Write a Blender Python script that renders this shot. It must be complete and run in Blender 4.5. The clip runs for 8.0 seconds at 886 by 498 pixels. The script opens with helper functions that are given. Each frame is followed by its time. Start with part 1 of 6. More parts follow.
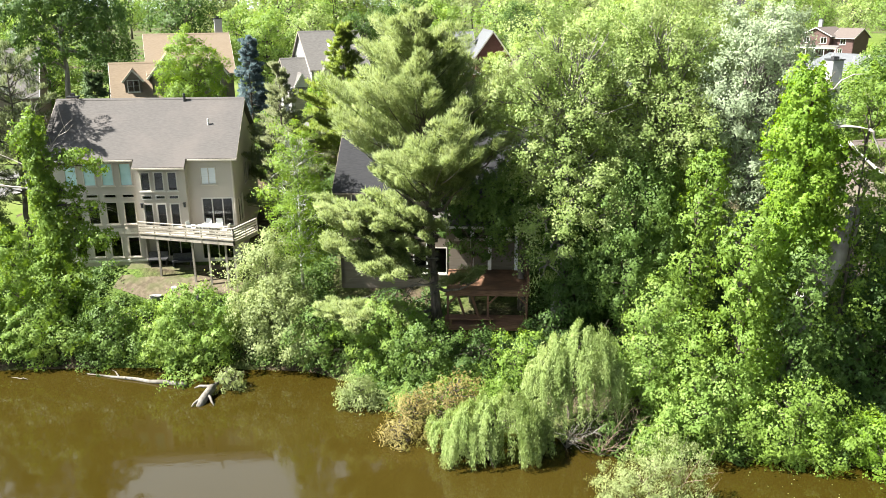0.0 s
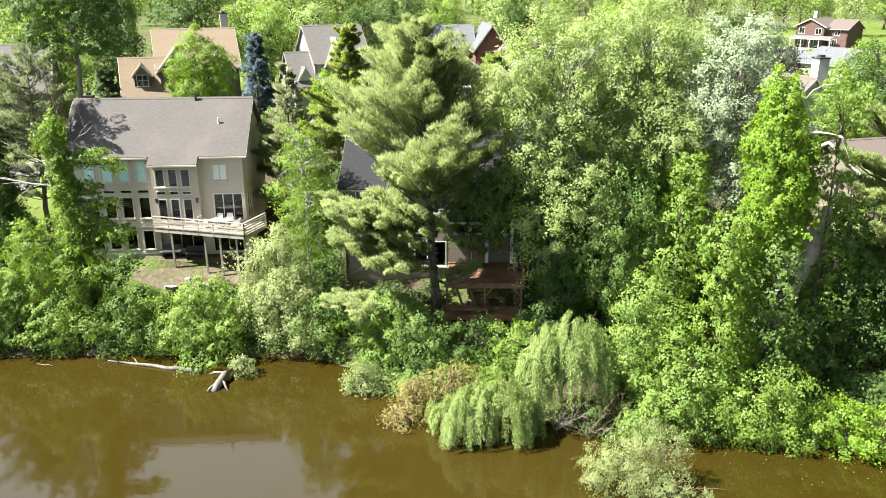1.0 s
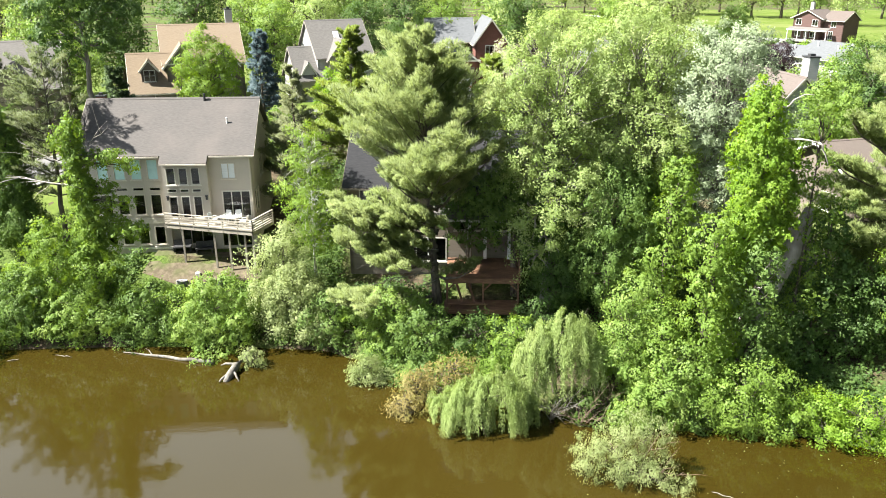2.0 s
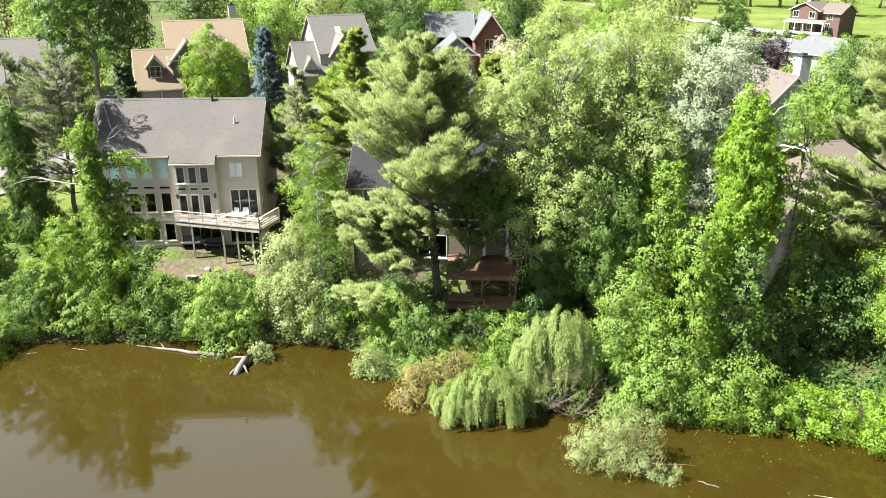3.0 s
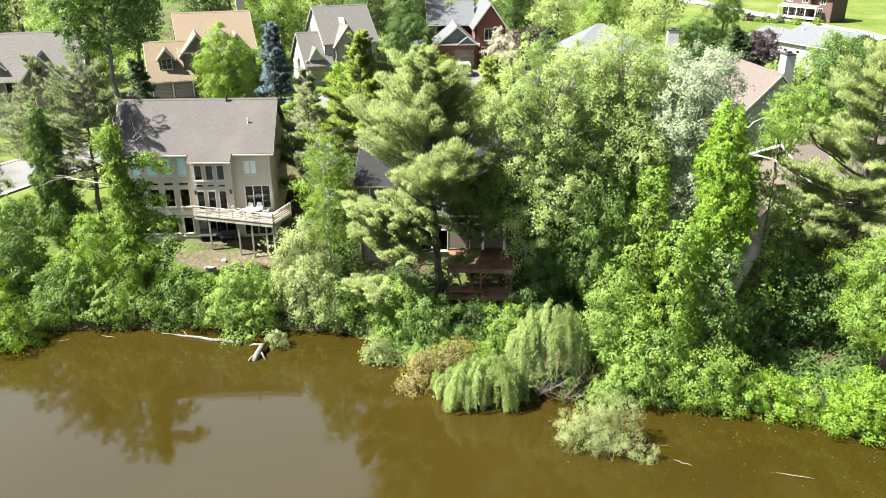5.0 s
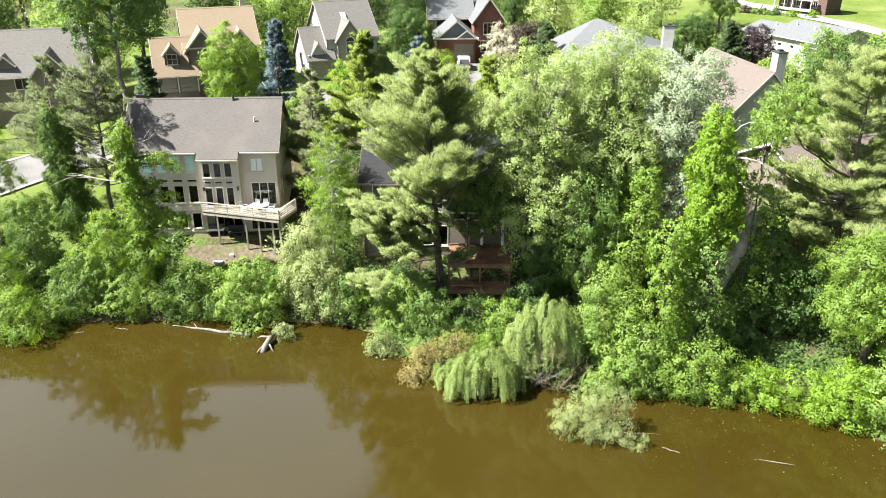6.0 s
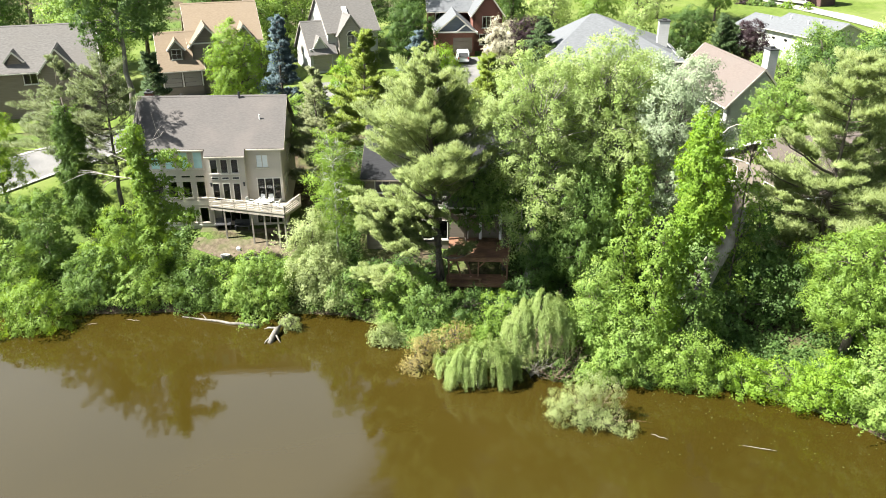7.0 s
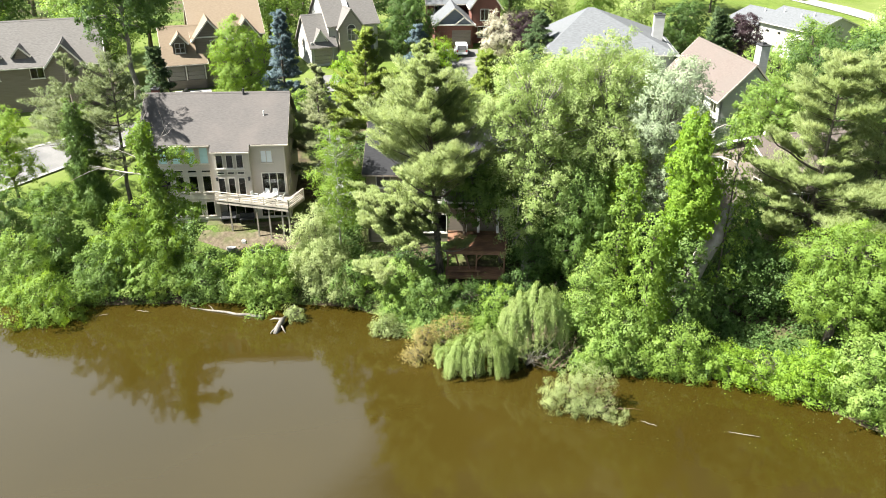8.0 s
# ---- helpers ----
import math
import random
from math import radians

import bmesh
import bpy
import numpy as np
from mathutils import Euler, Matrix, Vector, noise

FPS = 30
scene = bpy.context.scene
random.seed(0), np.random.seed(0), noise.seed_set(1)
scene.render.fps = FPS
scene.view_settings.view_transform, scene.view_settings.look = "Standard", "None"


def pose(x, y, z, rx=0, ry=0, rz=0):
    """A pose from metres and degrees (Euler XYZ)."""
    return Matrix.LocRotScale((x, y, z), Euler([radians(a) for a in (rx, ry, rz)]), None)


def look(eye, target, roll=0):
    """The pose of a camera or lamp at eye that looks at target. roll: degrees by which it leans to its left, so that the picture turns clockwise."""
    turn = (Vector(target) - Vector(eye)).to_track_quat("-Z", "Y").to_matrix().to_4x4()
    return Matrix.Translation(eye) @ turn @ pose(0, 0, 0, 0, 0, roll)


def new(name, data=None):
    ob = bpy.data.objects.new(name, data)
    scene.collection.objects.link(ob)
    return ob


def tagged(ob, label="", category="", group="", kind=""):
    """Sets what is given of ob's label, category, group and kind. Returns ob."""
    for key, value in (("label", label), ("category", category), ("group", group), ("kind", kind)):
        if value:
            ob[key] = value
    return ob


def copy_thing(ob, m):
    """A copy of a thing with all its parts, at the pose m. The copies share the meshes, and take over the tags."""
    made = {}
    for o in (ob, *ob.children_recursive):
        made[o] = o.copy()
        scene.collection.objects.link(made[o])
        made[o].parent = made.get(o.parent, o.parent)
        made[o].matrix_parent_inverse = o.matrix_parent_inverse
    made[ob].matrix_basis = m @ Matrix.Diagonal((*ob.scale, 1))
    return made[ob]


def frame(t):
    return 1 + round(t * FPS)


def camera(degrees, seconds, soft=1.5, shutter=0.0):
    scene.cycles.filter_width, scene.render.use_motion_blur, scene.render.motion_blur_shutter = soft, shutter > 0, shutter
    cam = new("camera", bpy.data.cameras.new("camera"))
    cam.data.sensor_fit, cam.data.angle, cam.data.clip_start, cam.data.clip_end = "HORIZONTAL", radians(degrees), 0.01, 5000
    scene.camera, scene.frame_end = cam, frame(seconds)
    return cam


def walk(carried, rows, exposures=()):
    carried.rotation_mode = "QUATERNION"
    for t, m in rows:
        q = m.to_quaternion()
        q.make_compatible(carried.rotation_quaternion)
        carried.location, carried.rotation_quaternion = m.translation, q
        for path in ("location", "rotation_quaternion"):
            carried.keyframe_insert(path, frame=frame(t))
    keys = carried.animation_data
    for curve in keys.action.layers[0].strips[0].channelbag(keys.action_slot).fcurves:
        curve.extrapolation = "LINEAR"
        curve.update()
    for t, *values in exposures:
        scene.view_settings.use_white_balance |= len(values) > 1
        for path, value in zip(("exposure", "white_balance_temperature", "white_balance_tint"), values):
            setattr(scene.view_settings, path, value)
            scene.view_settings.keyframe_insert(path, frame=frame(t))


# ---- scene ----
cam = camera(60.0, 8.0, 0.9)
# seconds, eye, pitch, roll, yaw
ROWS = [
    (0.0, 0.000, 0.000, 22.766, -17.644, -0.231, 0.000),
    (0.5, 0.042, -1.400, 23.565, -18.253, -0.203, 0.020),
    (1.0, 0.063, -2.596, 24.370, -18.852, -0.175, 0.034),
    (1.5, 0.066, -3.640, 25.183, -19.440, -0.146, 0.042),
    (2.0, 0.053, -4.576, 26.005, -20.021, -0.118, 0.043),
    (2.5, 0.026, -5.443, 26.838, -20.594, -0.090, 0.038),
    (3.0, -0.014, -6.274, 27.682, -21.160, -0.061, 0.026),
    (3.5, -0.063, -7.093, 28.535, -21.722, -0.033, 0.008),
    (4.0, -0.120, -7.921, 29.398, -22.279, -0.005, -0.016),
    (4.5, -0.183, -8.770, 30.269, -22.834, 0.024, -0.047),
    (5.0, -0.249, -9.648, 31.145, -23.387, 0.052, -0.084),
    (5.5, -0.317, -10.554, 32.023, -23.940, 0.080, -0.128),
    (6.0, -0.384, -11.483, 32.901, -24.493, 0.109, -0.178),
    (6.5, -0.449, -12.421, 33.774, -25.048, 0.137, -0.235),
    (7.0, -0.508, -13.351, 34.638, -25.605, 0.165, -0.298),
    (7.5, -0.560, -14.246, 35.487, -26.167, 0.194, -0.367),
    (8.0, -0.603, -15.076, 36.316, -26.734, 0.222, -0.443),
]
walk(cam, [(t, pose(x, y, z) @ pose(0, 0, 0, 0, 0, yaw) @ pose(0, 0, 0, 90 + pitch) @ pose(0, 0, 0, 0, 0, roll)) for t, x, y, z, pitch, roll, yaw in ROWS])

scene.view_settings.exposure = 2.13

# ---- daylight ----
SUN_AZ, SUN_EL = 100.0, 51.0      # degrees west of the view axis, height
sd = Vector((-math.sin(radians(SUN_AZ)) * math.cos(radians(SUN_EL)), math.cos(radians(SUN_AZ)) * math.cos(radians(SUN_EL)), math.sin(radians(SUN_EL))))
sun = new("sun", bpy.data.lights.new("sun", "SUN"))
sun.data.energy, sun.data.angle, sun.data.color = 4.9, radians(0.5), (1.0, 0.97, 0.90)
sun.matrix_world = look(sd * 200, (0, 0, 0))
world = bpy.data.worlds.new("sky")
scene.world = world
world.use_nodes = True
wn, wl = world.node_tree.nodes, world.node_tree.links
sky = wn.new("ShaderNodeTexSky")
sky.sky_type, sky.sun_disc = "NISHITA", False
sky.sun_elevation, sky.sun_rotation = radians(SUN_EL), radians(-SUN_AZ)
wco = wn.new("ShaderNodeTexCoord")
wmap = wn.new("ShaderNodeMapping")
wmap.inputs["Scale"].default_value = (1.0, 1.0, 2.2)
wmap.inputs["Location"].default_value = (19.19, 25.66, 23.15)
wnoise = wn.new("ShaderNodeTexNoise")
wnoise.inputs["Scale"].default_value, wnoise.inputs["Detail"].default_value = 1.7, 6.0
wramp = wn.new("ShaderNodeValToRGB")
wramp.color_ramp.elements[0].position, wramp.color_ramp.elements[1].position = 0.49, 0.66
wmix = wn.new("ShaderNodeMix")
wmix.data_type = "RGBA"
wmix.inputs["B"].default_value = (26.0, 29.0, 32.0, 1)
wl.new(wco.outputs["Generated"], wmap.inputs["Vector"])
wl.new(wmap.outputs["Vector"], wnoise.inputs["Vector"])
wside = wn.new("ShaderNodeSeparateXYZ")
wl.new(wco.outputs["Generated"], wside.inputs["Vector"])
wbank = wn.new("ShaderNodeMapRange")                  # the cloud bank thickens towards the west
wbank.inputs["From Min"].default_value, wbank.inputs["From Max"].default_value = 0.06, -0.22
wbank.inputs["To Min"].default_value, wbank.inputs["To Max"].default_value = -0.13, 0.13
wl.new(wside.outputs["X"], wbank.inputs["Value"])
wadd = wn.new("ShaderNodeMath")
wl.new(wnoise.outputs["Fac"], wadd.inputs[0])
wl.new(wbank.outputs["Result"], wadd.inputs[1])
wl.new(wadd.outputs["Value"], wramp.inputs["Fac"])
wl.new(wramp.outputs["Color"], wmix.inputs["Factor"])
wl.new(sky.outputs["Color"], wmix.inputs["A"])
wl.new(wmix.outputs["Result"], wn["Background"].inputs["Color"])
wn["Background"].inputs["Strength"].default_value = 0.0185


# ---- materials ----
def base_material(name, rough=0.7, spec=0.3):
    m = bpy.data.materials.new(name)
    m.use_nodes = True
    b = m.node_tree.nodes["Principled BSDF"]
    b.inputs["Roughness"].default_value = rough
    b.inputs["Specular IOR Level"].default_value = spec
    return m, m.node_tree.nodes, m.node_tree.links, b


def mixed(nodes, links, fac, a, b):
    """A colour mixed from two by a factor socket; a and b are colours or sockets."""
    mx = nodes.new("ShaderNodeMix")
    mx.data_type = "RGBA"
    links.new(fac, mx.inputs["Factor"])
    for slot, c in (("A", a), ("B", b)):
        if isinstance(c, tuple):
            mx.inputs[slot].default_value = (*c, 1)
        else:
            links.new(c, mx.inputs[slot])
    return mx.outputs["Result"]


def noise_fac(nodes, links, scale, lo=0.35, hi=0.65, detail=4.0, stretch=None, coords="Object"):
    tc = nodes.new("ShaderNodeTexCoord")
    src = tc.outputs[coords]
    if stretch:
        mp = nodes.new("ShaderNodeMapping")
        mp.inputs["Scale"].default_value = stretch
        links.new(src, mp.inputs["Vector"])
        src = mp.outputs["Vector"]
    n = nodes.new("ShaderNodeTexNoise")
    n.inputs["Scale"].default_value, n.inputs["Detail"].default_value = scale, detail
    links.new(src, n.inputs["Vector"])
    r = nodes.new("ShaderNodeMapRange")
    r.inputs["From Min"].default_value, r.inputs["From Max"].default_value = lo, hi
    links.new(n.outputs["Fac"], r.inputs["Value"])
    return r.outputs["Result"]


def add_bump(nodes, links, b, fac, strength, dist):
    bp = nodes.new("ShaderNodeBump")
    bp.inputs["Strength"].default_value, bp.inputs["Distance"].default_value = strength, dist
    links.new(fac, bp.inputs["Height"])
    links.new(bp.outputs["Normal"], b.inputs["Normal"])


def rough_material(name, a, b2, c=None, scale=3.0, big=0.4, rough=0.75, bump=0.3, dist=0.01, stretch=None, spec=0.3, metal=0.0):
    """Two tones by fine grain, a third by large stains."""
    m, n, l, b = base_material(name, rough, spec)
    fine = noise_fac(n, l, scale, stretch=stretch)
    col = mixed(n, l, fine, a, b2)
    if c:
        col = mixed(n, l, noise_fac(n, l, big, 0.45, 0.75), col, c)
    l.new(col, b.inputs["Base Color"])
    b.inputs["Metallic"].default_value = metal
    add_bump(n, l, b, fine, bump, dist)
    return m


def leaf_material(name, dark, mid, pale, translucent=0.3, rough=0.5, scale=0.8, tone=1.06):
    """Leaves: a tone of its own for each leaf, broad drifts of tone through the crown, and light that passes through."""
    dark, mid, pale = [(r * tone, g * tone, b * tone * 1.1) for r, g, b in (dark, mid, pale)]
    m, n, l, b = base_material(name, rough, 0.2)
    g = n.new("ShaderNodeNewGeometry")
    each = n.new("ShaderNodeMapRange")
    each.inputs["To Min"].default_value, each.inputs["To Max"].default_value = 0.5, 1.0
    l.new(g.outputs["Random Per Island"], each.inputs["Value"])
    one = mixed(n, l, each.outputs["Result"], dark, mid)
    col = mixed(n, l, noise_fac(n, l, scale, 0.45, 0.76, 5.0), one, pale)
    l.new(col, b.inputs["Base Color"])
    t = n.new("ShaderNodeBsdfTranslucent")
    hs = n.new("ShaderNodeHueSaturation")
    hs.inputs["Hue"].default_value, hs.inputs["Saturation"].default_value, hs.inputs["Value"].default_value = 0.488, 1.15, 1.45
    l.new(col, hs.inputs["Color"])
    l.new(hs.outputs["Color"], t.inputs["Color"])
    mx = n.new("ShaderNodeMixShader")
    mx.inputs["Fac"].default_value = 0.22 + translucent * 0.6
    l.new(b.outputs["BSDF"], mx.inputs[1])
    l.new(t.outputs["BSDF"], mx.inputs[2])
    l.new(mx.outputs["Shader"], n["Material Output"].inputs["Surface"])
    return m


LEAF_VINE = leaf_material("vine leaf", (0.060, 0.100, 0.020), (0.166, 0.260, 0.042), (0.218, 0.312, 0.056), 0.32)
LEAF_BRIGHT = leaf_material("lime leaf", (0.080, 0.140, 0.022), (0.190, 0.306, 0.036), (0.232, 0.338, 0.044), 0.4)
LEAF_BUSH = leaf_material("shrub leaf", (0.068, 0.112, 0.023), (0.179, 0.278, 0.054), (0.265, 0.348, 0.088), 0.28)
LEAF_PALE = leaf_material("pale shrub leaf", (0.109, 0.139, 0.048), (0.257, 0.311, 0.113), (0.324, 0.370, 0.150), 0.28)
LEAF_MAPLE = leaf_material("maple leaf", (0.093, 0.139, 0.041), (0.262, 0.346, 0.098), (0.350, 0.402, 0.166), 0.3)
LEAF_SILVER = leaf_material("silver leaf", (0.093, 0.123, 0.057), (0.229, 0.276, 0.155), (0.288, 0.329, 0.205), 0.2, tone=1.3)
# for dark-leaved plants, and as painted shade on plants in shaded spots
LEAF_DARK_AND_SHADE = leaf_material("dark leaf", (0.026, 0.052, 0.012), (0.076, 0.134, 0.032), (0.110, 0.174, 0.041), 0.25)
# between vine and dark leaf: deep green plants, and vines with painted shade
LEAF_DEEP_AND_SHADE = leaf_material("deep green leaf", (0.040, 0.074, 0.017), (0.120, 0.194, 0.043), (0.165, 0.245, 0.056), 0.28)
LEAF_WILLOW = leaf_material("willow leaf", (0.151, 0.209, 0.057), (0.312, 0.405, 0.128), (0.384, 0.460, 0.170), 0.3, tone=0.87)
LEAF_BIRCH = leaf_material("birch leaf", (0.078, 0.130, 0.020), (0.180, 0.276, 0.045), (0.232, 0.322, 0.060), 0.36)
LEAF_PURPLE = leaf_material("purple leaf", (0.016, 0.010, 0.012), (0.045, 0.026, 0.028), (0.06, 0.04, 0.035), 0.15)
LEAF_RUST = leaf_material("rusty needle", (0.085, 0.062, 0.020), (0.235, 0.196, 0.060), (0.262, 0.262, 0.076), 0.15, tone=1.1)
LEAF_CREAM = leaf_material("cream blossom", (0.216, 0.209, 0.122), (0.42, 0.40, 0.27), (0.5, 0.46, 0.33), 0.2)
NEEDLE = leaf_material("pine needle", (0.110, 0.150, 0.044), (0.285, 0.352, 0.122), (0.365, 0.418, 0.172), 0.32, tone=0.85)
NEEDLE_LIME = leaf_material("young pine needle", (0.114, 0.169, 0.028), (0.263, 0.345, 0.067), (0.315, 0.380, 0.091), 0.22, tone=0.75)
NEEDLE_DULL = leaf_material("dull needle", (0.075, 0.092, 0.038), (0.200, 0.226, 0.100), (0.255, 0.270, 0.140), 0.15)
NEEDLE_OLIVE = leaf_material("olive needle", (0.042, 0.058, 0.020), (0.128, 0.160, 0.060), (0.172, 0.196, 0.086), 0.15)
NEEDLE_DARK = leaf_material("dark needle", (0.025, 0.045, 0.016), (0.075, 0.118, 0.045), (0.110, 0.155, 0.065), 0.12)
NEEDLE_BLUE = leaf_material("blue spruce needle", (0.031, 0.050, 0.047), (0.090, 0.128, 0.123), (0.145, 0.189, 0.189), 0.1)
BARK = rough_material("bark", (0.05, 0.04, 0.032), (0.16, 0.13, 0.105), (0.09, 0.085, 0.06), 6, 0.7, 0.9, 0.8, 0.03, (1, 1, 0.25))
BARK_PALE = rough_material("pale dead wood", (0.130, 0.118, 0.100), (0.225, 0.210, 0.185), (0.090, 0.080, 0.065), 5, 0.9, 0.85, 0.5, 0.015, (1, 1, 0.3))
BARK_BLEACHED = rough_material("bleached bare wood", (0.30, 0.27, 0.235), (0.46, 0.425, 0.38), (0.20, 0.175, 0.15), 3, 0.8, 0.85, 0.5, 0.02, (1, 1, 0.3))
BARK_GREY = rough_material("pale grey bark", (0.17, 0.155, 0.135), (0.30, 0.28, 0.25), (0.12, 0.11, 0.095), 5, 0.9, 0.85, 0.5, 0.015, (1, 1, 0.3))
BARK_WHITE = rough_material("birch bark", (0.5, 0.49, 0.45), (0.68, 0.67, 0.63), (0.12, 0.11, 0.1), 4, 3.0, 0.7, 0.3, 0.01, (1, 1, 3))
WOOD_DEAD = rough_material("brown dead twigs", (0.11, 0.075, 0.05), (0.21, 0.16, 0.115), None, 6, 1, 0.9, 0.4, 0.01)


# ---- mesh helpers ----
class Buf:
    """Collects vertices and faces of one mesh."""

    def __init__(self):
        self.v, self.f = [], []

    def add(self, verts, faces):
        o = len(self.v)
        self.v.extend(tuple(p) for p in verts)
        self.f.extend(tuple(i + o for i in f) for f in faces)
        return self

    def box(self, x0, x1, y0, y1, z0, z1, m=None):
        vs = [Vector(p) for p in ((x0, y0, z0), (x1, y0, z0), (x1, y1, z0), (x0, y1, z0), (x0, y0, z1), (x1, y0, z1), (x1, y1, z1), (x0, y1, z1))]
        if m:
            vs = [m @ p for p in vs]
        return self.add(vs, ((0, 3, 2, 1), (4, 5, 6, 7), (0, 1, 5, 4), (1, 2, 6, 5), (2, 3, 7, 6), (3, 0, 4, 7)))

    def prism(self, outline, lift):
        """A closed outline of points, extruded along the vector lift."""
        n = len(outline)
        top = [Vector(p) + Vector(lift) for p in outline]
        return self.add([*outline, *top], [tuple(range(n))[::-1], tuple(range(n, 2 * n))] + [(i, (i + 1) % n, n + (i + 1) % n, n + i) for i in range(n)])

    def beam(self, a, b, w, h):
        """A square timber from a to b."""
        a, b = Vector(a), Vector(b)
        ax = (b - a).normalized()
        side = ax.cross(Vector((0, 0, 1)))
        side = side.normalized() if side.length > 1e-3 else Vector((1, 0, 0))
        up = side.cross(ax)
        c = [side * sx * w / 2 + up * sz * h / 2 for sx, sz in ((-1, -1), (1, -1), (1, 1), (-1, 1))]
        return self.prism([a + p for p in c], b - a)

    def tube(self, pts, radii, sides=6):
        """A tapered limb through the points."""
        pts = [Vector(p) for p in pts]
        rings = []
        for i, p in enumerate(pts):
            d = (pts[min(i + 1, len(pts) - 1)] - pts[max(i - 1, 0)]).normalized()
            s = d.cross(Vector((0.31, 0.95, 0.05))).normalized()
            u = s.cross(d)
            rings.append([p + (s * math.cos(2 * math.pi * k / sides) + u * math.sin(2 * math.pi * k / sides)) * radii[i] for k in range(sides)])
        faces = [(i * sides + k, i * sides + (k + 1) % sides, (i + 1) * sides + (k + 1) % sides, (i + 1) * sides + k) for i in range(len(pts) - 1) for k in range(sides)]
        faces.append(tuple(range(sides))[::-1])
        faces.append(tuple(range((len(pts) - 1) * sides, len(pts) * sides)))
        return self.add([p for r in rings for p in r], faces)

    def mesh(self, name, smooth=False):
        me = bpy.data.meshes.new(name)
        me.from_pydata(self.v, [], self.f)
        bm = bmesh.new()
        bm.from_mesh(me)
        bmesh.ops.recalc_face_normals(bm, faces=bm.faces)
        bm.to_mesh(me)
        bm.free()
        if smooth:
            me.polygons.foreach_set("use_smooth", [True] * len(me.polygons))
        return me


def array_mesh(name, verts, faces, normals=None):
    """A mesh from number arrays, all faces with the same count of corners; normals, one a vertex, round the shading of leaves."""
    me = bpy.data.meshes.new(name)
    k = faces.shape[1]
    me.vertices.add(len(verts))
    me.vertices.foreach_set("co", np.ascontiguousarray(verts, dtype=np.float32).ravel())
    me.loops.add(len(faces) * k)
    me.loops.foreach_set("vertex_index", np.ascontiguousarray(faces, dtype=np.int32).ravel())
    me.polygons.add(len(faces))
    me.polygons.foreach_set("loop_start", np.arange(len(faces), dtype=np.int32) * k)
    if normals is not None:
        me.polygons.foreach_set("use_smooth", np.ones(len(faces), dtype=bool))
        soft = me.attributes.new("custom_normal", "FLOAT_VECTOR", "POINT")
        soft.data.foreach_set("vector", np.ascontiguousarray(normals, dtype=np.float32).ravel())
    me.update(calc_edges=True)
    return me


def part(name, shape, material, parent=None, label="", smooth=False):
    """One mesh object, under a thing or a part."""
    me = shape.mesh(name, smooth) if isinstance(shape, Buf) else shape
    if not me.materials:
        me.materials.append(material)
    ob = new(name, me)
    ob.parent = parent
    return tagged(ob, label)


def thing(name, m, label, category, group="", kind=""):
    ob = new(name)
    ob.matrix_world = m
    ob.empty_display_size = 0.3
    return tagged(ob, label, category, group, kind)


# ---- lie of the land ----
SHORE_X = (-400, -90, -60, -41, -34, -23, -14, -9, -5, -2.5, 1, 6, 13, 20, 24, 28, 31, 36, 60, 120, 400)
SHORE_Y = (70, 52, 48, 46.5, 45.6, 46.2, 46, 45.6, 43.5, 39.5, 38.2, 37.2, 34.9, 34.6, 33.2, 30.8, 27.5, 22, 6, -15, -60)
RISE_D = (-60, -12, -3, 0, 2.5, 9, 12, 15, 24, 55, 90, 200, 900)
RISE_Z = (-5, -3, -1.0, 0.0, 1.6, 4.15, 4.3, 5.2, 7.3, 9.6, 11.5, 13, 14)


def shore(x):
    return np.interp(x, SHORE_X, SHORE_Y)


def rise(x, y):
    """Height of the ground: lake bed, bank, yards, and the slow rise up to the streets."""
    s = shore(x)
    reach = np.maximum(54.5 - s, 6.0)
    d = np.where(y > s, np.where(y < s + reach, (y - s) * 9.0 / reach, 9.0 + y - s - reach), y - s)
    z = np.interp(d, RISE_D, RISE_Z)
    return z + np.where(d > 0, 0.12 * np.sin(x * 0.61 + y * 0.23) * np.sin(y * 0.47 - x * 0.2), 0) * np.clip(d / 4, 0, 1)


def ground(x, y):
    return float(rise(np.array(float(x)), np.array(float(y))))


def spaced(lo, hi, step, far):
    mid = np.arange(lo, hi + step / 2, step)
    out = np.cumsum(step * 1.35 ** np.arange(1, 40))
    out = out[out < far]
    return np.concatenate([(lo - out)[::-1], mid, hi + out])


def draped(xs, ys, lift):
    gx, gy = np.meshgrid(xs, ys)
    return np.stack([gx, gy, rise(gx, gy) + lift], -1).reshape(-1, 3), grid_faces(len(xs), len(ys))


def grid_faces(nx, ny):
    i = (np.arange(ny - 1)[:, None] * nx + np.arange(nx - 1)[None]).ravel()
    return np.stack([i, i + 1, i + 1 + nx, i + nx], -1)


def ground_material():
    m, n, l, b = base_material("ground soil", 0.95, 0.15)
    soil = mixed(n, l, noise_fac(n, l, 2.2, 0.3, 0.7, 8), (0.035, 0.027, 0.017), (0.105, 0.08, 0.052))
    weeds = mixed(n, l, noise_fac(n, l, 5.0, 0.3, 0.7, 6), (0.04, 0.065, 0.014), (0.10, 0.145, 0.03))
    l.new(mixed(n, l, noise_fac(n, l, 0.16, 0.40, 0.56, 6), soil, weeds), b.inputs["Base Color"])
    add_bump(n, l, b, noise_fac(n, l, 4.0, 0.2, 0.8, 8), 0.8, 0.12)
    return m


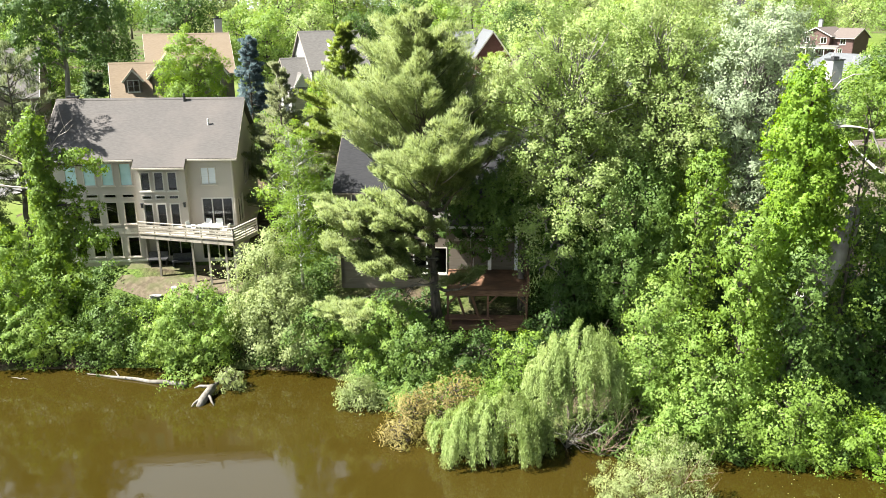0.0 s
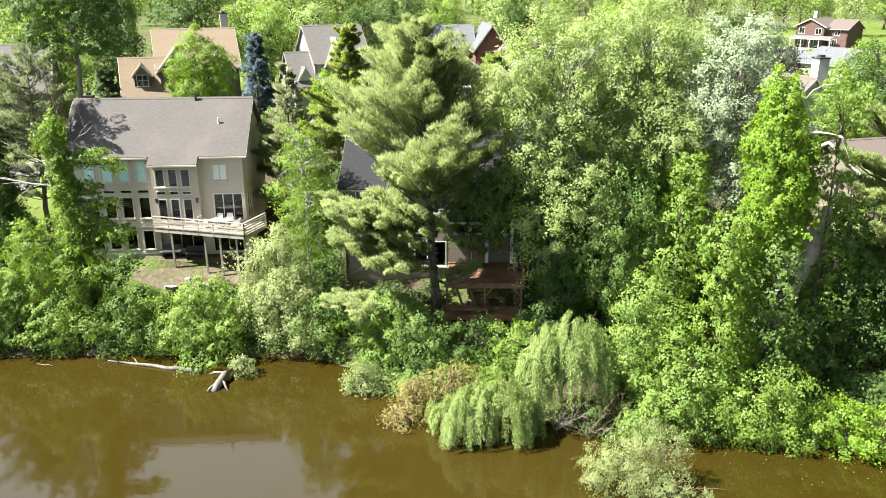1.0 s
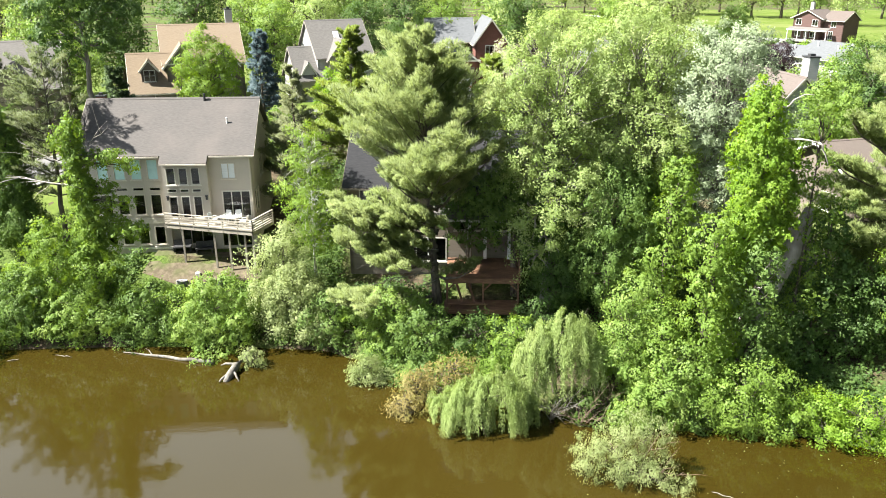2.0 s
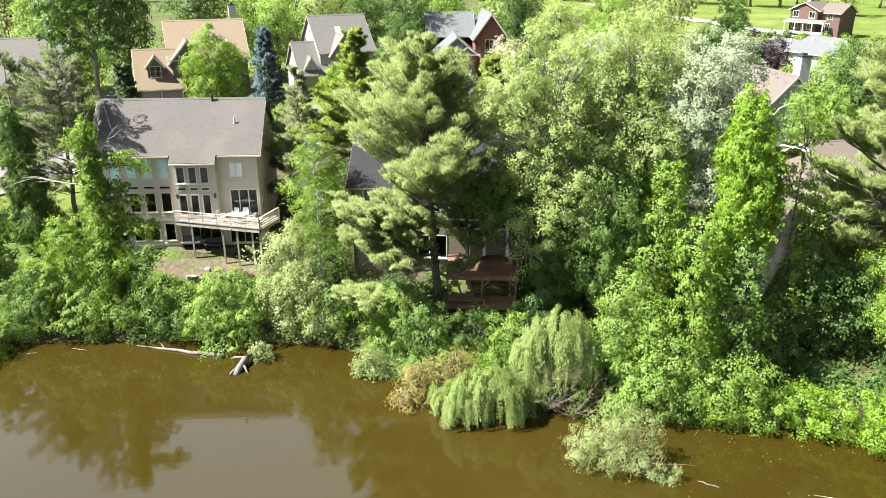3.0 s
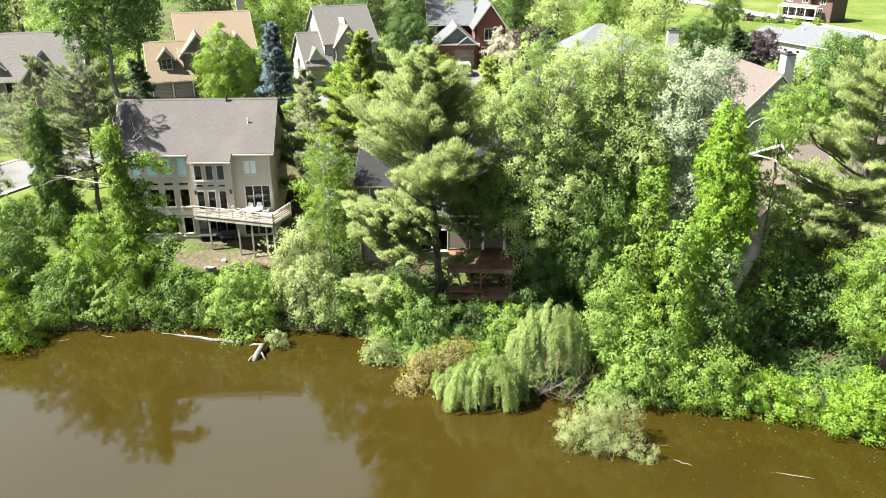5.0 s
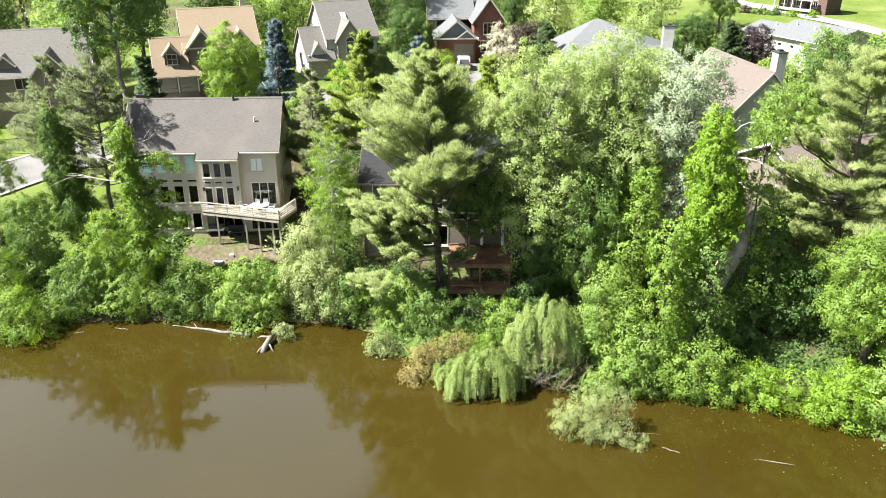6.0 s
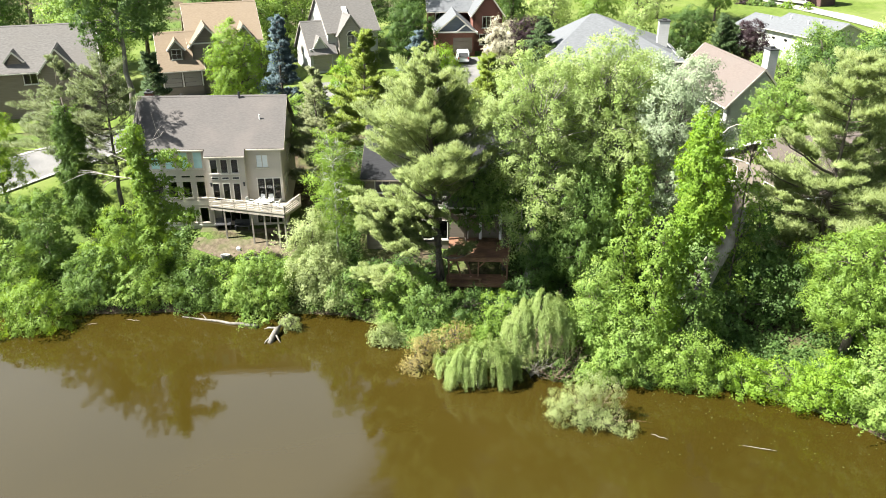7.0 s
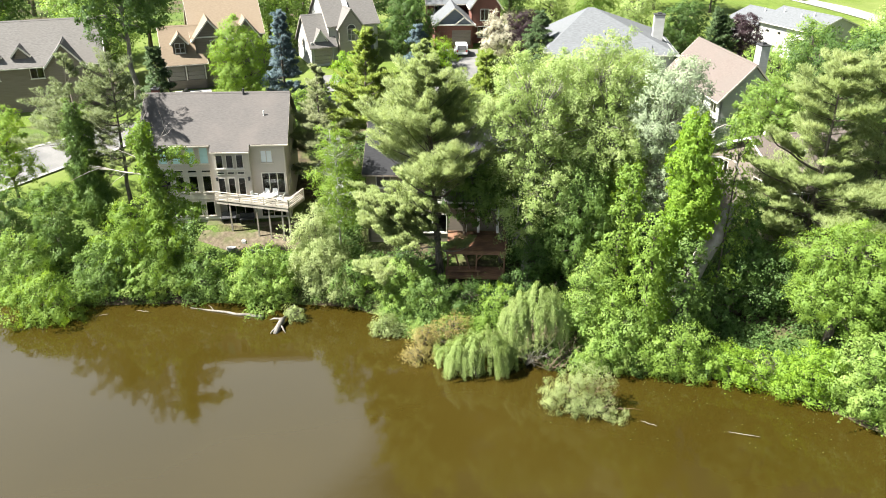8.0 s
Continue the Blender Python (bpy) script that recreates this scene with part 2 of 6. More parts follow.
def grass_material():
    m, n, l, b = base_material("mown grass", 0.9, 0.15)
    a = mixed(n, l, noise_fac(n, l, 1.3, 0.3, 0.7, 8), (0.066, 0.10, 0.016), (0.105, 0.145, 0.026))
    l.new(mixed(n, l, noise_fac(n, l, 0.12, 0.45, 0.7, 4), a, (0.13, 0.155, 0.045)), b.inputs["Base Color"])
    add_bump(n, l, b, noise_fac(n, l, 18.0, 0.2, 0.8, 4), 0.6, 0.04)
    return m


def water_material():
    m, n, l, b = base_material("murky water", 0.055, 0.5)
    b.inputs["IOR"].default_value = 1.42
    c = mixed(n, l, noise_fac(n, l, 0.05, 0.35, 0.7, 5), (0.0252, 0.0178, 0.0025), (0.0322, 0.0228, 0.0042))
    l.new(c, b.inputs["Base Color"])
    w1 = noise_fac(n, l, 1.1, 0.2, 0.8, 3, (1.0, 1.7, 1.0))
    w2 = noise_fac(n, l, 0.12, 0.2, 0.8, 2)
    mul = n.new("ShaderNodeMath")
    mul.operation = "MULTIPLY"
    l.new(w1, mul.inputs[0])
    l.new(w2, mul.inputs[1])
    add_bump(n, l, b, mul.outputs["Value"], 0.07, 0.05)
    return m


GROUND, GRASS, WATER = ground_material(), grass_material(), water_material()
ASPHALT = rough_material("pale worn asphalt", (0.12, 0.115, 0.11), (0.17, 0.165, 0.158), (0.10, 0.098, 0.095), 14, 0.35, 0.9, 0.3, 0.004)
CONCRETE = rough_material("pale concrete", (0.22, 0.215, 0.20), (0.30, 0.29, 0.275), (0.18, 0.175, 0.165), 9, 0.4, 0.9, 0.25, 0.004)
DIRT = rough_material("bare trodden earth", (0.072, 0.058, 0.036), (0.132, 0.106, 0.072), (0.064, 0.086, 0.022), 2.5, 0.5, 0.95, 0.5, 0.04)

vs, fs = draped(spaced(-75, 75, 1.5, 2500), spaced(18, 150, 1.5, 2500), 0.0)
tagged(part("ground", array_mesh("ground", vs, fs), GROUND, None, "brown soil bank with weeds rising from the lake"), "", "ground", "", "structure")
wx, wy = spaced(-70, 70, 10, 2500), np.arange(-170.0, 90.0, 10)
gx, gy = np.meshgrid(wx, wy)
tagged(part("water", array_mesh("water", np.stack([gx, gy, 0 * gx], -1).reshape(-1, 3), grid_faces(len(wx), len(wy))), WATER, None, "still murky olive-brown lake water"), "", "lake", "", "structure")


def patch(name, outline, material, label, category, lift):
    """A sheet on the ground inside a convex outline, cut into a fine mesh that follows the land."""
    bm = bmesh.new()
    bm.faces.new([bm.verts.new((x, y, 0)) for x, y in outline])
    for axis in (0, 1):
        lo, hi = min(p[axis] for p in outline), max(p[axis] for p in outline)
        for c in np.arange(math.floor(lo) + 1.0, hi, 2.0):
            no = (1, 0, 0) if axis == 0 else (0, 1, 0)
            bmesh.ops.bisect_plane(bm, geom=bm.verts[:] + bm.edges[:] + bm.faces[:], plane_co=(c, 0, 0) if axis == 0 else (0, c, 0), plane_no=no)
    for v in bm.verts:
        v.co.z = ground(v.co.x, v.co.y) + lift
    me = bpy.data.meshes.new(name)
    bmesh.ops.recalc_face_normals(bm, faces=bm.faces)
    bm.to_mesh(me)
    bm.free()
    return tagged(part(name, me, material, None, label), "", category, "", "structure")


def strip(name, line, width, material, label, category, lift):
    """A road or path of one width along a line of points."""
    pts = [Vector((x, y, 0)) for x, y in line]
    fine = []
    for a, b in zip(pts, pts[1:]):
        k = max(2, int((b - a).length / 2))
        fine += [a.lerp(b, i / k) for i in range(k)]
    fine.append(pts[-1])
    rows = []
    for i, p in enumerate(fine):
        d = (fine[min(i + 3, len(fine) - 1)] - fine[max(i - 3, 0)]).normalized()
        s = Vector((-d.y, d.x, 0))
        rows.append([p + s * width * (k / 4 - 0.5) for k in range(5)])
    v = np.array([[q.x, q.y, ground(q.x, q.y) + lift] for r in rows for q in r])
    return tagged(part(name, array_mesh(name, v, grid_faces(5, len(rows))), material, None, label), "", category, "", "structure")


# ---- growing things ----
rng = np.random.default_rng(7)


def unit(v):
    return v / (np.linalg.norm(v, axis=-1, keepdims=True) + 1e-9)


def softened(v, shade, share):
    """Normals for triangles of that many corners: a share of the leaf's own, the rest the way that its spray faces."""
    tri = v.reshape(-1, 3, 3)
    own = unit(np.cross(tri[:, 1] - tri[:, 0], tri[:, 2] - tri[:, 0]))
    shade = unit(shade)
    flip = (own * shade).sum(-1) < 0
    tri[flip] = tri[flip][:, [1, 0, 2]]
    own[flip] *= -1
    return tri.reshape(-1, 3), np.repeat(unit(own * share + shade * (1 - share)), 3, 0)


def leaf_mesh(name, at, normal, length, width, droop=0.3, shade=None, share=0.6):
    """One pointed leaf at each point."""
    n = len(at)
    nrm = unit(normal)
    ax = unit(np.cross(nrm, rng.normal(size=(n, 3))) + np.array((0, 0, -droop)))
    side = unit(np.cross(nrm, ax))
    ln = (length * rng.uniform(0.6, 1.35, n))[:, None]
    wd = ln * width
    v = np.stack([at - ax * ln * 0.4 + side * wd * 0.5, at - ax * ln * 0.25 - side * wd * 0.55, at + ax * ln * 0.6], 1).reshape(-1, 3)
    v, soft = softened(v, nrm if shade is None else shade, share)
    return array_mesh(name, v, np.arange(n * 3).reshape(n, 3), soft)


def blob_points(lobes, count, depth=0.45, front=1.0):
    """Points in the outer shell of a union of ellipsoids (x, y, z, rx, ry, rz), with the way outwards."""
    L = np.array(lobes, float)
    area = (L[:, 3] * L[:, 4] + L[:, 4] * L[:, 5] + L[:, 3] * L[:, 5])
    pts, outs, got = [], [], 0
    for _ in range(8):
        k = rng.choice(len(L), size=count, p=area / area.sum())
        d = unit(rng.normal(size=(count, 3)))
        r = 1.12 - depth * rng.uniform(0, 1, count) ** 1.3
        wob = 1 + 0.26 * np.sin(d[:, 0] * 7 + k * 1.7) * np.sin(d[:, 2] * 6 + k) + 0.2 * np.sin(d[:, 1] * 13 + d[:, 2] * 9 + k * 2.3) * np.sin(d[:, 0] * 11 - d[:, 2] * 8 + k)
        p = L[k, :3] + d * L[k, 3:] * (r * wob)[:, None]
        inside = np.zeros(count)
        for j in range(len(L)):
            q = np.linalg.norm((p - L[j, :3]) / L[j, 3:], axis=1)
            inside += ((q < 0.72) & (k != j))
        keep = (inside == 0) & ((d[:, 2] > -0.7) | (rng.uniform(size=count) < 0.25)) & ((d[:, 1] < 0.4) | (rng.uniform(size=count) < 0.22))
        pts.append(p[keep])
        outs.append(unit(d[keep] / L[k[keep], 3:]))
        got += keep.sum()
        if got >= count:
            break
    return np.concatenate(pts)[:count], np.concatenate(outs)[:count]


def spaced_out(p, o, gap, most):
    """Thins points so that no two stand nearer than the gap."""
    keep, cells = [], {}
    for i in range(len(p)):
        x, y, z = p[i]
        key = (int(x // gap), int(y // gap), int(z // gap))
        near = [j for a in (-1, 0, 1) for b in (-1, 0, 1) for c in (-1, 0, 1) for j in cells.get((key[0] + a, key[1] + b, key[2] + c), ())]
        if all((p[j][0] - x) ** 2 + (p[j][1] - y) ** 2 + (p[j][2] - z) ** 2 > gap * gap for j in near):
            cells.setdefault(key, []).append(i)
            keep.append(i)
            if len(keep) >= most:
                break
    return p[keep], o[keep]


def leafy(name, lobes, clump=0.46, leaf=0.135, width=0.72, cover=1.2, depth=0.75, up=0.45, droop=0.45, hang=1.15, gap=1.85, shoots=0.8, spray=False):
    """A crown: clumps of leaves set apart on the lobes, so that dark gaps stay between them. The clumps are ragged
    domes, or with spray=True fans of leafy twigs that stand out of the crown and bend over."""
    p, o = blob_points(lobes, 6000, depth)
    p, o = spaced_out(p, o, clump * gap, 1400)
    n = len(p)
    R = clump * rng.uniform(0.6, 1.4, n)
    per = int(cover * 2 * math.pi * clump ** 2 / (leaf * leaf * width * 0.5))
    face = unit(o + np.array((-0.05, -0.03, up)))
    if spray:
        k = 9
        each = max(4, per // k)
        way = unit(face[:, None] * 0.85 + rng.normal(scale=0.62, size=(n, k, 3)) + np.array((0, 0, 0.22)))
        ln = R[:, None, None, None] * rng.uniform(0.9, 2.2, (n, k, 1, 1)) * np.where(rng.uniform(size=(n, 1, 1, 1)) < 0.22, 1.7, 1.0)
        t = rng.uniform(0.08, 1, (n, k, each, 1)) ** 0.8
        root = p - face * R[:, None] * 0.55
        at = root[:, None, None] + way[:, :, None] * ln * t + np.array((0, 0, -0.42 * hang)) * ln * t * t
        off = rng.normal(size=at.shape) * (leaf * 1.15 * (1.15 - 0.75 * t) + R[:, None, None, None] * 0.10)
        at = at + off
        shade = face[:, None, None] * 0.75 + way[:, :, None] * 0.35 + unit(off) * 0.4 + np.array((0, 0, 0.25))
        nrm = shade + rng.normal(scale=0.45, size=at.shape)
        return leaf_mesh(name, at.reshape(-1, 3), nrm.reshape(-1, 3), leaf, width, droop, shade.reshape(-1, 3))
    d = unit(rng.normal(size=(n, per, 3)))
    dot = (d * face[:, None]).sum(-1, keepdims=True)
    d = unit(np.where(dot < -0.25, d - 2 * dot * face[:, None], d))
    rad = R[:, None, None] * (rng.uniform(0.72, 1.08, (n, per, 1)) + (rng.uniform(size=(n, per, 1)) < 0.24) * rng.uniform(0, 0.6, (n, per, 1)))
    wob = 1 + 0.42 * np.sin(d[..., :1] * 5 + rng.uniform(0, 6, (n, 1, 1))) * np.sin(d[..., 2:] * 5 + rng.uniform(0, 6, (n, 1, 1)))
    # each clump is drawn out along a spray of its own
    reach = unit(o * np.array((1, 1, 0.4)) + rng.normal(scale=0.5, size=(n, 3)) + np.array((0, 0, -0.25 * hang)))[:, None]
    d2 = d + reach * (d * reach).sum(-1, keepdims=True) * rng.uniform(0.1, 0.8, (n, 1, 1))
    at = p[:, None] + d2 * rad * wob * np.array((0.95, 0.95, 0.78 * hang))
    at[..., 2] -= 0.35 * (hang - 1) * clump
    shade = d * 0.8 + face[:, None] * 0.6
    nrm = shade + rng.normal(scale=0.32, size=d.shape)
    at, nrm, shade = at.reshape(-1, 3), nrm.reshape(-1, 3), shade.reshape(-1, 3)
    # loose shoots that stand out of the clumps and bend over
    m = int(n * 0.55 * shoots)
    if m:
        pick = rng.integers(0, n, m)
        way = unit(face[pick] + rng.normal(scale=0.5, size=(m, 3)))
        t = rng.uniform(0.1, 1, (m, 22, 1))
        ln = (clump * rng.uniform(1.1, 2.7, (m, 1, 1)))
        q = p[pick][:, None] + way[:, None] * R[pick][:, None, None] * 0.6 + way[:, None] * ln * t + np.array((0, 0, -0.55)) * ln * t * t
        q = q + rng.normal(scale=leaf * 0.35, size=q.shape)
        at = np.concatenate([at, q.reshape(-1, 3)])
        more = np.broadcast_to(np.array((0, 0, 0.5)) + way[:, None] * 0.6, q.shape)
        nrm = np.concatenate([nrm, (more + rng.normal(scale=0.5, size=q.shape)).reshape(-1, 3)])
        shade = np.concatenate([shade, more.reshape(-1, 3)])
    return leaf_mesh(name, at, nrm, leaf, width, droop, shade)


def needle_mesh(name, at, way, length, width):
    """Needles: one thin blade from each point along its way; the plume's own side gives the shading."""
    n = len(at)
    d = unit(way + rng.normal(scale=0.3, size=(n, 3)))
    side = unit(np.cross(d, rng.normal(scale=0.42, size=(n, 3)) + np.array((-0.15, -0.3, 1.0)))) * width * 0.5
    ln = length * rng.uniform(0.6, 1.2, (n, 1))
    v = np.stack([at - side, at + side, at + d * ln], 1).reshape(-1, 3)
    v, soft = softened(v, unit(way) + np.array((0, 0, 0.5)), 0.35)
    return array_mesh(name, v, np.arange(n * 3).reshape(-1, 3), soft)


def plume(at, way, start, axis, size, count, g):
    """A plume of needles: an egg-shaped tuft about its axis, pointed at the end."""
    t = g.uniform(0, 1, count)
    ring = unit(np.cross(np.tile(axis, (count, 1)), g.normal(size=(count, 3))))
    ring[:, 2] = np.abs(ring[:, 2]) * 1.0 - 0.25 * (ring[:, 2] < 0)
    wide = size * 0.46 * np.sin(math.pi * (0.12 + 0.78 * t)) * g.uniform(0.5, 1.1, count)
    at.append(start + axis * (t * size * 1.15)[:, None] + ring * wide[:, None])
    way.append(axis * 0.5 + ring * 0.8 + np.array((0, 0, 0.3)) + g.normal(scale=0.3, size=(count, 3)))


def bent(a, b, sag=0.0, k=5, wander=0.0):
    """Points from a to b with a sag and some wander."""
    a, b = np.array(a, float), np.array(b, float)
    t = np.linspace(0, 1, k)[:, None]
    p = a + (b - a) * t
    p[:, 2] -= sag * 4 * (t * (1 - t))[:, 0]
    p[1:-1] += rng.normal(scale=wander, size=(k - 2, 3))
    return p


def limbs(buf, base, top, r, lobes, reach=0.85, twigs=4):
    """A trunk from base to top, a limb to each lobe, and twigs out to its skin."""
    line = bent(base, top, 0, 6, r * 0.5)
    buf.tube(line, [r * (1.25 if i == 0 else 1 - 0.8 * i / 5) for i in range(6)], 8)
    for x, y, z, rx, ry, rz in lobes:
        f = np.clip((z - rz - base[2]) / max(top[2] - base[2], 0.1), 0.18, 0.85)
        s = np.array(base) + (np.array(top) - base) * f
        e = s + (np.array((x, y, z)) - s) * reach
        buf.tube(bent(s, e, -0.12 * np.linalg.norm(e - s), 5, 0.08), [r * 0.42, r * 0.34, r * 0.26, r * 0.18, r * 0.07], 5)
        for _ in range(twigs):
            q = e + rng.normal(scale=(rx, ry, rz)) * 0.75
            buf.tube(bent(s + (e - s) * 0.6, q, -0.2, 4, 0.08), [r * 0.2, r * 0.14, r * 0.09, r * 0.03], 4)


def broadleaf(name, x, y, r, top, lobes, material, label, bark=None, category="tree", group="", base=None, twigs=4, **more):
    """A broadleaf tree or shrub: its lobes are given from its foot."""
    z = ground(x, y) - 0.05 if base is None else base
    root = thing(name, pose(x, y, z), label, category, group)
    b = Buf()
    limbs(b, np.array((0, 0, -0.1)), np.array((lobes[0][0] * 0.4, lobes[0][1] * 0.4, top)), r, lobes, twigs=twigs)
    part("trunk", b, bark or BARK, root, "", True)
    part("crown", leafy("crown", lobes, **more), material, root)
    return root


def auto_lobes(w, d, z0, z1, count, seed, top_heavy=0.5):
    """Uneven lobes that fill a crown of that width, depth and height."""
    g = np.random.default_rng(seed)
    out = [(0, 0, (z0 + z1) / 2, w * 0.27, d * 0.27, (z1 - z0) * 0.36)]
    count = int(count * 1.9)
    for i in range(count):
        t = (i + 0.5) / count
        z = z0 + (z1 - z0) * (0.08 + 0.86 * t)
        shape = math.sin(math.pi * (0.16 + 0.72 * (t ** (0.6 + top_heavy))))
        a = i * 2.4 + g.uniform(-0.6, 0.6)
        rr = g.uniform(0.7, 1.25)
        s = g.uniform(0.6, 1.25)
        out.append((math.cos(a) * w * 0.35 * shape * rr, math.sin(a) * d * 0.35 * shape * rr, z + g.uniform(-0.04, 0.06) * (z1 - z0), w * 0.145 * s, d * 0.145 * s, min((z1 - z0) * 0.11, w * 0.15) * s))
    return out


def shrub(name, x, y, w, d, h, material, label, seed, leaf=0.13, base=None, lobes=None, category="shrub", group="", bark=None, **more):
    lob = lobes or auto_lobes(w * 1.12, d * 1.12, -0.25 * h, h * 1.02, 9, seed, 0.15)
    opts = dict(depth=0.7, cover=1.05, clump=0.36 + 0.18 * ((seed * 7) % 5) / 4, leaf=leaf * 1.12, gap=1.78, hang=1.0 + 0.1 * ((seed * 3) % 4), shoots=0.6)
    opts.update(more)
    return broadleaf(name, x, y, 0.09, h * 0.6, lob, material, label, bark or BARK, category, group, base, **opts)


def pine(name, x, y, height, reach, clear, material, label, seed, step=0.55, lean=(0, 0), per=300, tuft=0.2, profile=None, up=0.32, group="", width=0.055, base=None, bark=None, trunk_r=None, droop=0.0, fill=2.3, inner=0.28, brush=1.0):
    """A pine: whorls of limbs that bend upwards, with plates of needle tufts on their outer parts."""
    g = np.random.default_rng(seed)
    z = ground(x, y) - 0.1 if base is None else base
    root = thing(name, pose(x, y, z), label, "tree", group)
    b = Buf()
    r = trunk_r or height * 0.016
    top = np.array((lean[0], lean[1], height))
    line = bent((0, 0, 0), top, 0, 9, 0.06)
    b.tube(line, [r * (1.3 if i == 0 else 1 - 0.93 * i / 8) for i in range(9)], 9)
    at, way = [], []
    h = clear
    while h < height - 0.2:
        t = (h - clear) / (height - clear)
        span = reach * (profile(t) if profile else (1 - t) ** 0.75 * (0.55 + 0.45 * math.sin(math.pi * min(1, t * 1.3 + 0.2))))
        for k in range(int(g.integers(3, 6))):
            a = g.uniform(0, 2 * math.pi)
            ln = span * g.uniform(0.6, 1.12)
            if ln < 0.25:
                continue
            s = top * (h / height)
            e = s + np.array((math.cos(a) * ln, math.sin(a) * ln, ln * (up + 0.35 * t) * g.uniform(0.5, 1.3) - droop * ln))
            p = bent(s, e, 0.05 * ln, 5, 0.04)
            rr = max(0.02, r * 0.22 * (ln / reach + 0.15))
            b.tube(p, [rr, rr * 0.8, rr * 0.6, rr * 0.4, rr * 0.12], 4)
            out = np.array((math.cos(a), math.sin(a), 0.0))
            side = np.array((-math.sin(a), math.cos(a), 0.0))
            plumes = max(2, int(ln * fill))
            for q in range(plumes):
                f = inner + (1.02 - inner) * (q + g.uniform(0, 1)) / plumes
                sw = g.uniform(-1, 1) * (0.4 * ln * (1.1 - f) + 0.1)
                root_at = s + (e - s) * f
                axis = unit(unit(e - s) * 0.85 + side * np.sign(sw) * 0.45 + np.array((0, 0, 0.28 - droop)))
                plume(at, way, root_at + side * sw + np.array((0, 0, 0.1)), axis, min(0.95, 0.4 + 0.14 * ln) * brush * g.uniform(0.7, 1.3), per, g)
        h += step * g.uniform(0.8, 1.2) * (1 - 0.45 * t)
    at, way = np.concatenate(at), np.concatenate(way)
    part("trunk", b, bark or BARK, root, "", True)
    part("needles", needle_mesh("needles", at, way, tuft, width), material, root)
    return root


def willow(name, x, y, h, lobes, strands, label, seed, per=46, drop=3.0, base=0.0, leaf=0.14):
    """A weeping willow: strands that arch out of the lobes and hang down."""
    g = np.random.default_rng(seed)
    root = thing(name, pose(x, y, base), label, "tree")
    b = Buf()
    limbs(b, np.array((0, 0.8, -0.4)), np.array((0, 0.3, h * 0.6)), 0.2, lobes, 0.9)
    c, o = blob_points(lobes, strands // 5, 0.4)
    c, o = c[o[:, 2] > 0.0], o[o[:, 2] > 0.0]
    c, o = np.repeat(c, 8, 0) + g.normal(scale=0.08, size=(len(c) * 8, 3)), np.repeat(o, 8, 0)
    n = len(c)
    length = drop * np.repeat(g.uniform(0.3, 1.25, n // 8), 8) * g.uniform(0.7, 1.1, n)
    length = np.minimum(length, np.maximum(c[:, 2] - 0.1, 0.3) * g.uniform(0.75, 1.0, n))
    t = np.sort(g.uniform(0, 1, (n, per)), 1)[..., None]
    out = unit(o * np.array((1, 1, 0.15)))
    p = c[:, None] + out[:, None] * (t * 0.55 * (1 - 0.4 * t)) * length[:, None, None] ** 0.5
    p = p + np.array((0, 0, -1)) * (t ** 1.35) * length[:, None, None]
    p = p + g.normal(scale=0.06, size=p.shape)
    nrm = out[:, None] * 0.9 + np.array((0, 0, 0.55)) + g.normal(scale=0.5, size=p.shape)
    part("trunk", b, BARK, root, "", True)
    part("crown", leaf_mesh("crown", p.reshape(-1, 3), nrm.reshape(-1, 3), leaf, 0.34, 1.9), LEAF_WILLOW, root)
    return root


def bare_branch(a, b, r, forks, seed, sag=-0.2):
    """The branch and each of its twigs, as shapes of their own."""
    g = np.random.default_rng(seed)
    p = bent(a, b, sag, 6, 0.07)
    branch, twigs = Buf().tube(p, [r, r * 0.85, r * 0.7, r * 0.5, r * 0.35, r * 0.12], 5), []
    for _ in range(forks):
        i = int(g.integers(1, 5))
        d = (np.array(b) - a) * g.uniform(0.2, 0.5) + g.normal(scale=0.25 * np.linalg.norm(np.array(b) - a), size=3)
        twigs.append(Buf().tube(bent(p[i], p[i] + d, -0.05, 4, 0.05), [r * 0.45, r * 0.33, r * 0.2, r * 0.06], 4))
    return branch, twigs


# ---- building materials ----
STUCCO = rough_material("tan stucco", (0.451, 0.404, 0.344), (0.506, 0.458, 0.395), (0.410, 0.369, 0.322), 22, 0.35, 0.9, 0.25, 0.004)
SHINGLE = rough_material("brown-grey shingles", (0.078, 0.071, 0.067), (0.100, 0.092, 0.086), (0.120, 0.105, 0.096), 7, 0.22, 0.9, 0.5, 0.012, (0.5, 2.2, 2.2))
SHINGLE_TAN = rough_material("tan shingles", (0.176, 0.134, 0.092), (0.216, 0.168, 0.116), (0.196, 0.155, 0.111), 6, 0.25, 0.9, 0.4, 0.012, (0.503, 2.310, 2.125))
SHINGLE_GREY = rough_material("grey shingles", (0.106, 0.099, 0.092), (0.147, 0.138, 0.129), (0.129, 0.119, 0.109), 6, 0.25, 0.9, 0.4, 0.012, (0.460, 1.980, 1.936))
SHINGLE_BLUE = rough_material("blue-grey shingles", (0.092, 0.096, 0.101), (0.126, 0.132, 0.138), None, 6, 0.25, 0.85, 0.4, 0.012, (0.370, 1.628, 1.628))
SHINGLE_DARK = rough_material("dark slate shingles", (0.013, 0.013, 0.015), (0.022, 0.022, 0.024), (0.029, 0.028, 0.028), 6, 0.25, 0.85, 0.4, 0.012, (0.5, 2.2, 2.2))
SHINGLE_BROWN = rough_material("rosy brown shingles", (0.100, 0.080, 0.070), (0.122, 0.100, 0.088), (0.107, 0.090, 0.080), 6, 0.25, 0.9, 0.4, 0.012, (0.370, 1.760, 1.848))
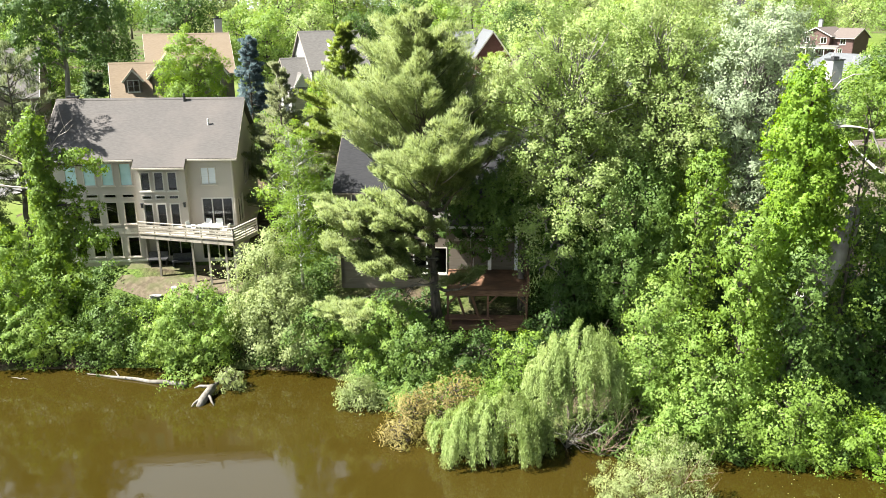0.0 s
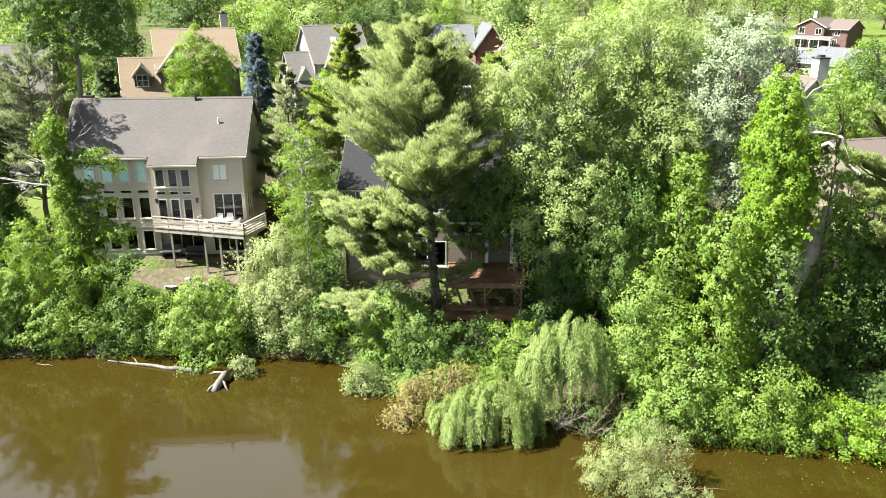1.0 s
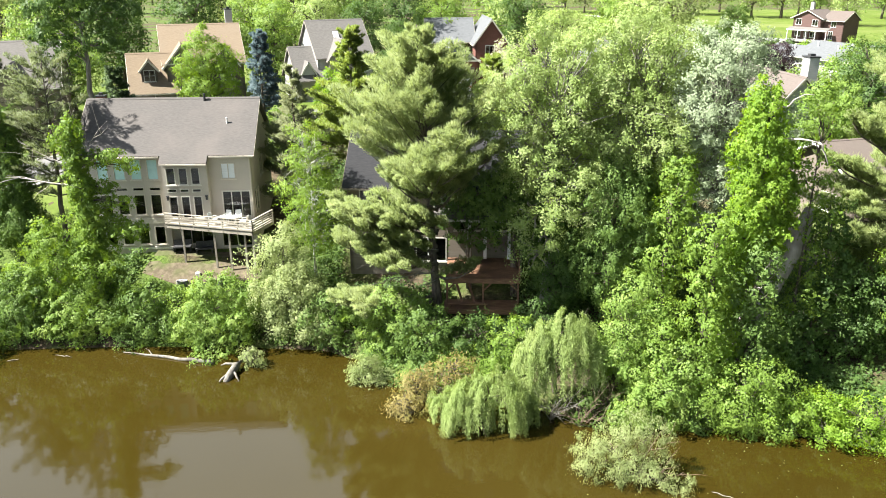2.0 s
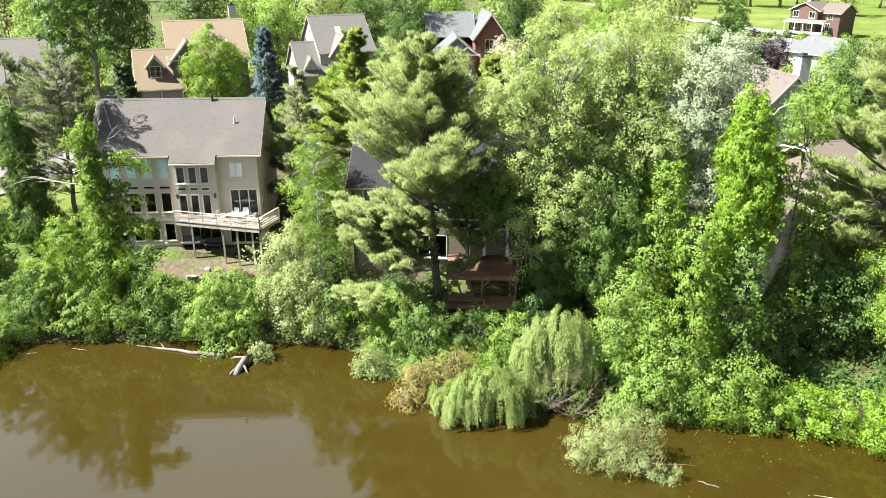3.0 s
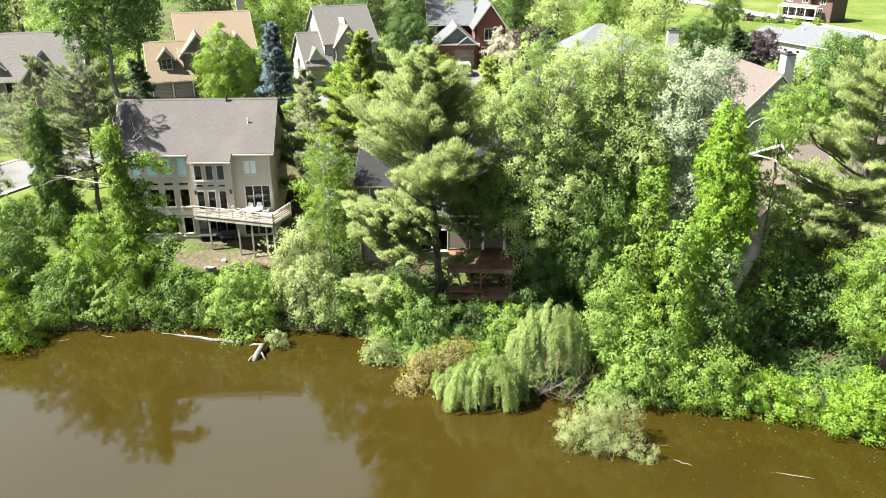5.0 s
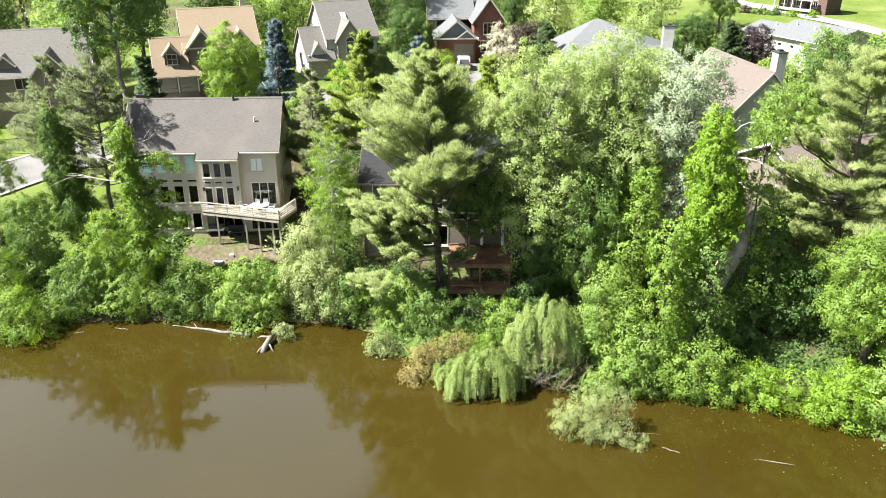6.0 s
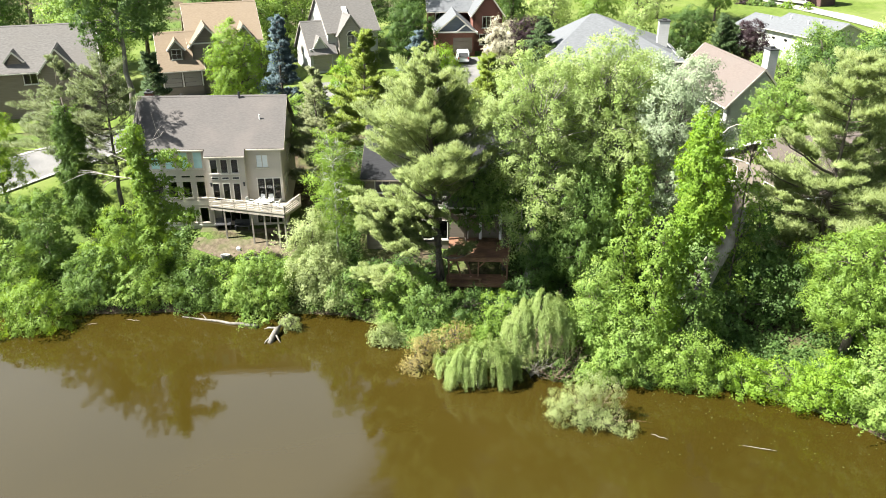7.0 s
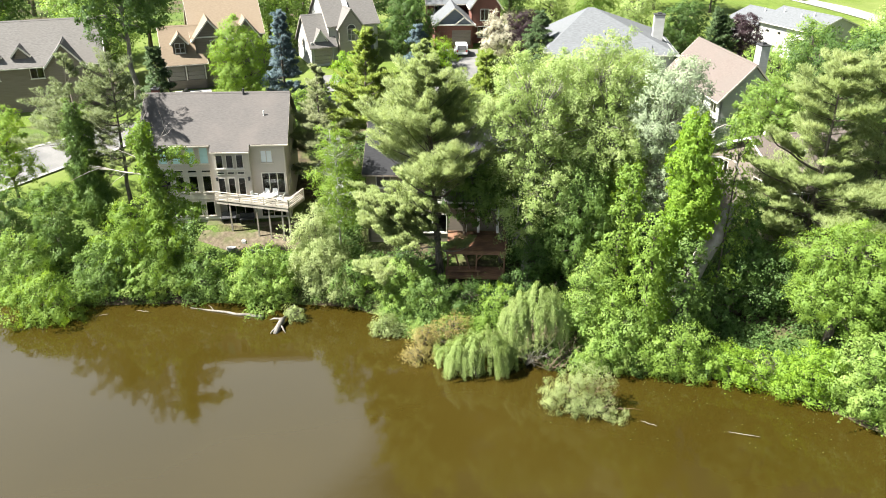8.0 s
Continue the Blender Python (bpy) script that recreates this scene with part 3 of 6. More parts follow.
SIDING_WHITE = rough_material("white siding", (0.368, 0.364, 0.352), (0.424, 0.420, 0.408), (0.336, 0.332, 0.320), 3, 0.5, 0.6, 0.35, 0.01, (0.2, 0.2, 6))
SIDING_GREIGE = rough_material("pale greige siding", (0.24, 0.215, 0.185), (0.29, 0.262, 0.23), None, 3, 0.5, 0.7, 0.35, 0.01, (0.2, 0.2, 6))
SIDING_TAUPE = rough_material("taupe siding", (0.150, 0.125, 0.100), (0.190, 0.160, 0.130), None, 3, 0.5, 0.7, 0.35, 0.01, (0.2, 0.2, 6))
SIDING_BROWN = rough_material("maroon-brown siding", (0.085, 0.05, 0.045), (0.125, 0.075, 0.065), None, 3, 0.5, 0.7, 0.35, 0.01, (0.2, 0.2, 6))
SIDING_SLATE = rough_material("blue-grey siding", (0.12, 0.135, 0.16), (0.16, 0.175, 0.205), None, 3, 0.5, 0.7, 0.35, 0.01, (0.2, 0.2, 6))
TRIM = rough_material("cream trim paint", (0.56, 0.53, 0.47), (0.64, 0.61, 0.55), None, 8, 0.5, 0.5, 0.1, 0.003)
TRIM_TAN = rough_material("tan trim paint", (0.497, 0.454, 0.380), (0.572, 0.518, 0.440), None, 8, 0.5, 0.55, 0.1, 0.003)
BLIND = rough_material("pane over a white blind", (0.66, 0.69, 0.70), (0.76, 0.79, 0.80), None, 3, 0.5, 0.12, 0.02, 0.001, (0.2, 0.2, 9), 0.6)
BLIND_BLUE = rough_material("pane over a pale aqua shade", (0.44, 0.66, 0.66), (0.52, 0.74, 0.74), None, 2, 0.5, 0.1, 0.02, 0.001, None, 0.6)
# plaster darkened well below its paint: the rooms' shade is in this colour
INSIDE = rough_material("room plaster, shade in its colour", (0.045, 0.042, 0.038), (0.070, 0.065, 0.060), None, 3, 0.5, 0.9, 0.1, 0.003)
DECK_PALE = rough_material("weathered pale deck boards", (0.270, 0.240, 0.195), (0.400, 0.365, 0.305), (0.220, 0.190, 0.155), 5, 0.6, 0.8, 0.3, 0.004, (0.4, 4, 4))
CEDAR = rough_material("red-brown cedar", (0.135, 0.070, 0.042), (0.24, 0.130, 0.078), (0.09, 0.052, 0.036), 5, 0.7, 0.75, 0.35, 0.005, (0.4, 4, 4))
BRICK = rough_material("red brick", (0.130, 0.055, 0.042), (0.190, 0.085, 0.065), (0.110, 0.055, 0.045), 9, 0.5, 0.9, 0.5, 0.01, (0.6, 0.6, 3))
DARK_METAL = rough_material("dark metal", (0.03, 0.03, 0.032), (0.06, 0.06, 0.06), None, 9, 0.5, 0.5, 0.1, 0.002)
WHITE_PAINT = rough_material("white plastic", (0.60, 0.60, 0.58), (0.68, 0.68, 0.66), None, 9, 0.5, 0.45, 0.05, 0.002)
TYRE = rough_material("tyre rubber", (0.02, 0.02, 0.02), (0.035, 0.035, 0.035), None, 9, 0.5, 0.8, 0.2, 0.003)
CAR_WHITE = rough_material("white car paint", (0.72, 0.73, 0.74), (0.76, 0.77, 0.78), None, 2, 0.5, 0.22, 0.0, 0.001, None, 0.5)
CAR_RED = rough_material("red lamp glass", (0.35, 0.02, 0.02), (0.4, 0.03, 0.03), None, 2, 0.5, 0.2, 0.0, 0.001, None, 0.5)


def glass_material():
    m, n, l, b = base_material("window glass", 0.02, 0.5)
    b.inputs["Base Color"].default_value = (0.95, 0.97, 0.97, 1)
    b.inputs["Transmission Weight"].default_value = 1.0
    b.inputs["IOR"].default_value = 1.45
    return m


GLASS = glass_material()


# ---- parts of houses ----
def wall_frame(a, b):
    """The pose of a wall whose foot runs from a to b; its inner side lies along +y."""
    d = Vector((b[0] - a[0], b[1] - a[1], 0))
    return pose(a[0], a[1], 0, 0, 0, math.degrees(math.atan2(d.y, d.x))), d.length


def wall(root, a, b, z0, z1, material, holes=(), thick=0.25, name="wall"):
    """A wall with real openings; holes are (from, to, bottom, top) along it. Returns its pose."""
    m, ln = wall_frame(a, b)
    us = sorted({0.0, ln, *[h[0] for h in holes], *[h[1] for h in holes]})
    zs = sorted({z0, z1, *[h[2] for h in holes], *[h[3] for h in holes]})
    buf = Buf()
    for k0, k1 in zip(zs, zs[1:]):
        run = None
        for u0, u1 in zip(us, us[1:]):
            c = ((u0 + u1) / 2, (k0 + k1) / 2)
            solid = not any(h[0] < c[0] < h[1] and h[2] < c[1] < h[3] for h in holes)
            if solid:
                run = (run[0], u1) if run else (u0, u1)
            if run and (not solid or u1 == us[-1]):
                buf.box(run[0], run[1], 0, thick, k0, k1, m)
                run = None
    part(name, buf, material, root)
    return m


def window(root, m, u0, u1, z0, z1, cols=1, rows=1, frame_mat=None, blind=None, label="", bar=0.07, name="window", sill=True):
    """A window in a wall's opening: a frame with its bars, panes of glass, and a blind where there is one."""
    fm = frame_mat or TRIM
    b = Buf()
    ring = [[m @ Vector((u, y, z)) for u, z in ((u0 + c, z0 + c), (u1 - c, z0 + c), (u1 - c, z1 - c), (u0 + c, z1 - c))] for y in (-0.035, 0.1) for c in (0.0, bar)]
    faces = []
    for i in range(4):
        j = (i + 1) % 4
        faces += [(i, j, 4 + j, 4 + i), (8 + j, 8 + i, 12 + i, 12 + j), (4 + i, 4 + j, 12 + j, 12 + i), (j, i, 8 + i, 8 + j)]
    b.add([p for loop in ring for p in loop], faces)
    w = part(name, b, fm, root, label)
    cw, rh = (u1 - u0) / cols, (z1 - z0) / rows
    for i in range(1, cols):
        part("glazing_bar", Buf().box(u0 + cw * i - bar * 0.4, u0 + cw * i + bar * 0.4, -0.02, 0.09, z0 + bar, z1 - bar, m), fm, w)
    for j in range(1, rows):
        part("glazing_bar", Buf().box(u0 + bar, u1 - bar, -0.015, 0.085, z0 + rh * j - bar * 0.3, z0 + rh * j + bar * 0.3, m), fm, w)
    for i in range(cols):
        p = part("pane", Buf().box(u0 + cw * i + bar * 0.4, u0 + cw * (i + 1) - bar * 0.4, 0.035, 0.05, z0 + bar, z1 - bar, m), blind or GLASS, w)
        p.visible_shadow = bool(blind)
    if sill:
        part("sill", Buf().box(u0 - 0.08, u1 + 0.08, -0.1, -0.036, z0 - 0.06, z0 + 0.02, m), fm, w)
    return w


def slope(root, p0, p1, p2, p3, material, thick=0.2, name="roof_slope"):
    """A roof slope: a slab below the four corners given in order round it."""
    vs = [Vector(p) for p in (p0, p1, p2, p3)]
    n = (vs[1] - vs[0]).cross(vs[3] - vs[0]).normalized()
    n = n if n.z > 0 else -n
    return part(name, Buf().prism(vs, -n * thick), material, root)


def ridge_cap(root, p, q, k, material, half=0.16):
    """A folded cap along a ridge from p to q over slopes of steepness k."""
    p, q = Vector(p), Vector(q)
    d = (q - p).normalized()
    s = Vector((-d.y, d.x, 0)) * half
    dn, up = Vector((0, 0, -k * half)), Vector((0, 0, 0.03))
    part("ridge_cap", Buf().prism([p + s + dn, p + up * 0.2 , p - s + dn, p - s + dn + up, p + up * 1.2, p + s + dn + up], q - p), material, root)


def gable_roof(root, x0, x1, y0, y1, eave, top, material, along="x", over=0.4, end=0.35, fascia=None, thick=0.2):
    """Two slopes about a ridge, with boards along the eaves and rakes."""
    fascia = fascia or TRIM
    if along == "x":
        ym = (y0 + y1) / 2
        k = (top - eave) / (ym - y0)
        e, a, b = eave - k * over, x0 - end, x1 + end
        slope(root, (a, y0 - over, e), (b, y0 - over, e), (b, ym, top), (a, ym, top), material, thick)
        slope(root, (b, y1 + over, e), (a, y1 + over, e), (a, ym, top), (b, ym, top), material, thick)
        for y in (y0 - over, y1 + over):
            part("gutter", Buf().box(a, b, y - 0.06, y + 0.06, e - 0.17, e - 0.05), fascia, root)
        for x in (a, b):
            for ye in (y0 - over, y1 + over):
                part("rake_board", Buf().beam((x, ye, e - 0.12), (x, ym, top - 0.12), 0.05, 0.18), fascia, root)
        ridge_cap(root, (a, ym, top), (b, ym, top), k, material)
    else:
        xm = (x0 + x1) / 2
        k = (top - eave) / (xm - x0)
        e, a, b = eave - k * over, y0 - end, y1 + end
        slope(root, (x0 - over, a, e), (xm, a, top), (xm, b, top), (x0 - over, b, e), material, thick)
        slope(root, (xm, a, top), (x1 + over, a, e), (x1 + over, b, e), (xm, b, top), material, thick)
        for xe in (x0 - over, x1 + over):
            part("rake_board", Buf().beam((xe, a, e - 0.12), (xm, a, top - 0.12), 0.05, 0.18), fascia, root)
            part("gutter", Buf().box(xe - 0.06, xe + 0.06, a, b, e - 0.17, e - 0.05), fascia, root)
        ridge_cap(root, (xm, a, top), (xm, b, top), k, material)


def gable_wall(root, a, b, z0, z1, material, thick=0.25):
    """The triangle of wall under a gable, from a to b."""
    m, ln = wall_frame(a, b)
    o = [m @ Vector(p) for p in ((0, 0, z0), (ln, 0, z0), (ln / 2, 0, z1))]
    return part("gable", Buf().prism(o, m.to_3x3() @ Vector((0, thick, 0))), material, root)


def chimney(root, x, y, z0, z1, w, material, cap=None):
    c = part("chimney", Buf().box(x - w / 2, x + w / 2, y - w * 0.4, y + w * 0.4, z0, z1), material, root)
    part("cap", Buf().box(x - w * 0.56, x + w * 0.56, y - w * 0.46, y + w * 0.46, z1, z1 + 0.12).box(x - w * 0.2, x + w * 0.2, y - w * 0.2, y + w * 0.2, z1 + 0.12, z1 + 0.34), cap or DARK_METAL, c)


def garage_door(root, m, u0, u1, z0, z1, material):
    b = Buf()
    k = 4
    h = (z1 - z0) / k
    for j in range(k):
        b.box(u0 + 0.03, u1 - 0.03, 0.08, 0.13, z0 + h * j + 0.015, z0 + h * (j + 1) - 0.015, m)
    part("garage_door", b, material, root)


def box_house(root, x0, x1, y0, y1, z0, eave, wall_mat, front=(), left=(), right=(), frame_mat=None, blind=None, along="x", top=None, gable_mat=None):
    """Four walls with windows; the gables stand at the ends of the ridge."""
    for a, b, wins in (((x0, y0), (x1, y0), front), ((x1, y0), (x1, y1), right), ((x1, y1), (x0, y1), ()), ((x0, y1), (x0, y0), left)):
        m = wall(root, a, b, z0 - 2.2, eave, wall_mat, [w[:4] for w in wins])
        for w in wins:
            if len(w) > 6 and w[6] == "garage":
                garage_door(root, m, *w[:4], frame_mat or TRIM)
            else:
                window(root, m, *w[:4], *(w[4:6] if len(w) > 5 else (1, 1)), frame_mat, blind)
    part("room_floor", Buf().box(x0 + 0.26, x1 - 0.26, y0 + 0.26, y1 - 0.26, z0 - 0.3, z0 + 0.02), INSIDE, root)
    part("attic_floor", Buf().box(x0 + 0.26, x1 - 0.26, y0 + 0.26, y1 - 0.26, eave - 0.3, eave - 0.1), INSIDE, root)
    if top:
        g = gable_mat or wall_mat
        if along == "x":
            gable_wall(root, (x1, y0), (x1, y1), eave, top - 0.22, g)
            gable_wall(root, (x0, y1), (x0, y0), eave, top - 0.22, g)
        else:
            gable_wall(root, (x0, y0), (x1, y0), eave, top - 0.22, g)
            gable_wall(root, (x1, y1), (x0, y1), eave, top - 0.22, g)


def pipe(root, x, y, z, h, r, mat, label=""):
    part("vent_pipe", Buf().tube([(x, y, z), (x, y, z + h * 0.6), (x, y, z + h)], [r, r, r], 8), mat, root, label)


# ---- the tan lake house ----
def lake_house():
    root = thing("lake_house", pose(-15.35, 55.3, 4.2, 0, 0, 3.2), "tan stucco lake house with grey-brown shingle roof and tall windows", "house")
    W, D, EAVE, TOP, RY = 13.4, 9.2, 8.3, 11.85, 4.6
    k = (TOP - EAVE) / RY
    up = EAVE - 0.14
    # wing to the left: four columns of windows
    c_holes = []
    cols = [(W - 12.1 + i * 1.3, W - 11.2 + i * 1.3) for i in range(4)]
    for u0, u1 in cols:
        c_holes += [(u0, u1, 6.05, 7.75), (u0, u1, 5.15, 5.45), (u0, u1, 3.15, 4.87), (u0, u1, 0.6, 2.19)]
    m = wall(root, (-W, 0), (-6.85, 0), -0.6, up, STUCCO, c_holes)
    for u0, u1 in cols:
        window(root, m, u0, u1, 6.05, 7.75, 1, 1, TRIM_TAN, BLIND_BLUE, "window with pale aqua shade drawn")
        window(root, m, u0, u1, 5.15, 5.45, 1, 1, TRIM_TAN, None, "", 0.05, "transom_window", False)
        window(root, m, u0, u1, 3.15, 4.87, 1, 1, TRIM_TAN)
        window(root, m, u0, u1, 0.6, 2.19, 1, 1, TRIM_TAN)
    part("belt_board", Buf().box(-W - 0.03, -6.86, -0.05, -0.003, 2.42, 2.86), TRIM_TAN, root)
    part("sill_board", Buf().box(-W - 0.03, -6.86, -0.07, -0.003, 0.24, 0.42), TRIM, root)
    # bay in the middle, standing forward
    b_holes = []
    for i in range(3):
        u0 = 0.28 + i * 0.96
        b_holes += [(u0, u0 + 0.72, 5.75, 7.17), (u0, u0 + 0.72, 5.14, 5.44), (u0, u0 + 0.72, 3.0, 4.83)]
    mb = wall(root, (-6.85, -0.6), (-3.35, -0.6), 2.3, 7.62, STUCCO, b_holes)
    for i in range(3):
        u0 = 0.28 + i * 0.96
        window(root, mb, u0, u0 + 0.72, 5.75, 7.17, 1, 1, TRIM)
        window(root, mb, u0, u0 + 0.72, 5.14, 5.44, 1, 1, TRIM, None, "", 0.05, "transom_window", False)
        window(root, mb, u0, u0 + 0.72, 3.0, 4.83, 1, 1, TRIM)
    wall(root, (-6.85, 0), (-6.85, -0.595), 2.3, 7.7, STUCCO, (), 0.24)
    wall(root, (-3.35, -0.595), (-3.35, 0), 2.3, 7.7, STUCCO, (), 0.24)
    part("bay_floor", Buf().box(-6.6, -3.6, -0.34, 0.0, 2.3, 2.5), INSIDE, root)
    # wing to the right with the glass doors on the deck
    ma = wall(root, (-3.35, 0), (0, 0), 2.3, up, STUCCO, [(0.95, 2.1, 6.05, 7.37), (0.85, 3.15, 2.85, 5.08)])
    window(root, ma, 0.95, 2.1, 6.05, 7.37, 2, 1, TRIM_TAN, BLIND, "window with white blinds drawn")
    window(root, ma, 0.85, 3.15, 2.85, 5.08, 3, 1, TRIM, None, "sliding glass doors onto the deck", 0.09, "sliding_door", False)
    # lower storey set back below the deck
    ml = wall(root, (-6.85, 0.6), (0, 0.6), -0.6, 2.3, STUCCO, [(0.5, 3.2, 0.35, 2.05), (3.9, 6.4, 0.1, 2.1)])
    window(root, ml, 0.5, 3.2, 0.35, 2.05, 3, 1, TRIM_TAN)
    window(root, ml, 3.9, 6.4, 0.1, 2.1, 2, 1, TRIM_TAN, None, "", 0.08, "sliding_door", False)
    wall(root, (-6.85, 0.0), (-6.85, 0.595), -0.6, 2.3, STUCCO, (), 0.24)
    # sides and back
    mr = wall(root, (0, 0.26), (0, D), -0.6, EAVE, STUCCO, [(0.4, 2.3, 2.78, 4.85), (3.4, 4.8, 5.3, 6.9)], 0.26)
    window(root, mr, 0.4, 2.3, 2.78, 4.85, 2, 1, TRIM_TAN, None, "", 0.09, "sliding_door", False)
    window(root, mr, 3.4, 4.8, 5.3, 6.9, 2, 1, TRIM_TAN)
    wall(root, (0, D), (-W, D), -0.6, EAVE, STUCCO)
    wall(root, (-W, D), (-W, 0.26), -0.6, EAVE, STUCCO)
    gable_wall(root, (0, 0.0), (0, D), EAVE, TOP - 0.25, STUCCO, 0.26)
    gable_wall(root, (-W, D), (-W, 0.0), EAVE, TOP - 0.25, STUCCO)
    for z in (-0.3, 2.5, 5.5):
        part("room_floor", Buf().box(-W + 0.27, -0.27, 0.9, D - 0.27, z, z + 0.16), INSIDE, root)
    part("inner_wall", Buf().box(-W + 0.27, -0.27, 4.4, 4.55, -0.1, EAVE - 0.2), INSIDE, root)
    # roof
    f = lambda y: TOP - k * (RY - y)
    slope(root, (-W - 0.35, -0.32, f(-0.32)), (-6.95, -0.32, f(-0.32)), (-6.95, RY, TOP), (-W - 0.35, RY, TOP), SHINGLE)
    slope(root, (-6.95, -0.95, f(-0.95)), (-3.25, -0.95, f(-0.95)), (-3.25, RY, TOP), (-6.95, RY, TOP), SHINGLE)
    slope(root, (-3.25, -0.32, f(-0.32)), (0.35, -0.32, f(-0.32)), (0.35, RY, TOP), (-3.25, RY, TOP), SHINGLE)
    slope(root, (0.35, D + 0.4, f(-0.4)), (-W - 0.35, D + 0.4, f(-0.4)), (-W - 0.35, RY, TOP), (0.35, RY, TOP), SHINGLE)
    ridge_cap(root, (-W - 0.35, RY, TOP), (0.35, RY, TOP), k, SHINGLE)
    for x0, x1, y in ((-W - 0.35, -7.05, -0.32), (-6.95, -3.25, -0.95), (-3.15, 0.35, -0.32)):
        part("gutter", Buf().box(x0, x1, y - 0.08, y + 0.02, f(y) - 0.16, f(y) - 0.05), TRIM_TAN, root)
    for x in (-W - 0.36, 0.36):
        part("rake_board", Buf().beam((x, -0.32, f(-0.32) - 0.15), (x, RY, TOP - 0.15), 0.04, 0.2), STUCCO, root)
    # roof of the garage behind
    gable_roof(root, -15.1, -10.6, 7.2, 16.0, EAVE - 1.4, TOP - 2.6, SHINGLE, "y", 0.3, 0.3, STUCCO)
    wall(root, (-10.6, 9.5), (-10.6, 16), -0.6, EAVE - 1.4, STUCCO)
    wall(root, (-15.1, 16), (-15.1, 9.5), -0.6, EAVE - 1.4, STUCCO)
    wall(root, (-10.6, 16), (-15.1, 16), -0.6, EAVE - 1.4, STUCCO)
    gable_wall(root, (-10.6, 16), (-15.1, 16), EAVE - 1.4, TOP - 2.8, STUCCO)
    pipe(root, -4.15, RY - 0.25, TOP - 0.25, 0.62, 0.1, DARK_METAL, "dark roof vent on the ridge")
    pipe(root, -2.05, 2.35, f(2.35) - 0.1, 0.55, 0.07, WHITE_PAINT, "short white roof vent")
    chimney(root, -W + 0.3, 6.0, 4.0, TOP - 0.05, 0.7, BRICK)
    for x in (-6.75, -0.1):
        part("downpipe", Buf().box(x - 0.05, x + 0.05, -0.1, -0.004, 2.9, EAVE - 0.4), TRIM_TAN, root)
    for x in (-6.6, -3.55):
        part("wall_lantern", Buf().box(x - 0.07, x + 0.07, -0.78, -0.61, 4.55, 4.85).box(x - 0.1, x + 0.1, -0.82, -0.605, 4.85, 4.9), DARK_METAL, root)
    return root


lake_house()


def lake_deck():
    """The pale deck before the glass doors; its front runs slantwise."""
    root = thing("deck", pose(0, 0, 0), "weathered pale wooden deck with slatted rail beside the lake house", "deck")
    z = 6.9
    line = [(-22.15, 53.75), (-14.75, 51.75), (-13.75, 54.6), (-14.7, 56.2)]
    a, b, c, e = [Vector((x, y, z)) for x, y in line]
    wall_l, wall_r = Vector((-21.9, 54.25, z)), Vector((-15.2, 55.1, z))
    back = lambda s: wall_l.lerp(wall_r, s)
    n = 26
    for i in range(n):                      # boards lie along the front
        s0, s1 = i / n, (i + 0.93) / n
        part("board", Buf().prism([a.lerp(back(0), s0), b.lerp(back(1), s0), b.lerp(back(1), s1), a.lerp(back(0), s1)], (0, 0, -0.035)), DECK_PALE, root)
    part("side_board", Buf().prism([b + Vector((0.02, 0.03, 0)), c, e, back(1) + Vector((0.04, 0, 0))], (0, 0, -0.035)), DECK_PALE, root)
    for p, q in ((a, b), (b, c)):
        part("fascia", Buf().beam(p + Vector((0, 0, -0.17)), q + Vector((0, 0, -0.17)), 0.05, 0.25), DECK_PALE, root)
        k = max(2, round((q - p).length / 1.25))
        for i in range(k + 1):
            s = p.lerp(q, i / k)
            part("rail_post", Buf().box(s.x - 0.045, s.x + 0.045, s.y - 0.045, s.y + 0.045, z - 0.28, z + 0.93), DECK_PALE, root)
        for h in (0.12, 0.32, 0.52, 0.72):
            part("rail_slat", Buf().beam(p + Vector((0, -0.07, h)), q + Vector((0, -0.07, h)), 0.03, 0.115), DECK_PALE, root)
        part("top_rail", Buf().beam(p + Vector((0, -0.02, 0.95)), q + Vector((0, -0.02, 0.95)), 0.15, 0.04), DECK_PALE, root)
    for s in (0.18, 0.55, 0.72, 0.9, 0.99):
        for w in (0.12,):
            p = a.lerp(b, s).lerp(back(s), w)
            part("post", Buf().box(p.x - 0.07, p.x + 0.07, p.y - 0.07, p.y + 0.07, ground(p.x, p.y) - 0.1, z - 0.3), DECK_PALE, root)
    p, q = a.lerp(back(0), 0.12), b.lerp(back(1), 0.12)
    part("beam", Buf().beam(p + Vector((0, 0, -0.18)), q + Vector((0, 0, -0.18)), 0.09, 0.22), DECK_PALE, root)
    for i in range(9):
        s = (i + 0.5) / 9
        part("joist", Buf().beam(a.lerp(b, s) + Vector((0, 0.05, -0.14)), back(s) + Vector((0, 0, -0.14)), 0.045, 0.2), DECK_PALE, root)


lake_deck()


def garden_chair(m):
    root = thing("garden_chair", m, "white plastic garden chair on the deck", "chair", "chairs on the deck")
    part("seat", Buf().box(-0.24, 0.24, -0.24, 0.22, 0.40, 0.44), WHITE_PAINT, root)
    part("backrest", Buf().prism([(-0.24, 0.22, 0.42), (0.24, 0.22, 0.42), (0.22, 0.36, 0.92), (-0.22, 0.36, 0.92)], (0, 0.03, 0)), WHITE_PAINT, root)
    for x in (-0.22, 0.22):
        for y in (-0.22, 0.2):
            part("leg", Buf().tube([(x, y, 0.4), (x * 1.15, y * 1.15, 0)], [0.025, 0.02], 6), WHITE_PAINT, root)
        part("armrest", Buf().box(x - 0.03, x + 0.03, -0.22, 0.28, 0.62, 0.65).box(x - 0.02, x + 0.02, -0.2, -0.16, 0.42, 0.62), WHITE_PAINT, root)
    return root


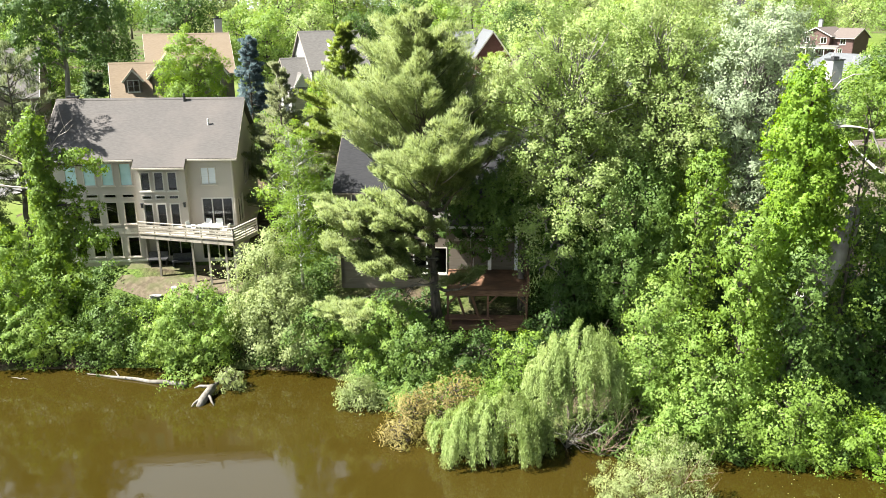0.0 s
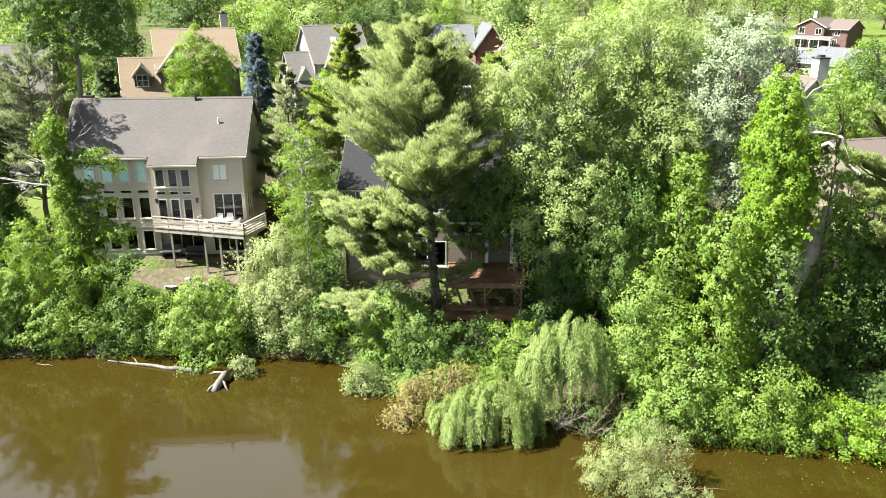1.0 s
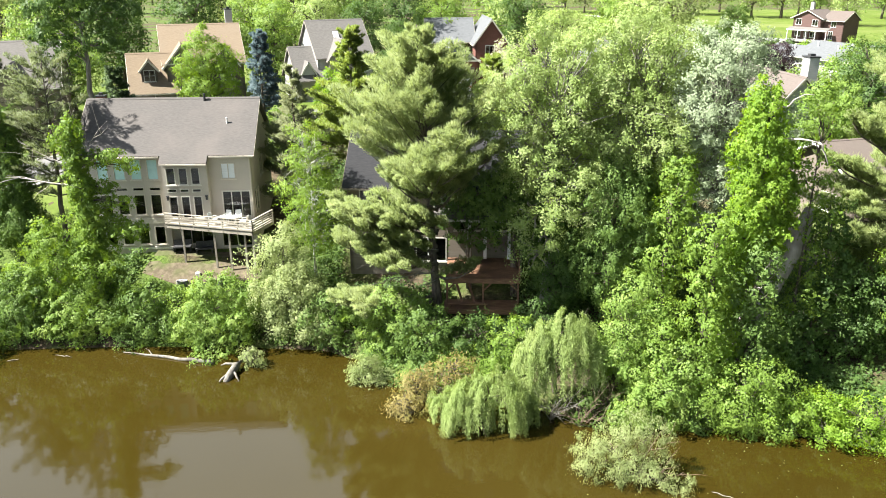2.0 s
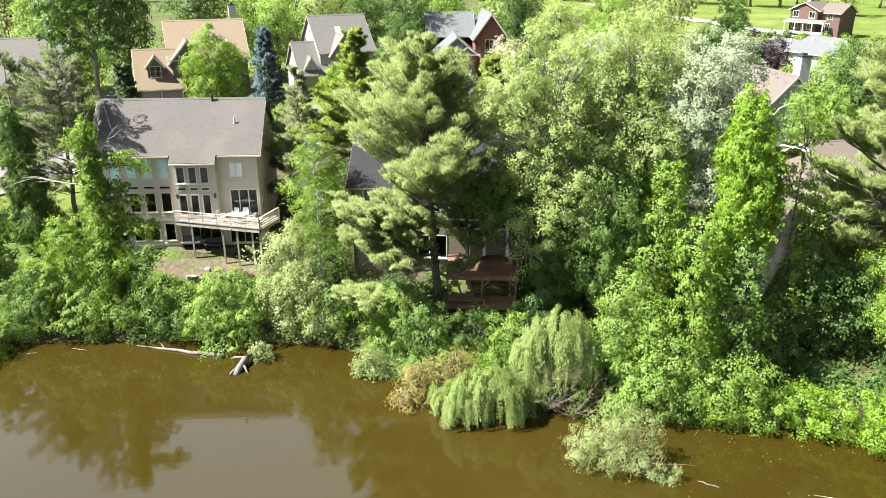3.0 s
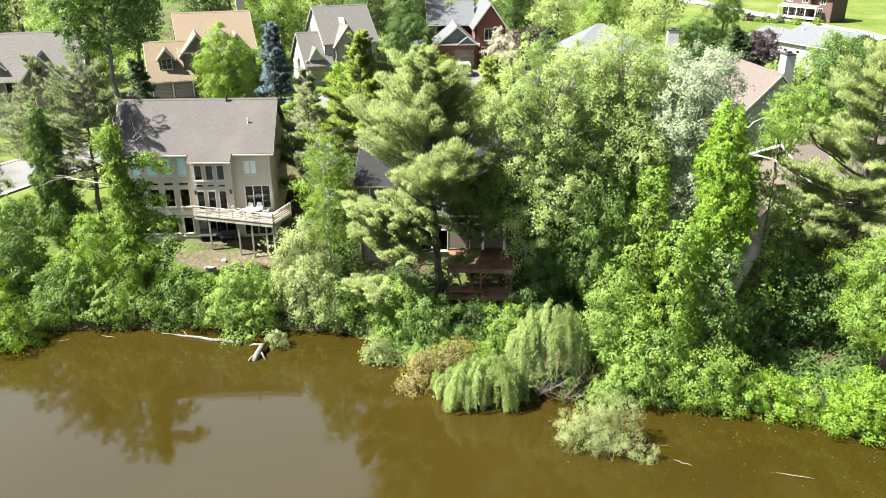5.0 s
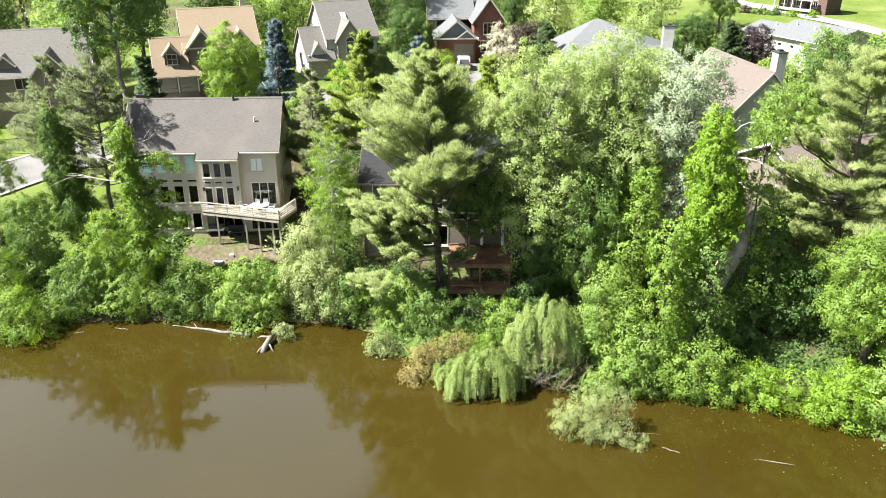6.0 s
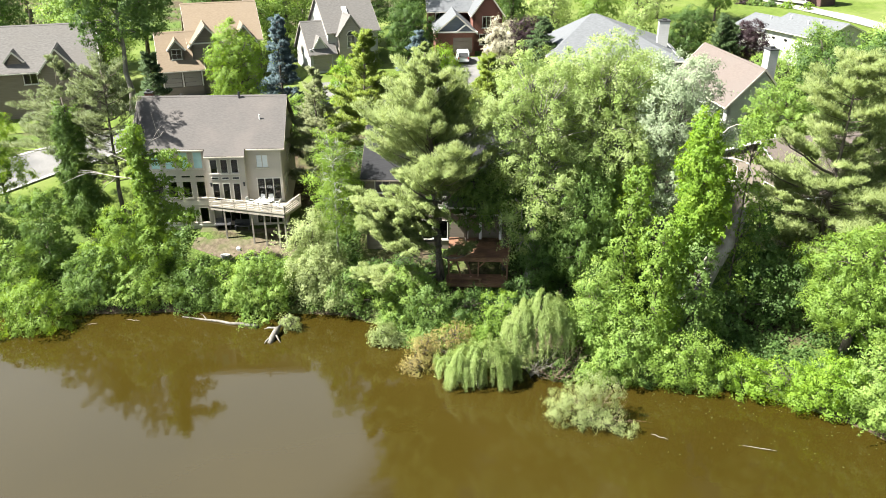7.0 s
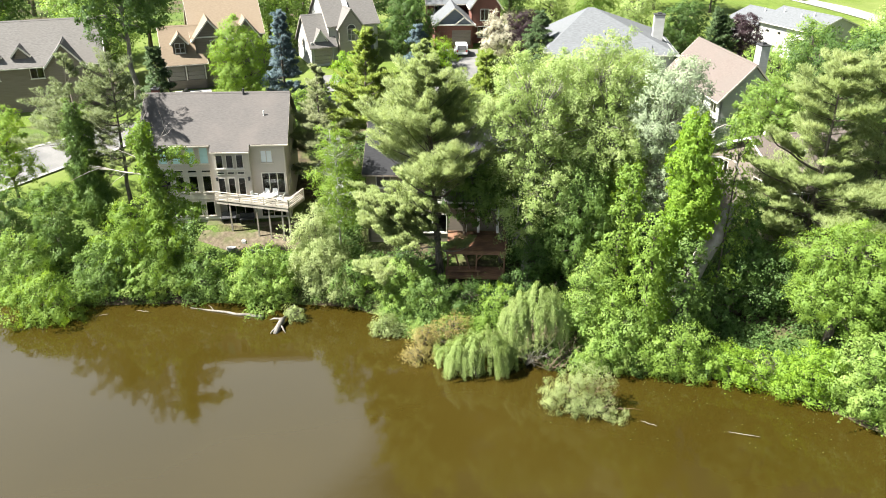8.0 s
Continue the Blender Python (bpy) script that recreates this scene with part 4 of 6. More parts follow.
first = garden_chair(pose(-16.45, 54.35, 6.905, 0, 0, 10))
for x, y, r in ((-17.35, 54.3, -15), (-18.3, 53.75, 70), (-15.75, 53.2, -100)):
    copy_thing(first, pose(x, y, 6.905, 0, 0, r))
tb = thing("garden_table", pose(-17.0, 53.4, 6.905), "white oval garden table on the deck", "table")
part("tabletop", Buf().prism([(math.cos(a) * 0.85, math.sin(a) * 0.48, 0.70) for a in np.linspace(0, 2 * math.pi, 20, endpoint=False)], (0, 0, 0.04)), WHITE_PAINT, tb)
for x in (-0.5, 0.5):
    for y in (-0.25, 0.25):
        part("leg", Buf().tube([(x, y, 0.7), (x * 1.1, y * 1.1, 0)], [0.03, 0.025], 6), WHITE_PAINT, tb)


# ---- the house behind the pine, with its cedar deck ----
def pine_house():
    root = thing("grey_house", pose(-7.3, 52.0, 4.3, 0, 0, -3.5), "dim grey-sided house with dark slate roof among trees", "house")
    box_house(root, 0, 13.5, 0, 9, 0, 6.6, SIDING_TAUPE, [(0.9, 2.3, 4.7, 6.0, 2, 1), (3.4, 4.6, 2.6, 4.2, 2, 1), (5.2, 7.6, 0.2, 2.2, 2, 1), (8.2, 10.4, 2.8, 4.8, 2, 1), (10.9, 12.9, 2.8, 4.8, 2, 1), (7.2, 8.8, 5.0, 6.1, 2, 1)], along="x", top=9.7)
    gable_roof(root, 0, 13.5, 0, 9, 6.6, 9.7, SHINGLE_DARK, "x", 0.55, 0.3, SIDING_TAUPE)
    slope(root, (6.2, -1.9, 4.3), (12.6, -1.9, 4.3), (12.6, 0.0, 4.95), (6.2, 0.0, 4.95), SHINGLE_GREY, 0.14, "porch_roof")
    part("porch_gutter", Buf().box(6.2, 12.6, -2.0, -1.88, 4.12, 4.28), TRIM, root)
    for x in (6.4, 9.4, 10.6, 12.4):
        part("porch_post", Buf().box(x - 0.12, x + 0.12, -1.85, -1.6, 1.2, 4.2), WHITE_PAINT, root)


pine_house()


def cedar_deck():
    root = thing("cedar_deck", pose(0.2, 46.4, 0, 0, 0, -2.5), "two-level red-brown cedar deck below the grey house", "deck")
    g = ground(2.5, 47)
    for i in range(22):
        y = i * 0.19
        part("board", Buf().box(0, 5.3, y, y + 0.175, 5.18, 5.22), CEDAR, root)
    part("fascia", Buf().box(-0.05, 5.35, -0.06, -0.01, 4.86, 5.2), CEDAR, root)
    part("rim", Buf().box(5.31, 5.36, 0, 4.2, 4.86, 5.2), CEDAR, root)
    for y in (0.25, 2.2, 4.1):
        part("rail_post", Buf().box(5.22, 5.34, y - 0.06, y + 0.06, 5.22, 6.1), CEDAR, root)
    for z in (5.5, 5.8, 6.08):
        part("rail", Buf().box(5.24, 5.32, 0.2, 4.16, z, z + 0.09), CEDAR, root)
    for x in (0.1, 2.7, 5.2):
        part("post", Buf().box(x - 0.07, x + 0.07, 0.05, 0.19, g - 0.3, 5.18), CEDAR, root)
        part("brace", Buf().beam((x, 0.12, 4.2), (x + (0.6 if x < 5 else -0.6), 0.12, 4.85), 0.08, 0.1), CEDAR, root)
    for i in range(9):
        y = -0.9 + i * 0.19
        part("board", Buf().box(-0.1, 5.1, y, y + 0.175, 3.18, 3.22), CEDAR, root)
    part("fascia", Buf().box(-0.15, 5.15, -0.96, -0.91, 2.86, 3.2), CEDAR, root)
    for x in (0.1, 1.8, 3.5, 5.0):
        part("post", Buf().box(x - 0.06, x + 0.06, -0.85, -0.73, g - 1.2, 3.18), CEDAR, root)
    part("bench", Buf().box(0.2, 3.0, -0.9, -0.5, 3.55, 3.62).box(0.3, 0.4, -0.8, -0.6, 3.22, 3.55).box(2.8, 2.9, -0.8, -0.6, 3.22, 3.55), CEDAR, root)
    part("stair_stringer", Buf().beam((1.3, -0.2, 3.2), (0.5, 1.2, 5.1), 0.06, 0.26).beam((2.2, -0.2, 3.2), (1.4, 1.2, 5.1), 0.06, 0.26), CEDAR, root)


cedar_deck()


# ---- the houses along the streets ----
def tan_house():
    root = thing("tan_house", pose(-36.7, 86.8, 10.0, 0, 0, 20), "taupe house with tan shingle roofs, dormer and two-door garage", "house")
    box_house(root, 0, 5.2, 0, 7.2, 0, 2.85, SIDING_TAUPE, [(0.25, 2.4, 0, 2.3, 1, 1, "garage"), (2.75, 4.9, 0, 2.3, 1, 1, "garage")], frame_mat=SIDING_GREIGE, top=6.6)
    gable_roof(root, 0, 5.2, 0, 7.2, 2.85, 6.6, SHINGLE_TAN, "x", 0.6, 0.3, TRIM_TAN)
    for u in (0.12, 2.57, 5.03):
        part("door_trim", Buf().box(u - 0.08, u + 0.08, -0.05, -0.003, 0, 2.4), TRIM, root)
    box_house(root, 4.0, 13.4, 2.6, 12, 0, 5.6, SIDING_TAUPE, [(5.6, 7.2, 3.2, 4.9, 2, 1), (5.4, 7.9, 0.7, 2.2, 3, 1)], frame_mat=TRIM, top=9.6)
    gable_roof(root, 4.0, 13.4, 2.6, 12, 5.6, 9.6, SHINGLE_TAN, "x", 0.5, 0.3, TRIM_TAN)
    box_house(root, 4.2, 8.0, 0.5, 6.0, 0, 5.5, SIDING_TAUPE, [(1.9, 3.4, 3.4, 5.0, 2, 1)], frame_mat=TRIM, along="y", top=7.7)
    gable_roof(root, 4.2, 8.0, 0.5, 7.5, 5.5, 7.7, SHINGLE_TAN, "y", 0.45, 0.4, TRIM)
    part("gable_band", Buf().box(3.9, 8.3, 0.42, 0.497, 5.32, 5.5), TRIM, root)
    gable_roof(root, 9.6, 12.6, 1.6, 7.0, 5.3, 7.4, SHINGLE_TAN, "y", 0.3, 0.3, TRIM)
    box_house(root, 9.7, 12.5, 1.7, 2.9, 0, 5.3, SIDING_TAUPE, [(0.7, 2.1, 3.2, 4.7, 2, 1)], frame_mat=TRIM, along="y", top=7.3)
    # dormer
    box_house(root, 1.3, 3.1, 0.6, 3.2, 3.3, 5.0, SIDING_TAUPE, [(0.25, 1.55, 3.5, 4.85, 2, 2)], frame_mat=TRIM, along="y", top=6.0)
    gable_roof(root, 1.3, 3.1, 0.6, 3.6, 5.0, 6.05, SHINGLE_TAN, "y", 0.22, 0.2, TRIM, 0.12)
    chimney(root, 12.6, 8.6, 0, 11.2, 0.9, SIDING_WHITE)


def white_house():
    root = thing("white_house", pose(-18.9, 97.2, 9.8, 0, 0, 25), "white-sided house with grey shingle roofs and arched window", "house")
    box_house(root, 0, 3.6, 0, 7.2, 0, 2.9, SIDING_WHITE, [(0.4, 3.2, 0, 2.4, 1, 1, "garage")], left=[(2.6, 3.4, 2.0, 3.2, 1, 1)], frame_mat=SIDING_GREIGE, top=6.6)
    gable_roof(root, 0, 3.6, 0, 7.2, 2.9, 6.6, SHINGLE_GREY, "x", 0.4, 0.3, SIDING_GREIGE)
    gable_roof(root, 0.7, 2.4, 0.2, 2.8, 3.6, 4.9, SHINGLE_GREY, "y", 0.15, 0.15, TRIM, 0.12)
    gable_wall(root, (0.7, 0.25), (2.4, 0.25), 3.2, 4.8, SIDING_WHITE, 0.2)
    box_house(root, 3.0, 10.6, 0.8, 10.0, 0, 5.6, SIDING_WHITE, [(5.6, 7.0, 3.2, 4.7, 2, 1), (5.0, 7.0, 0.5, 2.2, 2, 1)], left=[(3.0, 4.0, 3.6, 4.8, 1, 1)], frame_mat=TRIM, top=9.8)
    gable_roof(root, 3.0, 10.6, 0.8, 10.0, 5.6, 9.8, SHINGLE_GREY, "x", 0.45, 0.3, SIDING_GREIGE)
    box_house(root, 4.3, 7.9, -0.3, 3.0, 0, 5.3, SIDING_GREIGE, [(1.2, 2.4, 3.1, 4.8, 2, 2)], frame_mat=TRIM, along="y", top=7.7)
    gable_roof(root, 4.3, 7.9, -0.3, 5.4, 5.3, 7.7, SHINGLE_GREY, "y", 0.3, 0.25, SIDING_GREIGE)
    arch = [(6.1 + 0.6 * math.cos(a), -0.34, 4.85 + 0.55 * math.sin(a)) for a in np.linspace(0, math.pi, 12)]
    part("arch_window", Buf().prism(arch, (0, 0.05, 0)), DARK_METAL, root, "dark half-round window light")
    part("arch_trim", Buf().tube([(6.1 + 0.65 * math.cos(a), -0.36, 4.85 + 0.6 * math.sin(a)) for a in np.linspace(0, math.pi, 12)], [0.06] * 12, 6), TRIM, root)
    part("skylight", Buf().prism([(6.0, 2.5, 7.32), (6.7, 2.5, 7.32), (6.7, 3.5, 8.24), (6.0, 3.5, 8.24)], (0, -0.08, 0.1)), WHITE_PAINT, root, "pale skylight on the roof")


def brick_house():
    root = thing("brick_house", pose(-1.0, 107.2, 10.6, 0, 0, 4), "red brick house with blue-grey gables and roofs", "house")
    box_house(root, 0, 6.0, 0, 9, 0, 3.3, BRICK, [(2.6, 5.6, 0, 2.3, 1, 1, "garage")], frame_mat=SIDING_TAUPE, along="y", top=5.8, gable_mat=SIDING_SLATE)
    gable_roof(root, 0, 6.0, 0, 9, 3.3, 5.8, SHINGLE_BLUE, "y", 0.35, 0.5, TRIM_TAN, 0.16)
    part("gable_band", Buf().box(-0.35, 6.35, -0.5, -0.003, 3.08, 3.28), TRIM, root)
    gable_roof(root, 3.0, 6.0, -0.3, 1.5, 3.3, 4.45, SHINGLE_BLUE, "y", 0.1, 0.25, TRIM, 0.12)
    gable_wall(root, (3.0, -0.3), (6.0, -0.3), 3.3, 4.35, SIDING_SLATE, 0.2)
    box_house(root, 6.0, 10.6, 3.0, 13, 0, 5.6, BRICK, [(1.4, 2.8, 3.2, 5.0, 2, 1), (1.0, 3.0, 0.6, 2.3, 2, 1)], frame_mat=TRIM, along="y", top=8.7)
    gable_roof(root, 6.0, 10.6, 3.0, 14, 5.6, 8.7, SHINGLE_BLUE, "y", 0.4, 0.5, TRIM_TAN, 0.16)
    box_house(root, -0.6, 5.9, 9.2, 16, 0, 5.4, BRICK, [(1.0, 2.4, 3.4, 4.9, 2, 1)], frame_mat=TRIM, top=8.4)
    gable_roof(root, -0.8, 6.2, 7.5, 16, 5.4, 8.4, SHINGLE_BLUE, "x", 0.4, 0.3, TRIM_TAN)


def hip_house():
    root = thing("hip_roof_house", pose(14.5, 91.0, 10.2, 0, 0, -6), "house under a broad pale grey hip roof with chimney", "house")
    box_house(root, 0, 17, 0, 16, 0, 3.4, SIDING_WHITE, [(2, 4, 0.8, 2.4, 2, 1), (8, 11, 0.8, 2.4, 3, 1)])
    e, t = 3.1, 7.7
    a, b, c, d = (-0.6, -0.6, e), (17.6, -0.6, e), (17.6, 16.6, e), (-0.6, 16.6, e)
    r0, r1 = (5.6, 8, t), (6.4, 8, t)
    slope(root, a, b, r1, r0, SHINGLE_BLUE)
    slope(root, c, d, r0, r1, SHINGLE_BLUE)
    slope(root, d, a, r0, r0, SHINGLE_BLUE)
    slope(root, b, c, r1, r1, SHINGLE_BLUE)
    for p, q in ((a, b), (b, c), (c, d), (d, a)):
        part("gutter", Buf().beam(Vector(p) - Vector((0, 0, 0.12)), Vector(q) - Vector((0, 0, 0.12)), 0.12, 0.16), TRIM, root)
    box_house(root, 0.6, 5.0, -2.4, 0, 0, 2.9, SIDING_WHITE, [(1.0, 3.4, 0.8, 2.3, 3, 1)])
    slope(root, (0.2, -2.9, 2.75), (5.4, -2.9, 2.75), (5.4, 1.2, 4.0), (0.2, 1.2, 4.0), SHINGLE_BLUE, 0.18)
    slope(root, (11.0, -1.6, 3.0), (14.0, -1.6, 3.0), (14.0, 1.0, 4.1), (11.0, 1.0, 4.1), SHINGLE_BLUE, 0.18)
    chimney(root, 15.4, 6.0, 0, 7.2, 1.4, SIDING_WHITE)


def brown_roof_house():
    root = thing("brown_roof_house", pose(30.1, 86.0, 7.7, 0, 0, -83), "white house with a long rosy-brown shingle roof", "house")
    box_house(root, 0, 15, 0, 7, 0, 4.7, SIDING_WHITE, [(2.0, 3.4, 2.4, 3.9, 2, 1), (9.5, 10.9, 2.4, 3.9, 2, 1), (12.6, 14.2, 2.4, 3.9, 2, 1), (12.4, 14.4, 0.1, 2.0, 2, 1)], right=[(2.2, 3.8, 2.0, 3.6, 2, 1)], top=8.4)
    gable_roof(root, 0, 15, 0, 7, 4.7, 8.4, SHINGLE_BROWN, "x", 0.5, 0.35, TRIM_TAN)
    chimney(root, 12.8, 5.2, 0, 10.0, 1.3, SIDING_WHITE)
    for x in (5.0, 6.2, 9.0):
        pipe(root, x, 5.6, 6.2, 0.7, 0.09, DARK_METAL)


def ranch_house():
    root = thing("ranch_house", pose(47.5, 115.5, 11.0, 0, 0, -67), "long white ranch house with pale grey roof", "house")
    high = lambda *us: [(u, u + 0.8, 1.75, 2.3, 1, 1) for u in us]
    box_house(root, 0, 6.8, 0, 9, 0, 2.7, SIDING_WHITE, high(1.2, 4.4), top=4.3)
    gable_roof(root, 0, 6.8, 0, 9, 2.7, 4.3, SHINGLE_BLUE, "x", 0.5, 0.2, TRIM)
    box_house(root, 7.05, 18, -0.1, 9.3, 0, 3.5, SIDING_WHITE, high(1.6, 4.0, 6.6, 9.0), top=5.2)
    gable_roof(root, 7.05, 18, -0.1, 9.3, 3.5, 5.2, SHINGLE_BLUE, "x", 0.5, 0.25, TRIM)
    for x, y, z in ((4.2, 3.6, 3.9), (8.8, 3.0, 4.6), (12.6, 2.6, 4.4), (14.2, 3.4, 4.7)):
        pipe(root, x, y, z, 0.6, 0.12, WHITE_PAINT)
    part("garden_wall", Buf().box(15.4, 17.4, -3.4, -0.2, -0.5, 2.2), SIDING_WHITE, root)


def brown_house():
    root = thing("brown_house", pose(69.6, 154.0, 13.0, 0, 0, -53) @ Matrix.Scale(0.74, 4), "two-storey maroon-brown house with white windows and porch", "house")
    box_house(root, 0, 7.6, 0, 9, 0, 5.6, SIDING_BROWN, [(0.7, 2.3, 3.5, 5.1, 2, 1), (5.2, 6.8, 3.4, 5.0, 2, 1), (0.8, 2.4, 0.6, 2.2, 2, 1), (3.4, 4.3, 0, 2.1), (5.0, 6.6, 0.4, 2.2, 2, 1)], frame_mat=WHITE_PAINT, along="y", top=7.4)
    gable_roof(root, 0, 7.6, 0, 9, 5.6, 7.4, SHINGLE_BROWN, "y", 0.7, 0.5, TRIM)
    box_house(root, 7.6, 13.0, 1.4, 9, 0, 5.2, SIDING_BROWN, [(2.0, 3.4, 3.2, 4.7, 2, 1), (1.6, 2.8, 0.2, 2.2, 2, 1)], frame_mat=WHITE_PAINT, top=7.2)
    gable_roof(root, 7.6, 13.0, 1.4, 9, 5.2, 7.2, SHINGLE_BROWN, "x", 0.6, 0.4, TRIM)
    slope(root, (-0.6, -2.0, 2.5), (10.6, -2.0, 2.5), (10.6, 0, 3.05), (-0.6, 0, 3.05), SHINGLE_GREY, 0.15, "porch_roof")
    part("porch_fascia", Buf().box(-0.6, 10.6, -2.08, -2.0, 2.2, 2.48), TRIM, root)
    for x in (-0.3, 2.6, 4.9, 7.4, 10.3):
        part("porch_post", Buf().box(x - 0.08, x + 0.08, -1.9, -1.74, -0.6, 2.35), WHITE_PAINT, root)
    part("porch_floor", Buf().box(-0.6, 10.6, -2.0, -0.003, -0.6, -0.02), CONCRETE, root)
    chimney(root, 2.6, 4.0, 5, 9.2, 0.9, SIDING_WHITE)


def grey_roof_house():
    root = thing("grey_roof_house", pose(-57.5, 77.2, 9.2, 0, 0, 19), "house with a long grey shingle roof behind the trees", "house")
    box_house(root, 0, 15.5, 0, 9.5, 0, 5.0, SIDING_TAUPE, [(2, 3.6, 3, 4.5, 2, 1), (7, 8.6, 3, 4.5, 2, 1), (11, 12.6, 3, 4.5, 2, 1), (10.4, 14, 0, 2.3, 1, 1, "garage")], top=9.3)
    gable_roof(root, 0, 15.5, 0, 9.5, 5.0, 9.3, SHINGLE_GREY, "x", 0.5, 0.3, TRIM)
    gable_roof(root, 9.2, 13.2, -1.2, 4.5, 5.0, 7.4, SHINGLE_GREY, "y", 0.35, 0.3, TRIM)
    gable_wall(root, (9.2, -1.2), (13.2, -1.2), 5.0, 7.2, SIDING_TAUPE)
    wall(root, (9.2, -1.2), (13.2, -1.2), -2, 5.0, SIDING_TAUPE)
    for x in (2.2, 5.4):
        gable_roof(root, x, x + 1.8, 0.4, 3.6, 6.0, 7.0, SHINGLE_GREY, "y", 0.2, 0.2, TRIM, 0.12)
        gable_wall(root, (x, 0.5), (x + 1.8, 0.5), 5.2, 6.9, SIDING_TAUPE, 0.2)


def hidden_house():
    root = thing("cream_house", pose(27.4, 59.3, 5.8, 0, 0, -75), "cream house with brown roof half hidden by trees", "house")
    box_house(root, 0, 12, 0, 11, 0, 4.9, SIDING_TAUPE, [(1.5, 3.0, 2.6, 4.2, 2, 1), (7.0, 8.6, 2.6, 4.2, 2, 1)], right=[(1.5, 3.0, 2.6, 4.2, 2, 1), (5.6, 7.2, 2.6, 4.2, 2, 1), (1.2, 3.6, 0.2, 2.1, 2, 1)], along="y", top=7.8)
    gable_roof(root, 0, 12, 0, 11, 4.9, 7.8, SHINGLE_BROWN, "y", 0.5, 0.5, WHITE_PAINT, 0.26)
    for x, y in ((3.0, 3.5), (8.4, 4.0)):
        pipe(root, x, y, 6.2, 0.9, 0.12, WHITE_PAINT)


for build in (tan_house, white_house, brick_house, hip_house, brown_roof_house, ranch_house, brown_house, grey_roof_house, hidden_house):
    build()


# ---- streets, drives and lawns ----
strip("road", [(-75, 42), (-58, 54), (-47, 64), (-38, 71.5), (-30, 77), (-18, 82), (0, 90), (16, 86)], 6.0, ASPHALT, "pale worn asphalt street with kerbs", "street", 0.14)
for s in (-1, 1):
    strip("kerb", [(-75 - 1.9 * s, 42 + 2.5 * s), (-58 - 1.9 * s, 54 + 2.5 * s), (-47 - 2.0 * s, 64 + 2.4 * s), (-38 - 1.9 * s, 71.5 + 2.5 * s), (-30 - 1.5 * s, 77 + 2.8 * s), (-18 - 1.2 * s, 82 + 2.9 * s), (0 - 0.6 * s, 90 + 3.1 * s), (16 + 0.5 * s, 86 + 3.0 * s)], 0.4, CONCRETE, "pale concrete kerb", "kerb", 0.2)
strip("driveway", [(-34.3, 87.0), (-32.2, 80.5), (-31.5, 77)], 6.2, CONCRETE, "pale concrete driveway before the garage", "driveway", 0.16)
strip("driveway", [(3.2, 107), (3.0, 99), (2.0, 90)], 5.0, ASPHALT, "asphalt driveway before the brick house", "driveway", 0.16)
strip("driveway", [(-15, 94), (-13.5, 89), (-11.5, 84.5)], 4.6, ASPHALT, "asphalt driveway before the white house", "driveway", 0.16)
strip("road", [(44, 232), (58, 190), (66, 166), (73, 142), (82, 118), (96, 96)], 5.0, CONCRETE, "pale concrete street beyond the ranch house", "street", 0.42)
patch("lawn", [(-70, 51), (-31, 57), (-30, 74), (-45, 72), (-70, 60)], GRASS, "sunlit mown lawn beside the street", "lawn", 0.02)
patch("lawn", [(-80, 70), (-40, 76), (-22, 86), (-10, 92), (-12, 130), (-80, 120)], GRASS, "mown front lawns", "lawn", 0.08)
patch("lawn", [(-10, 92), (16, 90), (36, 90), (60, 100), (40, 180), (-12, 130)], GRASS, "mown lawns between houses", "lawn", 0.10)
patch("lawn", [(36, 90), (60, 84), (140, 90), (140, 260), (10, 260), (40, 178)], GRASS, "broad sunlit lawns beyond the street", "lawn", 0.30)
patch("dirt", [(-24, 52.3), (-20, 50.8), (-15.5, 50.5), (-13.8, 51.6), (-14.5, 55), (-23.5, 54.8)], DIRT, "bare trodden earth below the deck", "bare earth", 0.03)


# ---- the great pine before the grey house ----
pine("white_pine", -0.35, 46.3, 20.5, 5.9, 7.8, NEEDLE, "tall white pine with soft olive plumes of needles", 11, 0.62, (-1.3, 0.2), 430, 0.27,
     lambda t: 0.6 + 2.4 * t if t < 0.16 else max(0.06, 1 - (t - 0.16) / 0.84) ** 1.1, 0.72, trunk_r=0.36, fill=1.9, inner=0.25, width=0.045, brush=1.5)


def pine_bough(name, x, y, z, tiers, label, seed, material=None):
    """Low boughs of the great pine: plates of needles on limbs from the trunk."""
    g = np.random.default_rng(seed)
    root = thing(name, pose(x, y, z), label, "tree")
    b, at, way = Buf(), [], []
    for ex, ey, ez, w, m in tiers:
        s, e = np.array((0, 0, ez * 0.75)), np.array((ex, ey, ez))
        b.tube(bent(s, e, 0.3, 6, 0.06), [0.13, 0.11, 0.09, 0.07, 0.05, 0.02], 6)
        d = unit(e - s)
        side = unit(np.cross(d, (0, 0, 1.0)))
        for _ in range(m // 5):
            f = 0.25 + 0.75 * g.uniform(0, 1) ** 0.7
            p = s + (e - s) * f + side * g.normal(scale=w * 0.42) + np.array((0, 0, g.normal(scale=0.16) + 0.15))
            plume(at, way, p, unit(d * 0.7 + side * g.uniform(-0.6, 0.6) + np.array((0, 0, 0.4))), g.uniform(0.55, 1.0), 420, g)
        for _ in range(5):
            i = g.uniform(0.35, 0.9)
            q = s + (e - s) * i
            b.tube(bent(q, q + d * 0.8 + side * g.uniform(-1, 1) * w * 0.6 + (0, 0, 0.25), 0.05, 4, 0.04), [0.05, 0.035, 0.025, 0.01], 4)
    part("limb", b, BARK, root, "", True)
    part("needles", needle_mesh("needles", np.concatenate(at), np.concatenate(way), 0.2, 0.046), material or NEEDLE, root)


